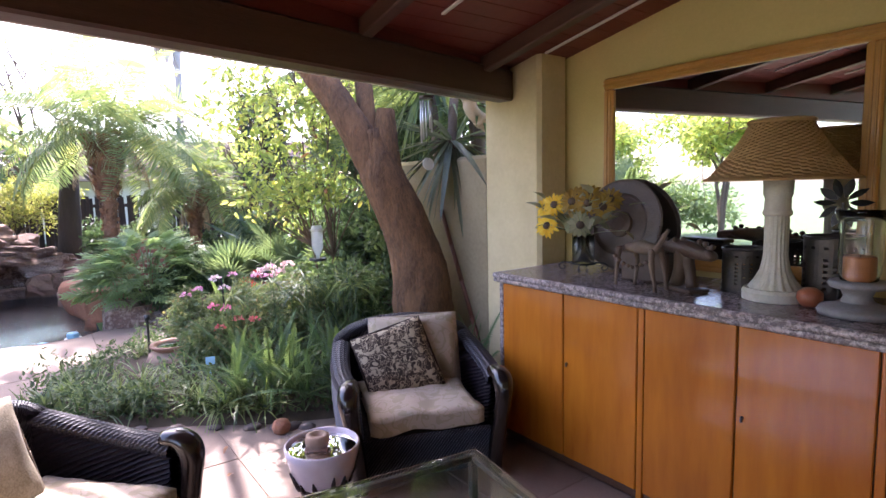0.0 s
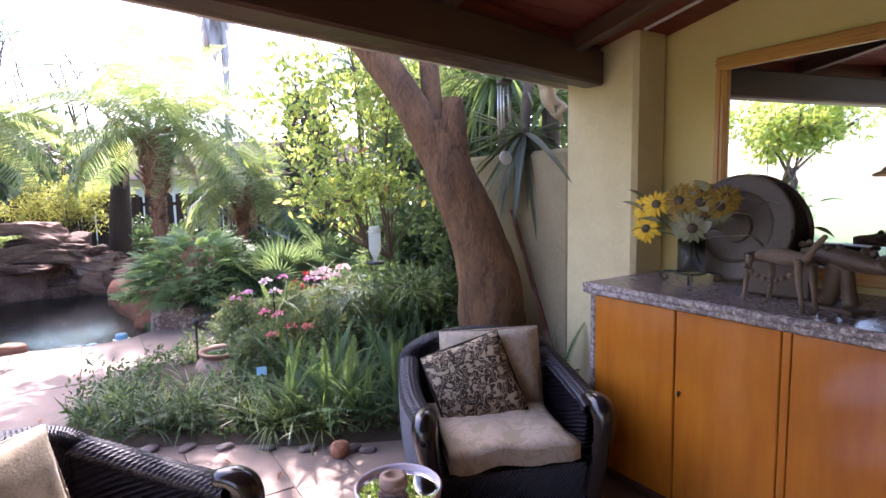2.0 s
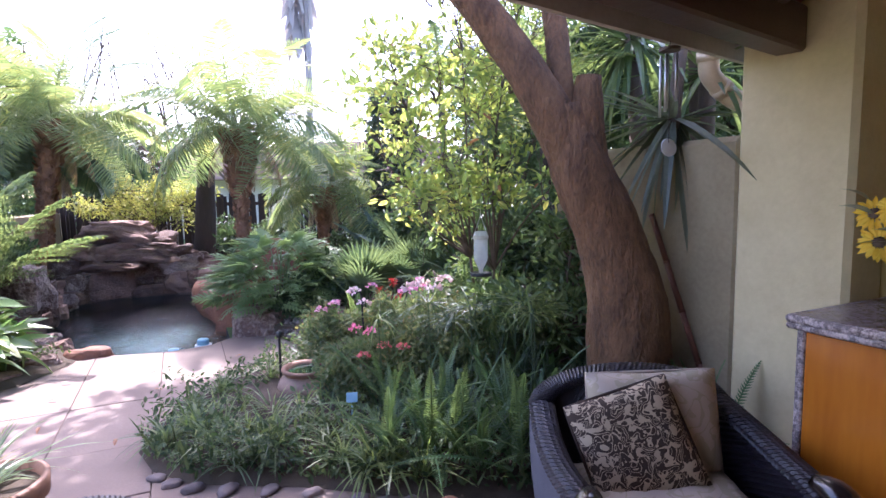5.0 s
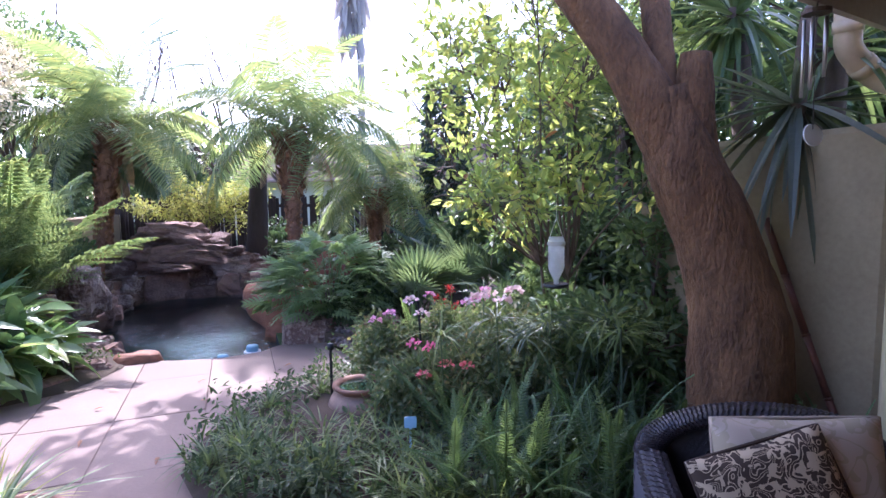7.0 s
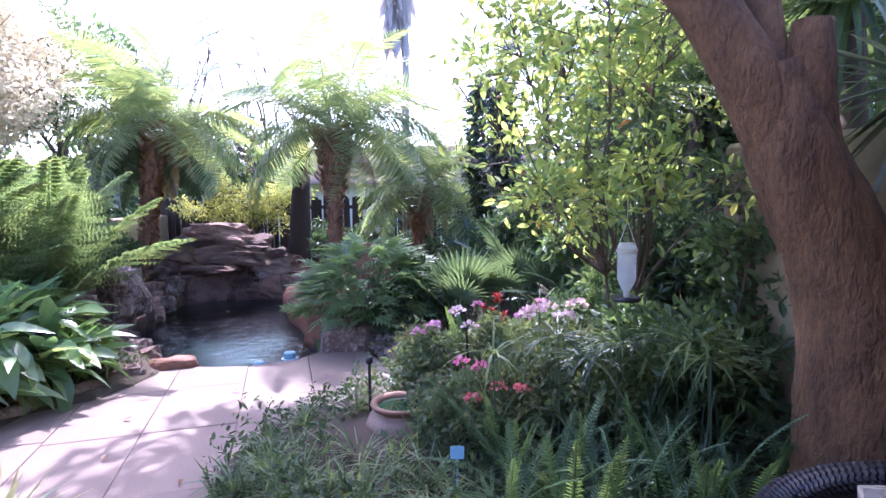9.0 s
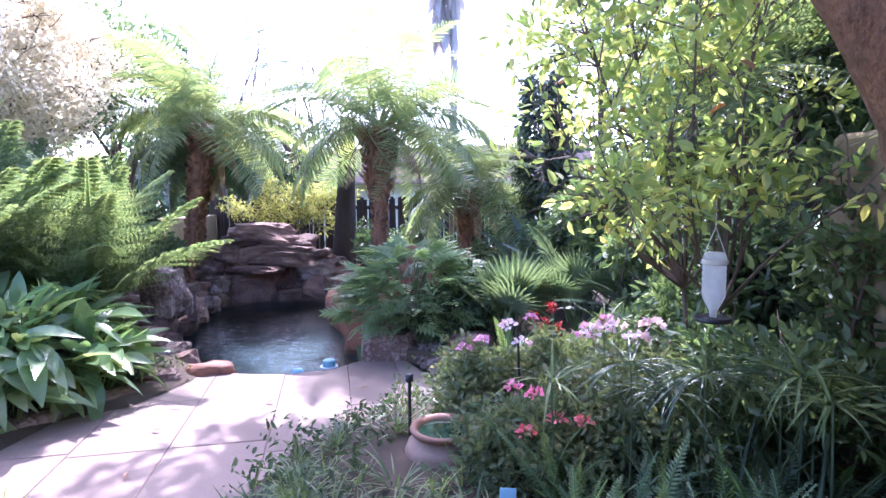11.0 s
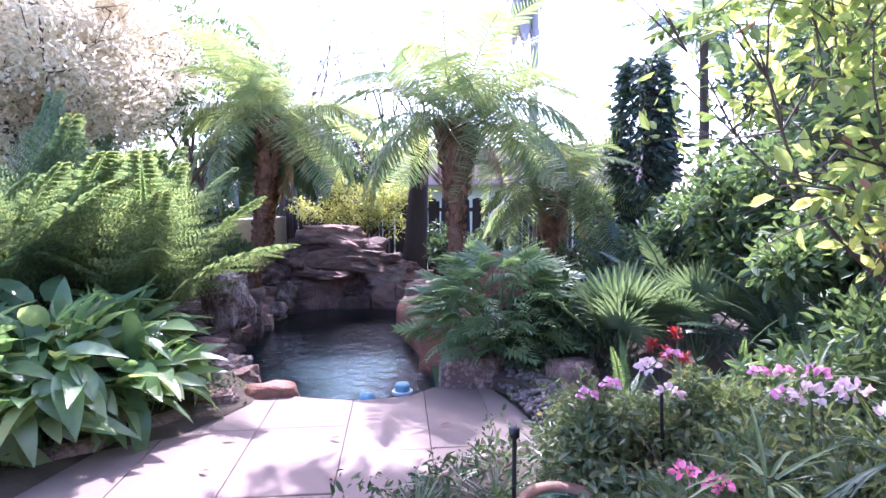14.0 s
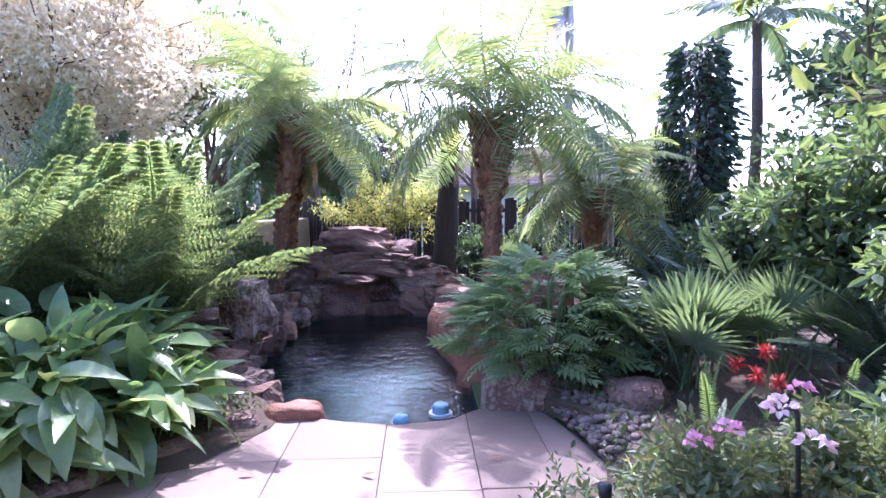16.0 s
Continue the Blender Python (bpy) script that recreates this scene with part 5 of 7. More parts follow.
    # right bank boulders
    for x, y, z, sx, sy, sz, r, seed, red, lab in ((-5.0, 7.92, -0.35, 1.15, 0.66, 0.70, -38, 31, 1, "large rounded ochre-red boulder at the pool corner"),
                                                  (-3.95, 6.77, -0.3, 0.50, 0.46, 0.56, 35, 32, 0, "pinkish rock at the paving corner"),
                                                  (-4.42, 7.30, -0.3, 0.55, 0.45, 0.55, 10, 43, 1, "red boulder under the philodendron"),
                                                  (-5.85, 8.75, -0.3, 0.6, 0.5, 0.52, 30, 34, 0, "brown rock below the palm"),
                                                  (-6.35, 9.55, -0.2, 0.7, 0.55, 0.5, 10, 35, 0, "brown rock at the back of the pool"),
                                                  (-5.05, 9.35, 0.1, 0.8, 0.6, 0.72, 15, 39, 1, "red boulder behind the palm"),
                                                  (-3.75, 7.0, 0.0, 0.42, 0.36, 0.24, 70, 36, 0, "grey brown rock at the bed edge"),
                                                  (-3.1, 6.85, 0.02, 0.36, 0.3, 0.25, 20, 37, 0, "grey brown rock among the pebbles"),
                                                  (-5.05, 5.64, -0.16, 0.36, 0.22, 0.24, 40, 38, 1, "flat red stone on the paving edge"),
                                                  (-5.22, 5.25, -0.03, 0.30, 0.2, 0.12, 60, 40, 0, "brown edging stone under the broad leaves"),
                                                  (-5.16, 4.85, -0.03, 0.3, 0.2, 0.10, 80, 41, 0, "brown edging stone under the broad leaves"),
                                                  (-5.2, 4.3, -0.03, 0.3, 0.2, 0.11, 95, 42, 0, "brown edging stone under the broad leaves")):
        b = thing("boulder", lab, "boulder", pose(x, y, z, 0, 0, r))
        part("rock", rock_shape(sx, sy, sz, seed, 0.16), M_ROCKRED if red else M_ROCK, b, smooth=bool(red))
    # edging stones of the island bed
    pts = curve_pts([(-0.95, 3.80, 0), (-1.25, 3.80, 0), (-1.9, 3.78, 0), (-2.45, 3.70, 0), (-2.8, 3.78, 0)], 8)
    for i, p in enumerate(pts[:-1:3]):
        s = 0.045 + 0.022 * rng.random()
        st = thing("edging_stone", "rounded grey-brown edging stone along the bed", "stone", pose(p.x, p.y, -0.006, 0, 0, 90 * rng.random()), "edging stones of the bed")
        part("stone", rock_shape(s * 1.6, s * 1.1, s * 0.62, 50 + i, 0.14, round_=0.8), M_PEBBLE, st, smooth=True)
    st = thing("edging_stone", "round dark red edging stone", "stone", pose(-1.10, 3.74, 0), "edging stones of the bed")
    part("stone", rock_shape(0.095, 0.09, 0.085, 77, 0.05, round_=0.95), M_ROCKRED, st, smooth=True)
    # pebbles beside the paving curve
    s = Shape()
    n = 900
    a = rng.random(n)
    x = -2.98 - 0.75 * a + rng.normal(size=n) * 0.05
    e = rng.random(n)
    y = 6.02 + 0.72 * a ** 0.8 + 0.03 + 0.42 * e
    for i in range(n):
        r = 0.014 + 0.022 * rng.random()
        s.lathe([(0, -r * .6), (r * .8, -r * .4), (r, 0), (r * .75, r * .4), (0, r * .6)], 7, at=(x[i], y[i], 0.045 + 0.085 * min(1.0, e[i] * 2.0) + 0.03 * rng.random()))
    tagged(solid("pebbles", s, M_PEBBLES, "brown river pebbles beside the paving", "pebbles", smooth=True), kind="stuff")


rocks()

# ---- trees ----


def big_tree():
    t = thing("tree", "leaning brown tree trunk forking into three limbs", "tree", pose(-0.25, 4.62, 0))
    o = Vector((-0.25, 4.62, 0))
    tr = curve_pts([(0.07, -0.02, -0.05), (0.06, -0.03, 0.25), (0.03, -0.04, 0.65), (0.0, -0.05, 0.92), (-0.10, -0.06, 1.29), (-0.26, -0.09, 1.66), (-0.33, -0.11, 1.98)], 7)
    rad = [float(np.interp(p.z, (-0.05, 0.12, 0.35, 0.9, 1.3, 1.7, 1.98), (0.40, 0.31, 0.25, 0.215, 0.180, 0.158, 0.10))) for p in tr]
    part("trunk", Shape().tube(tr, rad, 40, rough=0.10), M_BARK, t, "rough brown bark", True)
    limbs = {"limb": ([(-0.21, -0.08, 1.52), (-0.36, -0.11, 1.84), (-0.49, -0.13, 2.08), (-0.66, -0.16, 2.34), (-0.96, -0.22, 2.72), (-1.5, -0.3, 3.4), (-1.9, -0.3, 4.2)], 0.142, 0.07),
             "limb_b": ([(-0.31, -0.08, 1.75), (-0.36, -0.05, 2.12), (-0.40, 0.04, 2.5), (-0.50, 0.25, 3.1), (-0.5, 0.5, 4.2)], 0.078, 0.05),
             "limb_c": ([(-0.20, -0.08, 1.55), (-0.215, -0.09, 1.78), (-0.215, -0.10, 2.00), (-0.21, -0.10, 2.13)], 0.120, 0.066)}
    for nm, (p, r0, r1) in limbs.items():
        c = curve_pts(p, 6)
        part("limb", Shape().tube(c, [r0 + (r1 - r0) * i / (len(c) - 1) for i in range(len(c))], 24, rough=0.10, seed=3), M_BARK, t, "bark covered limb" if nm != "limb_c" else "sawn-off limb stub", True)
    rng = np.random.default_rng(21)
    cr = Shape()
    # unseen crown, added overhead; last two clump groups placed to shade chair and paving
    cl = np.concatenate([clumps_in(rng, (-1.9, -0.2, 4.9), (1.2, 1.0, 0.6), 16, 0.45), clumps_in(rng, (-0.4, 0.7, 5.0), (1.1, 1.0, 0.7), 14, 0.45), clumps_in(rng, (-1.45, 1.35, 5.0), (1.3, 0.9, 0.5), 26, 0.42),
                         clumps_in(rng, (-4.7, 2.9, 5.3), (1.5, 1.2, 0.4), 34, 0.40)])
    for c in cl[::2]:
        b = Vector((-1.9, -0.3, 4.15)) if c[0] < -1.1 else Vector((-0.5, 0.5, 4.15))
        cr.tube([b, b.lerp(Vector(c[:3]), 0.5) + Vector((0, 0, 0.1)), Vector(c[:3])], [0.05, 0.025, 0.008], 5)
    part("unseen_upper_wood", cr, M_BARK, t)
    # leaves of the added overhead canopy, kept loose for dappled shade
    lv = Shape()
    crown(lv, cl, 20000, 0.12, rng)
    part("crown", lv, L_MID, t)
    return t


big_tree()


def leafy_tree(name, label, base, stems, clumps, count, size, material, seed, bark=M_TWIG, twigs=2, r0=0.035, extra=None, group="", flat=0.3):
    t = thing(name, label, "tree" if "tree" in name else "shrub", pose(*base), group)
    rng = np.random.default_rng(seed)
    b = Vector(base)
    cl = np.array(clumps, float)
    s = Shape()
    mains = []
    for st in stems:
        st = Vector(st)
        s.tube(curve_pts([(0, 0, -0.02), tuple(st * 0.5 + Vector(rng.normal(size=3) * 0.03)), tuple(st)], 4), [r0 * (1 - 0.35 * k / 8) for k in range(9)], 7, rough=0.1)
    order = rng.permutation(len(cl))
    for i in order[:max(4, len(cl) // 5)]:
        e, st = Vector(cl[i][:3]) - b, Vector(stems[i % len(stems)])
        q = curve_pts([tuple(st), tuple(st.lerp(e, 0.5) + Vector(rng.normal(size=3) * 0.06)), tuple(e)], 4)
        s.tube(q, [r0 * 0.62 * (1 - 0.75 * k / 8) for k in range(9)], 5, rough=0.1)
        mains += q[2:7]
    for i, c in enumerate(cl):
        e = Vector(c[:3]) - b
        st = min(mains, key=lambda p: (p - e).length + 0.3 * abs(p.z > e.z))
        s.tube([st, st.lerp(e, 0.5) + Vector(rng.normal(size=3) * 0.03), e], [r0 * 0.28, r0 * 0.18, r0 * 0.08], 4, cap=False)
        for _ in range(twigs):
            d = Vector(rng.normal(size=3)) * c[3] * 0.8
            s.tube([tuple(st + (e - st) * 0.6), tuple(e + d * 0.5), tuple(e + d)], [r0 * 0.25, r0 * 0.16, r0 * 0.07], 4, cap=False)
    part("wood", s, bark, t)
    lv = Shape()
    cl2 = cl.copy()
    cl2[:, :3] -= np.array(base)
    crown(lv, cl2, count, size, rng, flat=flat)
    part("crown", lv, material, t)
    if extra:
        mt, n, sz = extra
        ex = Shape()
        crown(ex, cl2, n, sz, rng, flat=flat)
        part("dry_leaves", ex, mt, t, "a few rust coloured leaves")
    return t


def citrus():
    rng = np.random.default_rng(31)
    cl = np.concatenate([clumps_in(rng, (-1.38, 5.12, 2.2), (0.88, 0.66, 0.95), 70, 0.19), clumps_in(rng, (-1.20, 4.72, 1.56), (0.60, 0.40, 0.24), 28, 0.13),
                         clumps_in(rng, (-0.95, 5.3, 2.6), (0.55, 0.5, 0.6), 20, 0.16)])
    leafy_tree("small_tree", "open branched small tree with lime green leaves", (-1.12, 5.45, 0.08), [(0.02, -0.05, 0.85), (-0.15, -0.1, 0.95)], cl, 3700, 0.060, L_CITRUS, 31, r0=0.015, twigs=3, extra=(L_RUST, 26, 0.07))


citrus()


def palm(base, height, lean, fronds, length, material, seed, label, r=0.16, dead=5, leaflets=58, skirt=True, leaflet=0.52):
    t = thing("palm_tree", label, "palm", pose(*base))
    rng = np.random.default_rng(seed)
    top = Vector((lean[0], lean[1], height))
    pts = curve_pts([(0, 0, -0.1), (lean[0] * 0.35, lean[1] * 0.35, height * 0.45), tuple(top)], 14)
    rad = [r * (0.56 + 0.03 * math.sin(i * 1.2)) if i < len(pts) * 0.55 else r * (0.56 + 0.66 * math.sin(min(1.0, (i / len(pts) - 0.55) / 0.38) * math.pi / 2) ** 1.3) for i in range(len(pts))]
    part("trunk", Shape().tube(pts, [q * 0.92 for q in rad], 16), M_PALMBARK, t, "scaly brown palm trunk", True)
    # old leaf bases in spirals round the trunk
    sc = Shape()
    pos, way, size = [], [], []
    nscale = int(height * 120)
    for i in range(nscale):
        f = i / nscale
        k = f * (len(pts) - 1)
        a, b = pts[int(k)], pts[min(int(k) + 1, len(pts) - 1)]
        c = a.lerp(b, k - int(k))
        rr = rad[int(k)] * 0.90
        th = i * 2.39996
        out = Vector((math.cos(th), math.sin(th), 0))
        pos.append(c + out * rr)
        way.append(out * (0.35 + 0.75 * f ** 3) + Vector((0, 0, 0.8)))
        size.append(0.055 + 0.10 * f ** 2.5)
    scatter(sc, (np.array([(0, -.5, 0), (0, .5, 0), (.7, .36, .22), (.7, -.36, .22), (1, 0, .1), (.35, 0, .32)], float), [(0, 5, 3), (0, 1, 5), (1, 2, 5), (2, 4, 5), (4, 3, 5)]), np.array(pos), np.array(way), np.array(size), rng, 0.0)
    part("trunk_sheath", sc, M_PALMBARK, t, "brown stubs of old leaf bases")
    meshes = [frond_mesh("frond", length * q, leaflets, leaflet * q, rng, rise=ri, droop=dr, wide=0.022, angle=1.3, hang=hg, material=material, rib=0.0045, ruffle=0.16, curl=cu)
              for q, ri, dr, hg, cu in ((1.0, 0.40, 0.95, 0.06, 0.15), (0.95, 0.38, 1.15, 0.16, 0.25), (1.08, 0.42, 0.85, 0.02, 0.10), (0.88, 0.30, 1.2, 0.28, 0.35))]
    for i in range(fronds):
        f = i / fronds
        el = 60 - 92 * f ** 0.8 + rng.normal() * 8
        az = i * 137.5 + rng.normal() * 14
        link("frond", meshes[int(rng.integers(0, 4)) if f < 0.6 else (1, 3, 1, 2)[i % 4]], None, t,
             Matrix.Translation(top + Vector((0, 0, 0.05))) @ pose(0, 0, 0, 0, 0, az) @ pose(0.05, 0, 0, 0, -el, 0) @ pose(0, 0, 0, rng.normal() * 26, 0, 0))
    dm = frond_mesh("dead_frond", length * 0.45, 22, leaflet * 0.6, rng, rise=0.1, droop=0.8, wide=0.012, hang=0.7, material=L_DEADFROND)
    for i in range(dead):
        link("dead_frond", dm, None, t, Matrix.Translation(top - Vector((0, 0, 0.08))) @ pose(0, 0, 0, 0, 0, i * 77 + 20) @ pose(r * 0.9, 0, 0, 0, 38 + 12 * (i % 3), 0), "dry hanging frond")
    return t


palm((-5.38, 8.80, 0.10), 2.36, (0.02, 0.03), 54, 2.1, L_PALM, 41, "pygmy date palm with arching feathery fronds by the pool", r=0.175, dead=4, leaflets=40, leaflet=0.44)
palm((-8.05, 7.75, 0.10), 2.45, (0.20, 0.28), 48, 2.0, L_PALM, 42, "leaning pygmy date palm on the rock bank", r=0.12, dead=3, leaflets=40, leaflet=0.42)
palm((-4.62, 9.95, 0.05), 1.55, (0.08, 0.04), 40, 1.6, L_PALM, 43, "short pygmy date palm before the fence", r=0.12, dead=5, leaflets=34, leaflet=0.38)
palm((-8.9, 8.7, 0.1), 2.0, (0.0, 0.1), 26, 1.3, L_PALMDARK, 44, "dark palm behind the rock bank", r=0.11, dead=2)


def bare_trunk(base, top, r, label, mt=M_DARKBARK, bend=0.1, name="tall_tree"):
    b, tp = Vector(base), Vector(top)
    mid = b.lerp(tp, 0.5) + Vector((bend, 0, 0))
    s = Shape().tube([p - b for p in curve_pts([tuple(b), tuple(mid), tuple(tp)], 10)], [r * (1 - 0.35 * i / 20) for i in range(21)], 16, rough=0.12)
    t = thing(name, label, "tree", pose(*base))
    part("trunk", s, mt, t, smooth=True)
    return t


def back_trees():
    t = bare_trunk((-7.05, 10.1, -0.05), (-6.95, 10.25, 2.9), 0.20, "dark trunk of a tree behind the rocks", bend=0.03)
    rng = np.random.default_rng(51)
    # ivy-clad trunk
    iv = bare_trunk((-3.5, 10.45, -0.05), (-3.45, 10.5, 3.2), 0.17, "trunk densely clad in dark ivy", name="ivy_tree")
    s = Shape()
    n = 4200
    a, z = rng.random(n) * TAU, rng.random(n) * 3.35
    r = (0.20 + 0.10 * np.abs(rng.normal(size=n))) * (1 + 0.25 * np.sin(z * 3 + 1) + 0.35 * (z < 1.2))
    pos = np.stack([r * np.cos(a) * 0.95, r * np.sin(a), z], 1)
    scatter(s, OVAL, pos, np.stack([np.cos(a), np.sin(a), -0.5 * np.ones(n)], 1) + rng.normal(size=(n, 3)) * 0.4, 0.10 + 0.05 * rng.random(n), rng, 0.2)
    part("ivy", s, L_IVY, iv, "dark glossy ivy leaves")
    # tall dry palm crown hanging into the picture from above
    tp = bare_trunk((-6.35, 12.9, -0.05), (-6.2, 12.9, 7.2), 0.10, "tall fan palm trunk with a skirt of dead leaves", M_DRYPALM, name="tall_palm_tree")
    sk = Shape()
    for k in range(110):
        az, zz = rng.random() * TAU, 4.9 + 2.3 * rng.random()
        p = np.array([[0.12 * math.cos(az), 0.12 * math.sin(az), zz]])
        scatter(sk, strip(1, 0.35, 4, 0.1, 0.3, "sword"), p, np.array([[0.20 * math.cos(az), 0.20 * math.sin(az), -1.0]]) + rng.normal(size=(1, 3)) * 0.12, 0.5 + 0.5 * rng.random(1), rng, 0.2)
    part("skirt", sk, L_SKIRT, tp, "grey skirt of dead leaves")
    # thin palm far right
    p2 = bare_trunk((-3.3, 12.9, -0.05), (-3.2, 12.9, 4.2), 0.10, "slim pale palm trunk beyond the fence", M_TWIG, name="slim_palm_tree")
    fm = frond_mesh("frond", 1.6, 40, 0.4, rng, rise=0.3, droop=1.0, wide=0.03, hang=0.5, material=L_PALMDARK)
    for k in range(12):
        link("frond", fm, None, p2, Matrix.Translation((0.1, 0, 4.2)) @ pose(0, 0, 0, 0, 0, k * 137.5) @ pose(0, 0, 0, 0, -55 + 6 * k, 0))
    # bare winter branches against the sky
    for j, (x, y, h, seed) in enumerate(((-9.3, 12.2, 5.0, 1), (-8.6, 13.4, 5.4, 2), (-4.9, 13.5, 3.4, 3), (-11.5, 11.5, 5.6, 4))):
        rg = np.random.default_rng(seed)
        b = thing("bare_tree", "leafless tree with thin grey branches", "tree", pose(x, y, -0.05), "leafless trees behind the fence")
        s = Shape()
        s.tube([(0, 0, 0), (0.05, 0, h * 0.3), (0.0, 0.05, h * 0.5)], [0.10, 0.08, 0.06], 8, rough=0.1)
        for _ in range(9):
            a = rg.random() * TAU
            p0 = Vector((0, 0, h * (0.28 + 0.22 * rg.random())))
            p1 = p0 + Vector((math.cos(a), math.sin(a), 1.2)) * h * 0.2
            p2_ = p1 + Vector((rg.normal() * 0.4, rg.normal() * 0.4, h * 0.28))
            s.tube(curve_pts([p0, p1, p2_], 4), [0.04, 0.036, 0.032, 0.028, 0.024, 0.02, 0.016, 0.012, 0.008], 5)
            for q in range(4):
                st = p1.lerp(p2_, 0.2 + 0.2 * q)
                s.tube([st, st + Vector((rg.normal() * 0.3, rg.normal() * 0.3, 0.3)), st + Vector((rg.normal() * 0.55, rg.normal() * 0.55, 0.6))], [0.012, 0.008, 0.003], 4, cap=False)
        part("wood", s, M_TWIG, b)


back_trees()


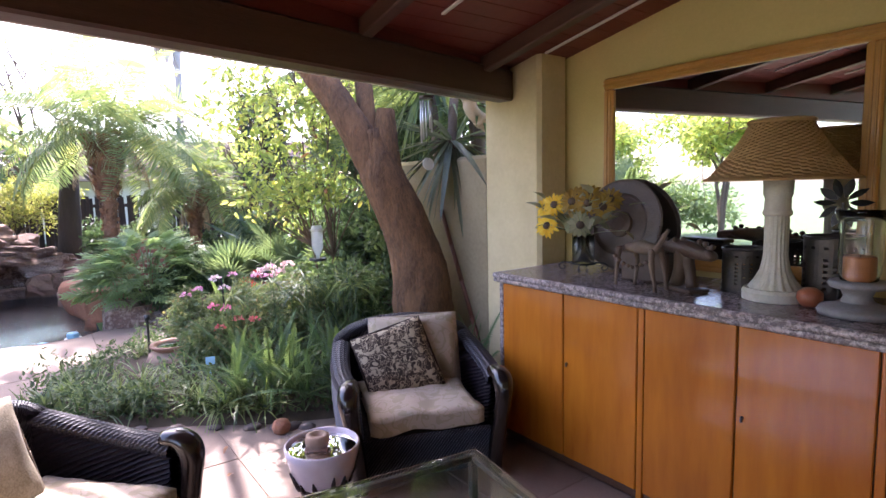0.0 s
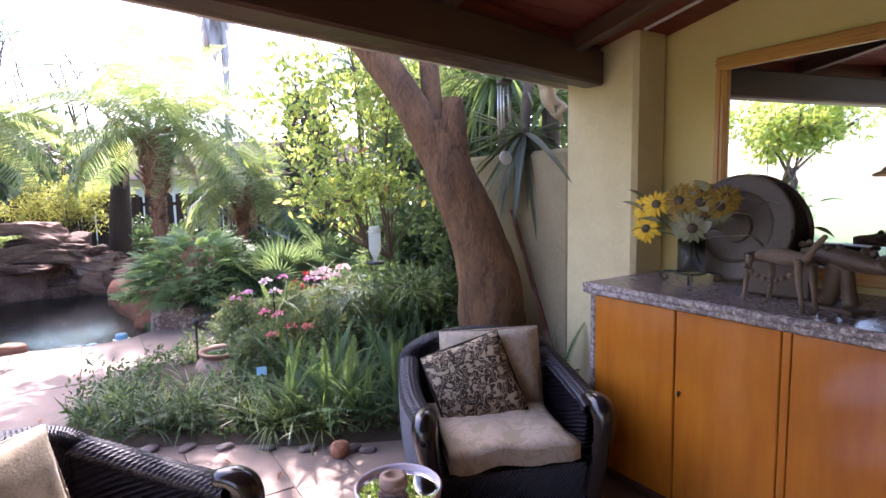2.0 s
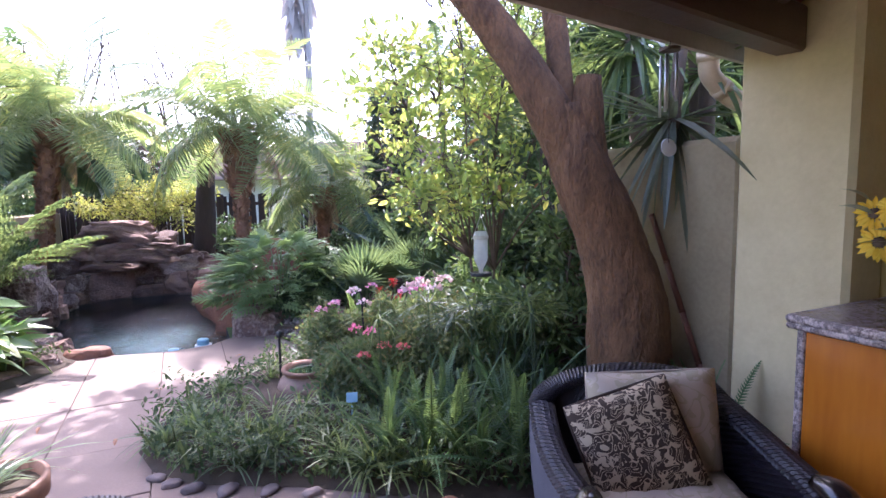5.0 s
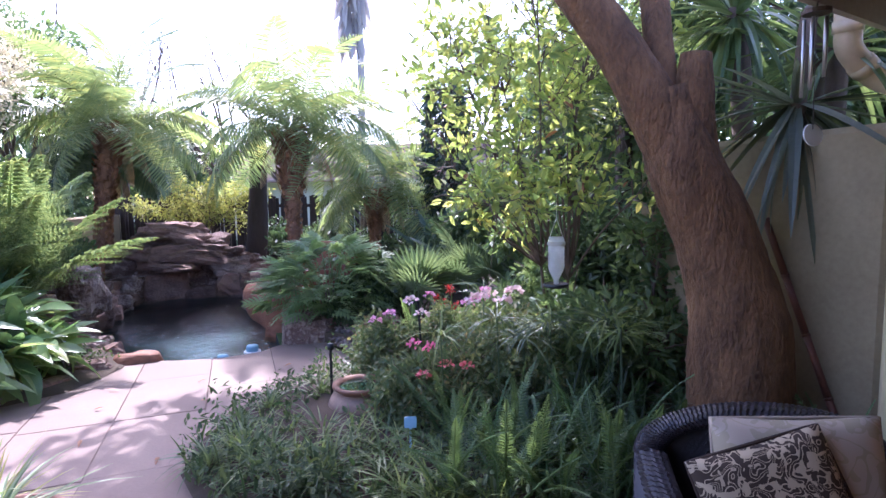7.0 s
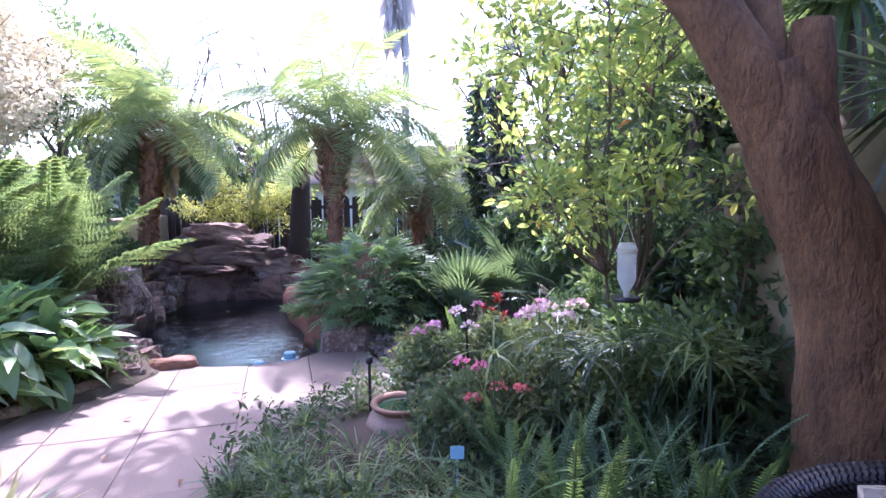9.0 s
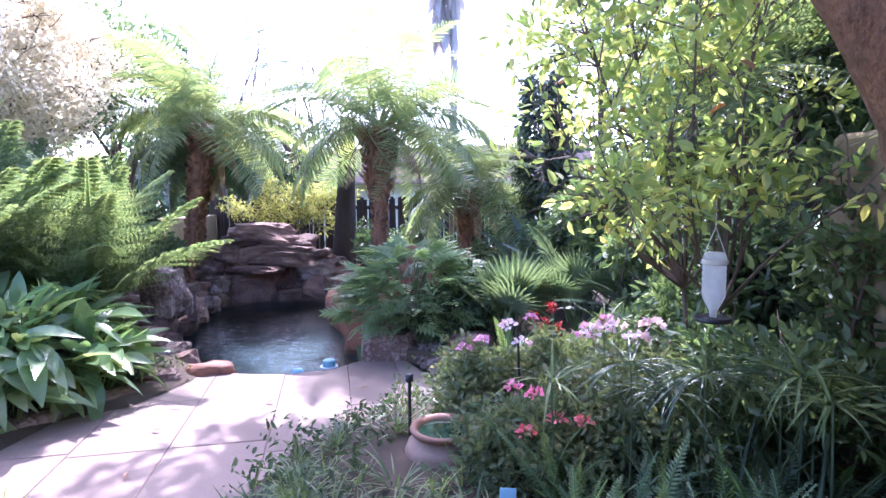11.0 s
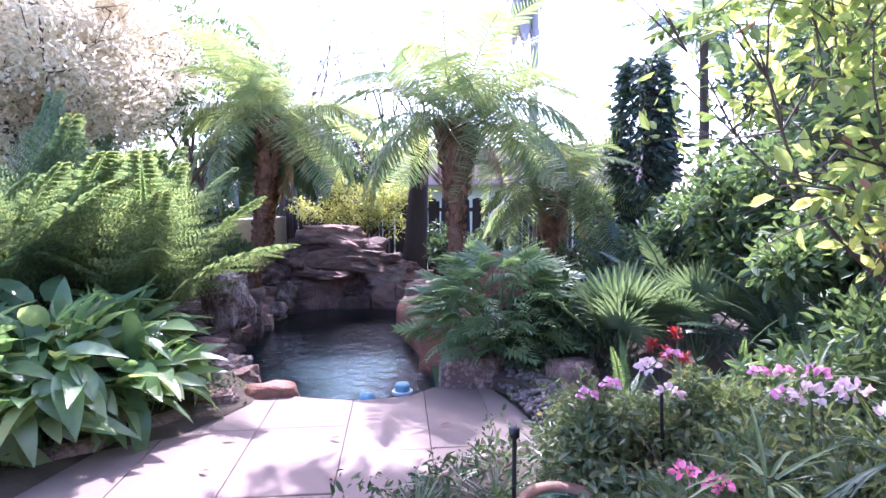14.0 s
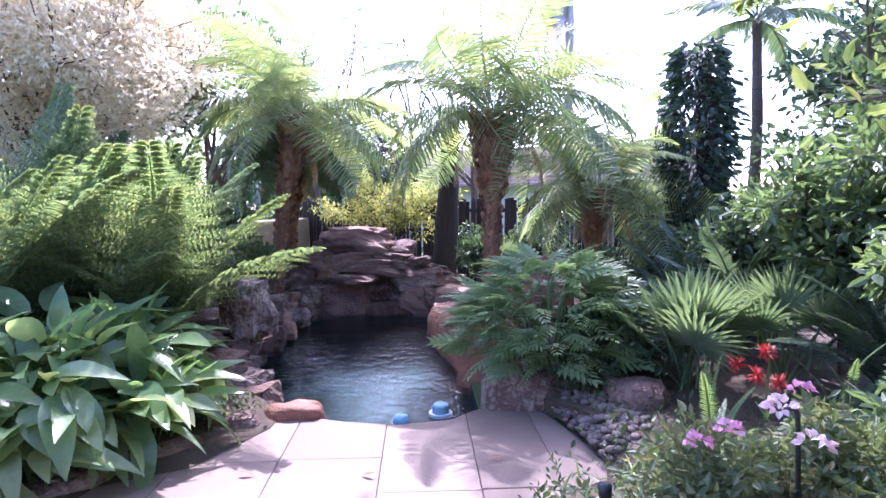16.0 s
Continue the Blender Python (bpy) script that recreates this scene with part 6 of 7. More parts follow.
def shrubs():
    """Leaf masses, back to front: centre, half sizes, clumps, clump size, leaves, leaf size, material, label."""
    rows = [
        ((-8.9, 5.9, 3.2), (1.45, 1.4, 1.6), 170, 0.36, 52000, 0.062, L_SILVER, "small tree with dense silvery pale leaves", "silver_tree", (-9.2, 5.8, 0.05)),
        ((-10.6, 8.6, 3.4), (1.4, 1.4, 1.2), 34, 0.5, 6500, 0.12, L_MID, "grey-green tree behind the palms", "tree", (-10.6, 8.6, 0.0)),
        ((-8.3, 4.7, 1.0), (1.2, 1.5, 0.9), 44, 0.36, 9000, 0.09, L_DARK, "dense dark shrub behind the broad leaves", "shrub", (-8.3, 4.7, 0.05)),
        ((-7.2, 5.6, 0.75), (0.6, 0.7, 0.55), 26, 0.25, 4200, 0.07, L_DARK, "dark shrub with pale glints by the pool", "shrub", (-7.2, 5.6, 0.1)),
        ((-8.65, 10.45, 1.45), (1.9, 0.45, 0.50), 80, 0.20, 6400, 0.055, L_YELLOW, "golden-green climber over the fence", "shrub", (-8.5, 10.5, 0.0)),
        ((-5.9, 10.9, 0.75), (1.5, 0.3, 0.35), 24, 0.24, 3600, 0.07, L_DARK, "low dark planting along the fence", "shrub", (-5.9, 10.9, 0.0)),
        ((-3.9, 10.6, 0.6), (1.0, 0.5, 0.45), 24, 0.24, 3600, 0.07, L_DARK, "dark shrub with mauve flowers before the fence", "shrub", (-3.9, 10.6, 0.0)),
        ((-6.1, 9.75, 0.75), (0.35, 0.3, 0.25), 12, 0.16, 1500, 0.09, L_DARK, "leafy plant among the rocks", "shrub", (-6.1, 9.75, 0.1)),
        ((-1.6, 12.2, 2.9), (1.7, 1.0, 1.3), 44, 0.5, 9500, 0.12, L_DARK, "tall dark evergreen tree beyond the fence", "tree", (-1.6, 12.3, 0.0)),
        ((-2.0, 8.3, 1.35), (0.85, 0.6, 0.50), 40, 0.26, 7600, 0.085, L_MID, "rounded glossy green shrub behind the ferns", "shrub", (-2.0, 8.3, 0.1)),
        ((-1.35, 7.2, 1.15), (0.6, 0.6, 0.45), 30, 0.22, 5200, 0.085, L_MID, "bright green shrub behind the island bed", "shrub", (-1.35, 7.2, 0.1)),
        ((-1.0, 9.0, 2.2), (1.0, 1.2, 1.3), 44, 0.42, 8500, 0.10, L_DARK, "dark shrubbery along the garden wall", "shrub", (-1.0, 9.0, 0.0)),
        ((-0.35, 6.8, 2.4), (0.55, 0.9, 1.0), 36, 0.36, 7000, 0.09, L_DARK, "dark creeper over the garden wall", "shrub", (-0.6, 6.9, 0.0)),
        ((0.9, 6.4, 2.5), (0.8, 0.8, 0.9), 32, 0.36, 6000, 0.09, L_DARK, "dark tree beyond the garden wall", "tree", (0.9, 6.4, 0.0)),
        ((-1.25, 8.0, 1.5), (0.5, 0.7, 0.7), 30, 0.26, 5200, 0.085, L_DARK, "dark green shrub against the garden wall", "shrub", (-1.25, 8.0, 0.1)),
        ((-0.85, 6.0, 1.05), (0.35, 0.45, 0.55), 26, 0.22, 4400, 0.075, L_DARK, "dark leafy shrub at the end of the wall", "shrub", (-0.85, 6.0, 0.1)),
        ((-0.42, 5.55, 1.15), (0.26, 0.24, 0.75), 30, 0.17, 3600, 0.07, L_MID, "slender green shrub against the garden wall", "shrub", (-0.5, 5.45, 0.1)),
        ((-9.4, 7.6, 1.0), (0.9, 0.8, 0.7), 34, 0.3, 6000, 0.085, L_DARK, "dark shrub before the grey wall", "shrub", (-9.4, 7.6, 0.05)),
        ((-8.3, 7.1, 0.75), (0.5, 0.6, 0.5), 24, 0.24, 3600, 0.08, L_MID, "leafy shrub above the rock bank", "shrub", (-8.3, 7.1, 0.05)),
        ((-9.6, 4.2, 1.6), (0.8, 1.4, 1.1), 40, 0.36, 7600, 0.09, L_MID, "tall green shrub at the boundary", "shrub", (-9.6, 4.2, 0.05)),
        ((-3.62, 6.92, 0.22), (0.38, 0.22, 0.14), 16, 0.14, 2600, 0.055, L_DARK, "low dark foliage at the foot of the philodendron", "shrub", (-3.62, 6.92, 0.06)),
        ((-2.6, 9.2, 0.85), (0.7, 0.5, 0.55), 26, 0.25, 4600, 0.08, L_DARK, "dark undergrowth beside the ivy trunk", "shrub", (-2.6, 9.2, 0.05)),
        ((-1.25, 6.2, 0.55), (0.7, 0.7, 0.45), 30, 0.22, 5600, 0.07, L_MID, "leafy undergrowth of the island bed", "shrub", (-1.25, 6.2, 0.1)),
        ((-0.75, 5.3, 0.5), (0.5, 0.5, 0.42), 24, 0.2, 4600, 0.065, L_MID, "leafy undergrowth behind the tree", "shrub", (-0.75, 5.3, 0.1)),
        ((-3.3, 7.6, 0.4), (0.6, 0.6, 0.35), 24, 0.2, 3600, 0.07, L_DARK, "dark undergrowth behind the philodendron", "shrub", (-3.3, 7.6, 0.08)),
        ((-13.5, 3.0, 0.9), (0.9, 4.0, 0.9), 60, 0.5, 9000, 0.12, L_MID, "clipped green garden hedge", "hedge", (-13.5, 3.0, 0.0)),
        ((-11.5, 0.6, 2.9), (1.7, 1.7, 1.0), 40, 0.5, 7000, 0.13, L_CITRUS, "spreading feathery garden tree", "tree", (-11.5, 0.6, 0.0)),
        ((-12.0, 3.6, 2.7), (1.5, 1.5, 0.9), 34, 0.5, 6000, 0.13, L_CITRUS, "spreading light green garden tree", "tree", (-12.0, 3.6, 0.0)),
        ((-15, 14, 2.2), (3.5, 3, 2.2), 50, 0.9, 8000, 0.22, L_DARK, "distant dark tree mass", "tree", (-15, 14, 0.0)),
        ((3.5, 15, 3), (3.5, 3, 2.6), 50, 0.9, 8000, 0.22, L_DARK, "distant dark tree mass", "tree", (3.5, 15, 0.0)),
        ((-18, 8, 2.2), (2.5, 4, 2.0), 44, 0.9, 7000, 0.22, L_MID, "distant green tree mass", "tree", (-18, 8, 0.0)),
    ]
    for i, (c, rad, n, r, count, size, mt, lab, nm, base) in enumerate(rows):
        rng = np.random.default_rng(100 + i)
        cl = clumps_in(rng, c, rad, n, r)
        cl[:, 2] = np.maximum(cl[:, 2], 0.12 + cl[:, 3] * 0.5)
        st = [(0.1 * math.cos(k * 2.1) * rad[0], 0.1 * math.sin(k * 2.1) * rad[1], max(0.15, (c[2] - rad[2]) * 0.8)) for k in range(3)]
        leafy_tree(nm, lab, base, st, cl, count, size, mt, 200 + i, bark=M_DARKBARK if "dark" in lab else M_TWIG, twigs=1, r0=0.03 if "tree" not in nm else 0.035 if "silver" in nm else 0.07)


shrubs()


def fan_leaf(name, r, rng, material, segs=26, arc=250):
    s = Shape()
    for i in range(segs):
        a = radians(-arc / 2 + arc * i / (segs - 1))
        ln = r * (0.82 + 0.18 * math.cos(a * 0.7)) * (0.93 + 0.12 * rng.random())
        tv, tf = strip(1, 0.13, 4, 0.12 + 0.15 * rng.random(), 0.5, "sword")
        scatter(s, (tv, tf), np.array([[0.0, 0, 0]]), np.array([[math.cos(a), math.sin(a), 0.10]]), np.array([ln]), rng, 1.0, wide=np.array([r * 0.9]))
    s.tube([(-0.9 * r, 0, -0.35 * r), (-0.4 * r, 0, -0.08 * r), (0.02, 0, 0)], 0.008, 5)
    me = s.mesh(name)
    me.materials.append(material)
    return me


def fan_palm(base, n, r, h, seed, label, mt=L_FAN):
    t = thing("fan_palm", label, "palm", pose(*base))
    rng = np.random.default_rng(seed)
    meshes = [fan_leaf("fan_leaf", r * q, rng, mt) for q in (1.0, 0.85, 0.95)]
    for i in range(n):
        az = i * 137.5 + rng.normal() * 12
        el = 88 - 42 * i / n
        d = Vector((math.cos(radians(az)) * math.cos(radians(el)), math.sin(radians(az)) * math.cos(radians(el)), math.sin(radians(el))))
        p = d * h
        link("fan_leaf", meshes[i % 3], None, t, Matrix.Translation(p) @ pose(0, 0, 0, 0, 0, az) @ pose(0, 0, 0, 0, -el + 6, 0) @ pose(0, 0, 0, rng.normal() * 22, 0, 0))
        part("stalk", Shape().tube([(0, 0, 0), tuple(p * 0.6), tuple(p - d * r * 0.3)], 0.008, 5), mt, t)
    return t


fan_palm((-2.90, 7.32, 0.10), 13, 0.44, 0.50, 61, "green fan palm with spiky radiating leaves")
fan_palm((-2.35, 7.75, 0.10), 9, 0.38, 0.60, 62, "grey-green fan palm among the ferns")
fan_palm((-6.0, 10.25, 0.2), 8, 0.32, 0.45, 63, "small pale fan palm by the fence")


def rosette(name, label, base, meshes, n, seed, el0, el1, lift=0.03, scale=(0.8, 1.15), category="fern", group="", part_name="frond"):
    t = thing(name, label, category, pose(*base), group)
    rng = np.random.default_rng(seed)
    for i in range(n):
        f = i / max(1, n - 1)
        el = el0 + (el1 - el0) * f + rng.normal() * 6
        k = scale[0] + (scale[1] - scale[0]) * rng.random()
        link(part_name, meshes[int(rng.integers(0, len(meshes)))], None, t,
             pose(rng.normal() * 0.03, rng.normal() * 0.03, lift, 0, 0, i * 137.5 + rng.normal() * 14) @ pose(0, 0, 0, 0, -el, 0) @ Matrix.Diagonal((k, k, k, 1)))
    return t


def ferns():
    rng = np.random.default_rng(71)
    sword = [frond_mesh("frond", ln, 32, 0.048, rng, rise=ri, droop=dr, wide=0.0085, angle=1.25, hang=0.12, stalk=0.10, taper=0.3, material=L_SWORD)
             for ln, ri, dr in ((0.62, 0.25, 0.45), (0.70, 0.2, 0.65), (0.55, 0.3, 0.30))]
    spots = [(-0.85, 4.16), (-1.12, 4.12), (-1.35, 4.28), (-1.0, 4.42), (-0.72, 4.42), (-1.25, 4.60), (-1.58, 4.42), (-0.9, 4.75), (-1.15, 4.95), (-0.6, 4.12),
             (-1.5, 5.0), (-0.65, 4.95), (-1.85, 5.3), (-1.45, 5.5), (-1.0, 5.5), (-2.05, 5.85), (-1.65, 6.2), (-2.15, 6.45), (-1.8, 6.75), (-2.55, 6.35), (-1.2, 6.6), (-2.0, 7.1), (-1.5, 7.5), (0.12, 4.22), (0.0, 4.42), (0.18, 4.5), (-0.45, 4.7), (-0.4, 5.1), (-1.7, 4.55), (-0.78, 4.03), (-1.0, 4.0), (-1.25, 4.0), (-1.5, 4.03), (-0.75, 5.3), (-0.5, 5.6), (-0.3, 4.35)]
    for i, (x, y) in enumerate(spots):
        rosette("sword_fern", "upright green sword fern clump", (x, y, 0.10), sword, 13 if y < 4.5 else 8, 300 + i, 80, 20, scale=(0.55, 1.05), group="sword ferns in the bed")
    cyc = [frond_mesh("frond", ln, 44, 0.17, rng, rise=0.25, droop=0.75, wide=0.020, angle=0.9, hang=0.2, material=L_PALMDARK) for ln in (1.15, 1.0)]
    for i, (x, y, z) in enumerate(((-2.75, 8.65, 0.25), (-3.35, 9.3, 0.2), (-1.75, 7.65, 0.2), (-1.1, 7.1, 0.2), (-2.2, 9.2, 0.3))):
        rosette("cycad", "blue-green cycad with arching fronds", (x, y, z), cyc, 20, 340 + i, 78, 12, category="cycad", group="cycads behind the bed")
    fea = [feather_mesh("frond", ln, 26, rng, width=0.26, droop=dr, rise=0.30, material=L_FERN, leaflet=0.062) for ln, dr in ((1.9, 0.60), (1.65, 0.75), (1.8, 0.5))]
    for i, (x, y, n, ln) in enumerate(((-6.40, 5.45, 24, 1.0), (-6.75, 4.35, 22, 1.05), (-7.5, 5.2, 20, 1.15), (-7.1, 3.3, 16, 1.0))):
        t = rosette("tree_fern", "feathery arching green tree fern", (x, y, 0.05), fea, n, 360 + i, 82, 38, lift=0.32, scale=(0.8 * ln, 1.12 * ln), category="fern", group="tree ferns on the left bank")
        part("stem", Shape().tube([(0, 0, 0), (0.03, 0, 0.2), (0, 0, 0.36)], [0.09, 0.08, 0.07], 10, rough=0.2), M_DARKBARK, t, smooth=True)
    # cypress-like fern spray above the back wall
    t = rosette("tree_fern", "feathery green fern tree above the garden wall", (-0.75, 6.5, 0.05), fea, 16, 380, 55, -15, lift=2.2, category="fern", group="tree ferns on the left bank")
    part("stem", Shape().tube([(0, 0, 0), (0, 0, 2.2)], 0.07, 10, rough=0.2), M_DARKBARK, t, smooth=True)


ferns()


def philodendron():
    rng = np.random.default_rng(81)
    meshes = []
    for q in (1.0, 0.85, 1.1):
        s = Shape()
        n = 7
        pos, way, size = [], [], []
        for i in range(n):
            tt = i / (n - 1)
            for sd in (-1, 1):
                pos.append((0.05 + 0.27 * q * tt, 0, -0.10 * q * tt * tt))
                way.append((0.35 + 0.9 * tt, sd * (1.0 - 0.45 * tt), -0.22))
                size.append(q * (0.17 - 0.075 * abs(tt - 0.15)))
        pos.append((0.30 * q, 0, -0.09 * q)), way.append((1, 0, -0.4)), size.append(0.09 * q)
        scatter(s, strip(1, 0.28, 3, 0.25, 0.1, "leaf"), np.array(pos), np.array(way), np.array(size), rng, 1.0)
        tv, tf = strip(0.34 * q, 0.06 * q, 4, 0.3, 0.05, "leaf", 0.03)
        s.add(tv, tf)
        me = s.mesh("leaf")
        me.materials.append(L_PHILO)
        meshes.append(me)
    t = thing("philodendron", "large philodendron bush of deeply lobed leaves", "shrub", pose(-3.93, 7.26, 0.08))
    for i in range(290):
        d, _ = ball(rng, 1)
        d = d[0]
        d[2] = abs(d[2]) * 1.1 - 0.34
        k = 0.72 + 0.25 * rng.random()
        p = Vector((d[0] * 0.66 * k, d[1] * 0.64 * k, 0.42 + d[2] * 0.68 * k))
        az = math.degrees(math.atan2(d[1], d[0])) + rng.normal() * 22
        link("leaf", meshes[i % 3], None, t, Matrix.Translation(p) @ pose(0, 0, 0, 0, 0, az) @ pose(0, 0, 0, rng.normal() * 18, -32 + 34 * rng.random() - 22 * d[2], 0) @ Matrix.Diagonal((0.78, 0.78, 0.78, 1)))
        if i % 6 == 0:
            part("stalk", Shape().tube(curve_pts([(p.x * 0.15, p.y * 0.15, 0.0), (p.x * 0.6, p.y * 0.6, p.z * 0.75), tuple(p)], 3), 0.007, 4), L_PHILO, t)


philodendron()


def broad_leaves():
    rng = np.random.default_rng(97)
    meshes = []
    for ln, wd, cu in ((0.40, 0.150, 0.65), (0.35, 0.145, 0.4), (0.42, 0.140, 0.95), (0.32, 0.150, 0.25)):
        tv, tf = strip(ln, wd, 7, cu, 0.35, "leaf", 0.0)
        tv[:, 2] += 0.006 * np.sin(tv[:, 0] * 40) * np.abs(tv[:, 1]) / wd
        me = Shape().add(tv, tf).mesh("leaf", True)
        me.materials.append(L_BROAD)
        meshes.append(me)
    for j, (x, y, n, spread) in enumerate(((-5.70, 4.85, 125, 0.42), (-5.52, 4.35, 135, 0.50), (-5.95, 4.6, 105, 0.5), (-5.85, 3.9, 105, 0.5), (-6.2, 5.05, 50, 0.34), (-5.30, 4.75, 74, 0.28), (-5.36, 4.25, 74, 0.32), (-5.45, 3.72, 60, 0.34))):
        t = thing("broad_leaf_plant", "clump of broad glossy drooping green leaves", "plant", pose(x, y, 0.07), "broad-leaved clumps beside the paving")
        for i in range(n):
            a = rng.random() * TAU
            r = spread * math.sqrt(rng.random())
            h = (0.22 if j < 5 else 0.14) + (0.62 if j in (2,) else 0.50 if j < 5 else 0.26) * rng.random() * (1.1 - 0.55 * r / spread)
            p = Vector((r * math.cos(a), r * math.sin(a), h))
            az = math.degrees(a) + rng.normal() * 30
            k = 0.66 + 0.42 * rng.random()
            el = 58 - 66 * r / spread + rng.normal() * 26
            link("leaf", meshes[int(rng.integers(0, 4))], None, t, Matrix.Translation(p) @ pose(0, 0, 0, 0, 0, az) @ pose(0, 0, 0, rng.normal() * 20, -el, 0) @ Matrix.Diagonal((k, k, k, 1)))
            if i % 4 == 0:
                part("stalk", Shape().tube([(p.x * 0.5, p.y * 0.5, 0), (p.x * 0.8, p.y * 0.8, h * 0.6), tuple(p)], 0.005, 4), L_BROAD, t)


broad_leaves()


def strappy(name, label, base, n, ln, wd, seed, mt, el0=85, el1=10, curl=0.9, group="", at=None):
    rng = np.random.default_rng(seed)
    s = Shape()
    f = rng.random(n)
    az = rng.random(n) * TAU
    el = np.radians(el0 + (el1 - el0) * f)
    way = np.stack([np.cos(az) * np.cos(el), np.sin(az) * np.cos(el), np.sin(el)], 1)
    pos = way * np.array([0.03, 0.03, 0.0]) + (np.zeros(3) if at is None else np.array(at))
    for c in (0.5, 1.0, 1.5):
        k = rng.random(n) < 0.34
        if k.any():
            scatter(s, strip(1, wd / ln, 6, curl * c, 0.25, "sword"), pos[k], way[k], ln * (0.7 + 0.5 * rng.random(k.sum())), rng, 0.95)
    t = thing(name, label, "plant", pose(*base), group)
    part("leaves", s, mt, t)
    return t


def yucca():
    t = strappy("yucca", "drooping yucca stem with long grey-green sword leaves", (0.02, 4.78, 0.05), 80, 0.70, 0.062, 401, L_YUCCA, 25, -78, 0.16, at=(0.0, 0.0, 1.86))
    part("trunk", Shape().tube(curve_pts([(0.25, 0.5, 0), (0.22, 0.45, 1.4), (0.16, 0.28, 2.25), (0.06, 0.06, 2.30), (0.02, 0, 2.1), (0, 0, 1.78)], 6), 0.036, 10, rough=0.15), M_TWIG, t, smooth=True)
    t = strappy("yucca", "tall yucca with bright sword leaves", (-0.15, 5.35, 0.05), 80, 0.75, 0.05, 402, L_STRAP, 75, -60, 0.45, at=(0, 0, 2.45))
    part("trunk", Shape().tube([(0.2, 0.1, 0), (0.1, 0.05, 1.2), (0, 0, 2.5)], 0.06, 10, rough=0.15), M_TWIG, t, smooth=True)
    t = strappy("yucca", "yucca head of pale sword leaves behind the wall", (0.25, 5.0, 0.05), 60, 0.65, 0.045, 403, L_STRAP, 75, -50, 0.4, at=(0, 0, 2.15))
    part("trunk", Shape().tube([(0.0, 0.1, 0), (0, 0, 2.2)], 0.05, 10, rough=0.15), M_TWIG, t, smooth=True)


yucca()


def bed_plants():
    for i, (x, y, n, ln) in enumerate(((-2.2, 4.1, 40, 0.30), (-2.55, 4.0, 40, 0.24), (-1.75, 4.02, 36, 0.28), (-2.45, 4.5, 40, 0.26), (-2.9, 4.35, 40, 0.22), (-2.75, 5.0, 44, 0.26),
                                      (-2.65, 5.45, 50, 0.32), (-2.55, 5.9, 46, 0.36), (-1.45, 3.98, 40, 0.28), (-1.62, 4.7, 36, 0.40), (-1.35, 4.95, 40, 0.42), (-1.7, 5.15, 40, 0.44), (-1.15, 5.1, 40, 0.46), (-2.0, 4.35, 36, 0.3), (-3.0, 4.75, 40, 0.18), (-2.0, 5.0, 36, 0.32), (-2.6, 4.2, 34, 0.2), (-2.3, 3.92, 30, 0.22), (-3.05, 4.5, 30, 0.16), (-1.9, 4.15, 30, 0.24), (-2.85, 4.0, 30, 0.16), (-2.9, 5.3, 34, 0.2), (-1.55, 4.2, 30, 0.34), (-3.1, 5.0, 30, 0.15))):
        strappy("strap_leaf_plant", "tuft of arching strappy green leaves", (x, y, 0.09), n, ln, 0.016, 420 + i, L_STRAP, 88, 15, 0.9, "strappy tufts in the bed")
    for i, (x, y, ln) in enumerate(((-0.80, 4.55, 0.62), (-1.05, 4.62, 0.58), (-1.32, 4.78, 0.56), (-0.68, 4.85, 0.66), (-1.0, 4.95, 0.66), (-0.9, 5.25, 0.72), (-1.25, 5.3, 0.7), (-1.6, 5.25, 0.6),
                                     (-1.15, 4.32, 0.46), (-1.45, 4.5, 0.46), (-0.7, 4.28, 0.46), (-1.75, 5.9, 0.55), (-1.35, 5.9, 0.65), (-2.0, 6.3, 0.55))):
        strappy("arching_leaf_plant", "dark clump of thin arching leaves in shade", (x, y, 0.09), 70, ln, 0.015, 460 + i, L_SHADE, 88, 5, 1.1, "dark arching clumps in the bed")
    for i, (x, y) in enumerate(((-3.55, 3.35), (-5.2, 3.3))):
        strappy("grass_tuft", "tuft of bright yellow-green strap leaves", (x, y, 0.0), 46, 0.36, 0.02, 440 + i, L_YELLOW, 86, 20, 0.8, "yellow-green grass tufts")
    rt = np.random.default_rng(77)
    for i in range(46):
        x, y = rt.uniform(-3.0, -1.25), rt.uniform(3.86, 4.75)
        if x < -2.75 and y < 4.05 or ((x + 2.43) / 0.30) ** 2 + ((y - 4.86) / 0.36) ** 2 < 1:
            continue
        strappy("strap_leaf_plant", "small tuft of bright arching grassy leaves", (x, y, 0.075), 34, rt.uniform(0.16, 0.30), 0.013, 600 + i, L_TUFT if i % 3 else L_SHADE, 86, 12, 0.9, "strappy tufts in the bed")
    for i in range(18):
        x, y, h = rt.uniform(-1.75, -0.75), rt.uniform(4.45, 5.25), rt.uniform(0.42, 0.78)
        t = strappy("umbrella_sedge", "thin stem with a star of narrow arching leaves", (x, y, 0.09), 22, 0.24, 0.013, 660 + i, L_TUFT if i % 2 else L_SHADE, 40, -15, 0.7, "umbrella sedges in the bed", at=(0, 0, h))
        part("stem", Shape().tube([(0, 0, 0), (0.01, 0, h * 0.6), (0, 0, h)], 0.004, 5), L_SHADE, t)
    # azaleas
    fl = {"pink": P_PINK, "pale": P_PALE, "red": P_RED, "magenta": P_MAGENTA}
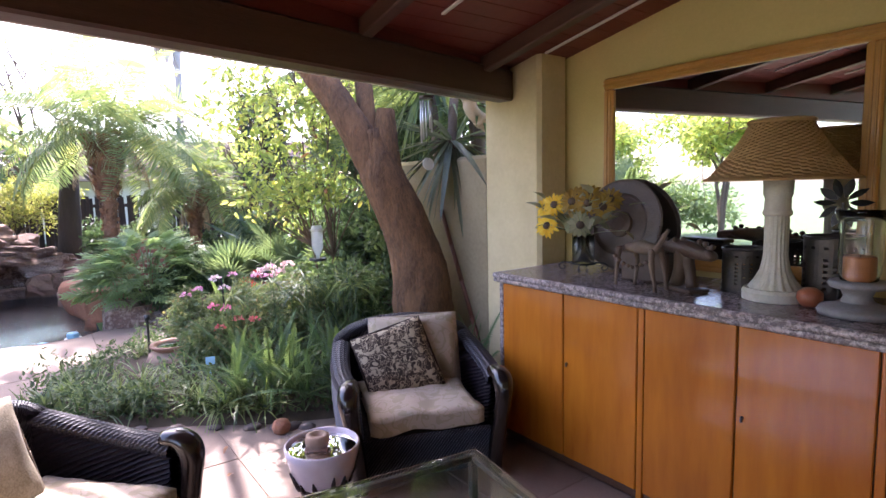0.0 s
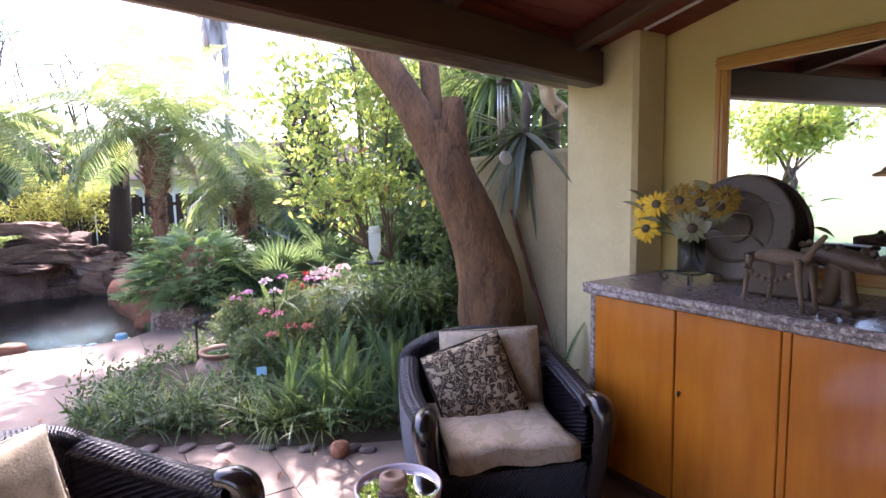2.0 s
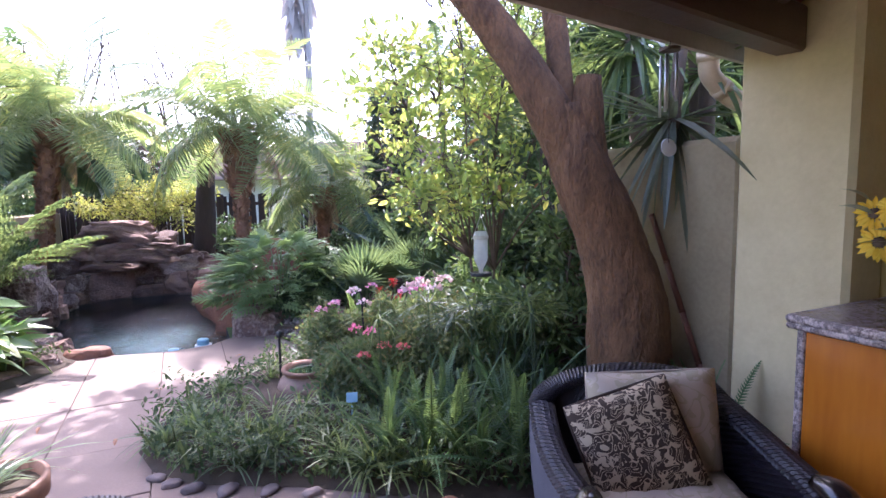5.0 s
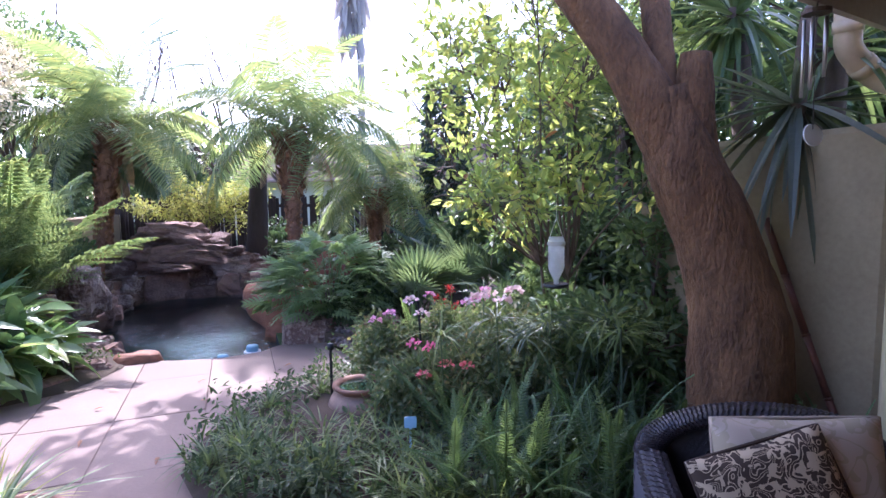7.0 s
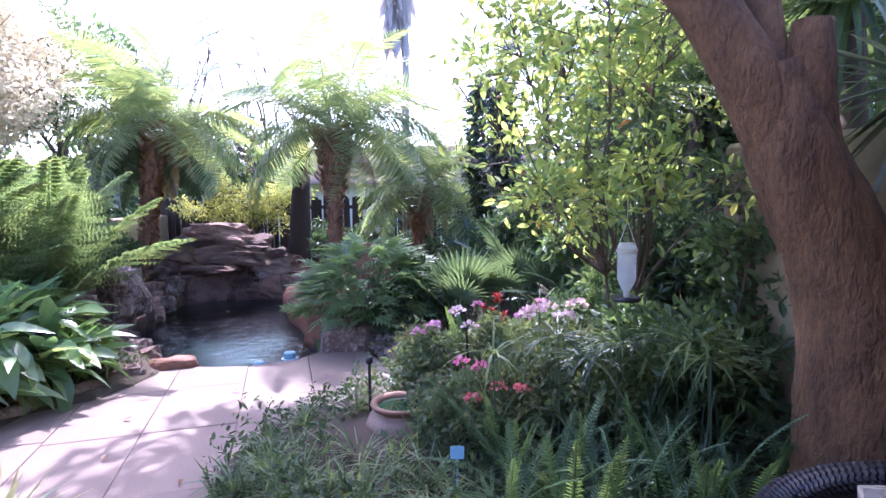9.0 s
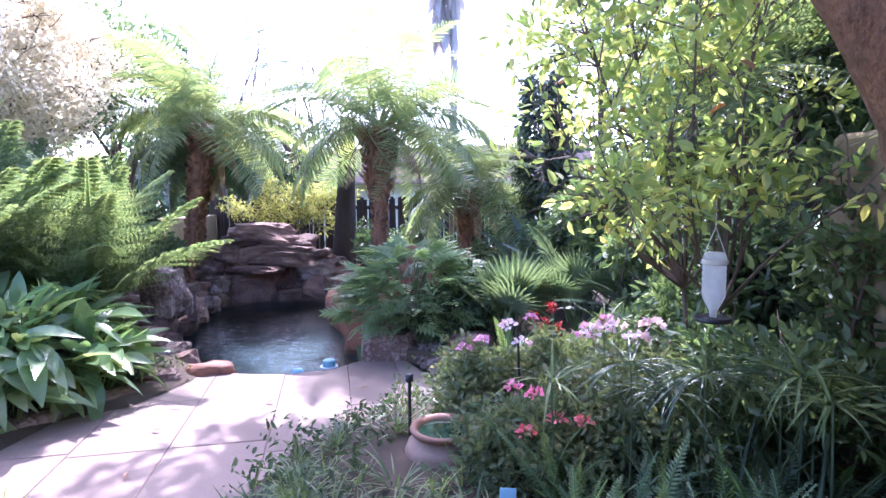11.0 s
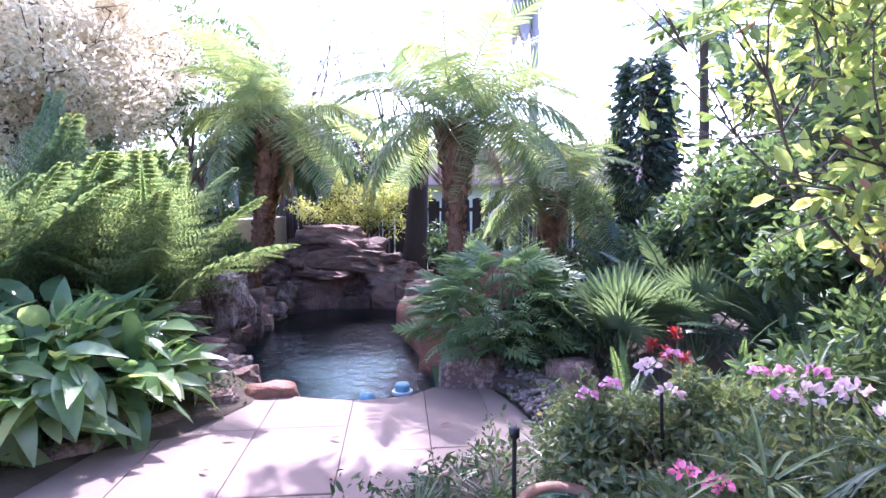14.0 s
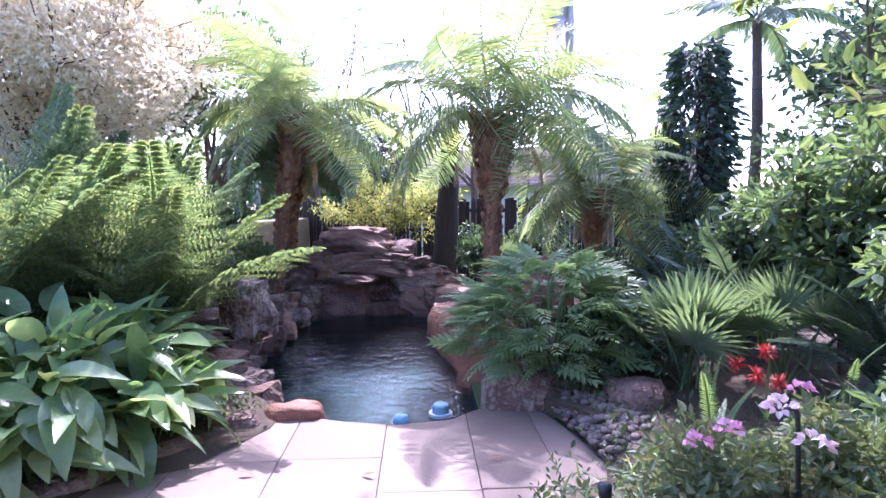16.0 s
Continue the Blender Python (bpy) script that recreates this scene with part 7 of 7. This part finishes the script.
    bushes = [((-1.90, 4.82, 0.30), (0.40, 0.34, 0.22), 5200, [(-1.93, 4.70, 0.62, "pink"), (-1.84, 4.72, 0.60, "pink"), (-1.72, 4.66, 0.52, "red"), (-1.83, 4.58, 0.47, "red"), (-1.62, 4.74, 0.50, "red")]),
              ((-1.48, 5.0, 0.50), (0.40, 0.34, 0.28), 5200, [(-1.62, 4.92, 0.86, "pale"), (-1.52, 4.88, 0.90, "pale"), (-1.36, 4.86, 0.93, "pale"), (-1.42, 4.80, 0.88, "pale"), (-1.68, 5.0, 0.82, "magenta"), (-1.6, 5.1, 0.88, "magenta")]),
              ((-2.30, 5.40, 0.36), (0.42, 0.36, 0.24), 4800, [(-2.42, 5.22, 0.62, "magenta"), (-2.34, 5.28, 0.66, "magenta"), (-2.20, 5.36, 0.74, "pale"), (-2.1, 5.3, 0.66, "pale")]),
              ((-1.95, 5.75, 0.42), (0.42, 0.36, 0.26), 4600, [(-2.15, 5.62, 0.74, "magenta"), (-1.8, 5.6, 0.72, "magenta"), (-1.7, 5.55, 0.75, "magenta")]),
              ((-1.5, 5.6, 0.45), (0.36, 0.34, 0.25), 4000, [])]
    rng = np.random.default_rng(95)
    for i, (c, rad, count, flowers) in enumerate(bushes):
        cl = clumps_in(rng, c, rad, 34, 0.13)
        base = (c[0], c[1], 0.10)
        t = leafy_tree("azalea_bush", "azalea bush with small leaves and bright flowers" if flowers else "small-leaved green azalea bush without flowers", base, [(0, 0, 0.1)], cl, count, 0.042, L_AZALEA, 500 + i, twigs=1, r0=0.012, group="azaleas in the bed")
        for x, y, z, k in flowers:
            s = Shape()
            n = 26
            d, _ = ball(rng, n)
            d[:, 2] = np.abs(d[:, 2])
            scatter(s, strip(1, 0.8, 3, 0.5, 0.3, "round"), d * np.array([0.026, 0.026, 0.018]), d + rng.normal(size=(n, 3)) * 0.4, 0.020 + 0.010 * rng.random(n), rng, 0.3)
            q = 1.3 if k == "pale" else 1.1
            part("flower", s, fl[k], t, k + " flower cluster", m=pose(x - base[0], y - base[1], z - base[2]) @ Matrix.Diagonal((q, q, q, 1)))
    # red bromeliad-like flowers
    r = thing("red_flower_plant", "plant with scarlet star flowers", "flower", pose(-2.38, 6.9, 0.1))
    part("stem", Shape().tube([(0, 0, 0), (0.02, 0, 0.5)], 0.008, 5), L_MID, r)
    for x, y, z in ((0, 0, 0.46), (-0.16, 0.02, 0.36), (0.07, -0.05, 0.30), (-0.04, -0.06, 0.33)):
        s = Shape()
        n = 44
        d, _ = ball(rng, n)
        scatter(s, strip(1, 0.2, 3, 0.5, 0.2, "sword"), np.zeros((n, 3)), d + np.array([0, 0, 0.2]), 0.055 + 0.03 * rng.random(n), rng, 0.3)
        part("flower", s, P_SCARLET, r, "scarlet flower", m=pose(x, y, z))
    # low cover over the soil
    s = Shape()
    bed = np.array(BED)
    n = 15000
    px = rng.uniform(-3.35, -0.5, n)
    py = np.where(rng.random(n) < 0.12, rng.uniform(3.72, 4.02, n), rng.uniform(3.72, 7.0, n))
    inside = np.zeros(n, bool)
    j = len(bed) - 1
    for i in range(len(bed)):
        xi, yi, xj, yj = *bed[i], *bed[j]
        hit = ((yi > py) != (yj > py)) & (px < (xj - xi) * (py - yi) / (yj - yi + 1e-9) + xi)
        inside ^= hit
        j = i
    keep = inside & (rng.random(n) < np.where(py < 5.6, 1.0, 0.45)) & (((px + 2.45) / 0.26) ** 2 + ((py - 4.74) / 0.30) ** 2 > 1)
    px, py = px[keep], py[keep]
    k = len(px)
    z = 0.06 + 0.17 * rng.random(k) ** 1.4 * (1 + 0.9 * np.sin(px * 9 + 2 * np.sin(py * 5)) * np.sin(py * 8 + px * 3))
    scatter(s, OVAL, np.stack([px, py, z], 1), rng.normal(size=(k, 3)) + np.array([0, 0, 0.3]), 0.024 + 0.045 * rng.random(k) ** 2, rng, 0.5)
    b = rng.random(k) < 0.02 + 0.08 * (np.sin(px * 5 + 1) * np.sin(py * 4) > 0.2)
    scatter(s, BLADE, np.stack([px[b], py[b], np.full(b.sum(), 0.07)], 1), rng.normal(size=(b.sum(), 3)) * 0.5 + np.array([0, 0, 0.9]), 0.10 + 0.12 * rng.random(b.sum()), rng, 0.3, wide=0.22)
    tagged(solid("ground_cover", s, L_COVER, "low mixed green ground cover of the bed", "ground cover"), kind="stuff")
    s = Shape()
    n = 9000
    px, py = rng.uniform(-7.5, -4.85, n), rng.uniform(3.2, 6.2, n)
    keep = (px < -5.15 - 0.15 * np.sin(py * 3)) & ((py < 5.45) | (px < -6.9))
    px, py = px[keep], py[keep]
    k = len(px)
    scatter(s, OVAL, np.stack([px, py, 0.07 + 0.10 * rng.random(k)], 1), rng.normal(size=(k, 3)) + np.array([0, 0, 0.3]), 0.03 + 0.03 * rng.random(k), rng, 0.5)
    tagged(solid("ground_cover", s, L_COVER, "low green ground cover under the broad leaves", "ground cover"), kind="stuff")


bed_plants()


def garden_things():
    u = thing("clay_urn", "weathered clay urn with green water", "urn", pose(-2.41, 4.92, 0.02) @ Matrix.Diagonal((1, 1, 0.8, 1)))
    part("body", Shape().lathe([(0, 0), (0.10, 0.0), (0.17, 0.06), (0.215, 0.14), (0.19, 0.215), (0.135, 0.25)], 36), M_URN, u, smooth=True)
    part("rim", Shape().lathe([(0.135, 0.25), (0.17, 0.28), (0.182, 0.30), (0.178, 0.315), (0.150, 0.312), (0.135, 0.285), (0.13, 0.26)], 36), M_TERRACOTTA, u, "glazed terracotta rim", True)
    part("water", Shape().lathe([(0, 0.285), (0.137, 0.285)], 36), M_GREENWATER, u, "green algae water")
    s = thing("garden_stake", "thin black metal garden light stake", "stake", pose(-2.66, 4.99, 0.0))
    part("rod", Shape().tube([(0, 0, 0), (0.0, 0.0, 0.46)], 0.010, 8), M_BLACKPL, s)
    part("head", Shape().lathe([(0.010, 0.455), (0.022, 0.46), (0.024, 0.50), (0.0, 0.505)], 12), M_BLACKPL, s, smooth=True)
    s = thing("plant_stake", "dark metal rod support among the azaleas", "stake", pose(-2.14, 5.37, 0.0))
    part("rod", Shape().tube(curve_pts([(0.03, 0, 0), (0.0, 0, 0.5), (-0.01, 0, 0.72), (-0.03, 0, 0.745), (-0.05, 0, 0.73)], 5), 0.008, 8), M_BLACKPL, s)
    f = thing("bird_feeder", "upturned clear plastic bottle bird feeder", "bird feeder", pose(-1.13, 4.965, 0))
    rib = [(0.046 + 0.0018 * (k % 2), 1.07 + 0.013 * k) for k in range(12)]
    part("bottle", Shape().lathe([(0.0, 0.972), (0.014, 0.972), (0.016, 1.0), (0.034, 1.035), (0.044, 1.058), *rib, (0.046, 1.235), (0.034, 1.252), (0, 1.252)], 28), M_PET, f, "ribbed cloudy plastic bottle", True)
    part("neck_ring", Shape().lathe([(0.0475, 1.20), (0.053, 1.205), (0.053, 1.22), (0.0475, 1.225)], 24), M_WHITEPL2, f, "white holding ring")
    part("dish", Shape().lathe([(0, 0.955), (0.07, 0.955), (0.075, 0.965), (0.072, 0.975), (0.03, 0.972), (0, 0.972)], 24), M_BLACKPL, f, "black plastic feeding dish")
    part("wire", Shape().tube([(0.05, 0, 1.215), (0, 0, 1.36), (0.0, 0, 1.50)], 0.002, 4).tube([(-0.05, 0, 1.215), (0, 0, 1.36)], 0.002, 4), M_WHITEPL2, f)
    m = solid("plant_tag", Shape().box(-0.034, -0.003, 0.03, 0.034, 0.003, 0.09, 0.003).box(-0.006, -0.003, -0.10, 0.006, 0.003, 0.03, 0.001), M_PLASTICBLUE, "pale blue plant label stuck in the bed", "plant label", pose(-1.85, 4.40, 0.21, -25, 0, 20))
    p = thing("terracotta_pot", "terracotta pot with strappy plant", "plant pot", pose(-2.62, 2.80, 0))
    part("pot", Shape().lathe([(0, 0), (0.13, 0), (0.17, 0.25), (0.19, 0.42), (0.21, 0.43), (0.215, 0.50), (0.195, 0.505), (0.185, 0.44), (0, 0.43)], 36), M_TERRACOTTA, p, smooth=True)
    part("soil", Shape().lathe([(0, 0.465), (0.186, 0.465)], 24), M_SOIL, p)
    strappy("potted_plant", "strappy green plant growing in the terracotta pot", (-2.62, 2.80, 0.466), 56, 0.34, 0.022, 451, L_STRAP, 88, 20, 0.9)
    # cane poles leaning on the wall behind the tree
    for i in range(6):
        c = thing("cane_pole", "reddish bamboo cane leaning behind the tree", "pole", None, "leaning cane poles")
        a, b = Vector((0.30 + 0.046 * i, 4.40 + 0.01 * i, 0.0)), Vector((-0.07 + 0.036 * i, 4.88 + 0.015 * i, 1.36 + 0.05 * (i % 3)))
        s = Shape()
        for k in range(5):
            s.tube([a.lerp(b, k / 5), a.lerp(b, (k + 0.97) / 5)], 0.0175, 8).tube([a.lerp(b, (k + 0.955) / 5), a.lerp(b, (k + 0.995) / 5)], 0.0205, 8)
        part("cane", s, M_BAMBOO, c, smooth=True)
    fl = thing("pool_floater", "pale blue floating pool chlorinator", "pool float", pose(-4.35, 6.37, -0.13))
    part("drum", Shape().lathe([(0, 0), (0.055, 0.0), (0.06, 0.02), (0.06, 0.12), (0.05, 0.13), (0, 0.13)], 24), M_PLASTICBLUE, fl, smooth=False)
    part("collar", Shape().lathe([(0.06, 0.05), (0.085, 0.05), (0.085, 0.07), (0.06, 0.07)], 24), M_WHITEPL2, fl)
    fl = thing("pool_floater", "pale blue float by the pool edge", "pool float", pose(-4.53, 6.14, -0.13))
    part("drum", Shape().lathe([(0, 0), (0.05, 0.0), (0.06, 0.03), (0.05, 0.075), (0, 0.085)], 24), M_PLASTICBLUE, fl, smooth=True)


garden_things()


def fallen_leaves():
    rng = np.random.default_rng(17)
    tv, tf = strip(0.07, 0.028, 4, 0.5, 0.4, "leaf")
    tv[:, 2] -= tv[:, 2].min()
    me = Shape().add(tv, tf).mesh("fallen_leaf")
    me.materials.append(L_RUST)
    for x, y in ((-3.95, 4.15), (-4.3, 4.6), (-3.7, 4.9), (-2.1, 3.45), (-1.35, 3.5), (-1.2, 3.15), (-4.6, 4.9), (-3.3, 4.1), (-4.0, 5.3), (-1.75, 3.6), (-2.6, 3.5), (-3.55, 5.85)):
        tagged(link("fallen_leaf", me, None, None, pose(x, y, 0.002, 0, 0, 360 * rng.random()) @ Matrix.Diagonal((0.8 + 0.5 * rng.random(), 1, 1, 1))), "dry curled leaf fallen on the paving", "leaf", "fallen leaves on the paving")


fallen_leaves()

# ---- paving slabs ----
END_N = [-6.5, -3.6, -3.19, -2.85, -2.68, -2.3, -1.93, -1.74, -1.5, -1.33, -1.24, -1.12, -1.08, 1.0]
END_U = [-5.0, -5.43, -5.43, -5.26, -5.19, -5.11, -5.17, -5.35, -5.42, -5.31, -5.10, -4.60, -2.3, -2.3]


def paving():
    pv = thing("pavement", "pale pinkish sandstone slab paving", "paving", VM, kind="structure")
    rng = np.random.default_rng(7)
    cols = [-6.4, -5.8, -5.2, -4.65, -4.05, -3.5, -2.94, -2.36, -1.83, -1.40, -1.06, -0.55, 0.02]
    for a, b in zip(cols[:-1], cols[1:]):
        u = 4.5 - 0.3 * rng.random()
        lim = min(float(np.interp(x, END_N, END_U)) for x in np.linspace(a, b, 7))
        hi = max(float(np.interp(x, END_N, END_U)) for x in np.linspace(a, b, 7))
        while u > hi + 0.15:
            ln = 0.62 + 0.30 * rng.random()
            nu = u - ln
            last = nu < hi + 0.25
            g = 0.0018
            dz = rng.normal() * 0.0015
            na, nb = a + g, b - g
            if last:
                xs = np.linspace(na, nb, 7)
                far = [(float(np.interp(x, END_N, END_U)), float(x)) for x in xs]
            else:
                far = [(nu + g + rng.normal() * 0.003, na), (nu + g + rng.normal() * 0.003, nb)]
            poly = [(u - g, nb), (u - g, na)] + far
            k = len(poly)
            cx, cy = sum(p[0] for p in poly) / k, sum(p[1] for p in poly) / k
            v = [(x, y, -0.045) for x, y in poly] + [(x, y, dz - 0.003) for x, y in poly]
            v += [(x + 0.004 * (1 if cx > x else -1), y + 0.004 * (1 if cy > y else -1), dz) for x, y in poly]
            f = [tuple(2 * k + i for i in range(k))[::-1], tuple(range(k))]
            for i in range(k):
                j = (i + 1) % k
                f += [(j, i, k + i, k + j), (k + j, k + i, 2 * k + i, 2 * k + j)]
            part("slab", Shape().add(v, [q[::-1] for q in f]), M_SLAB, pv)
            if last:
                break
            u = nu


paving()
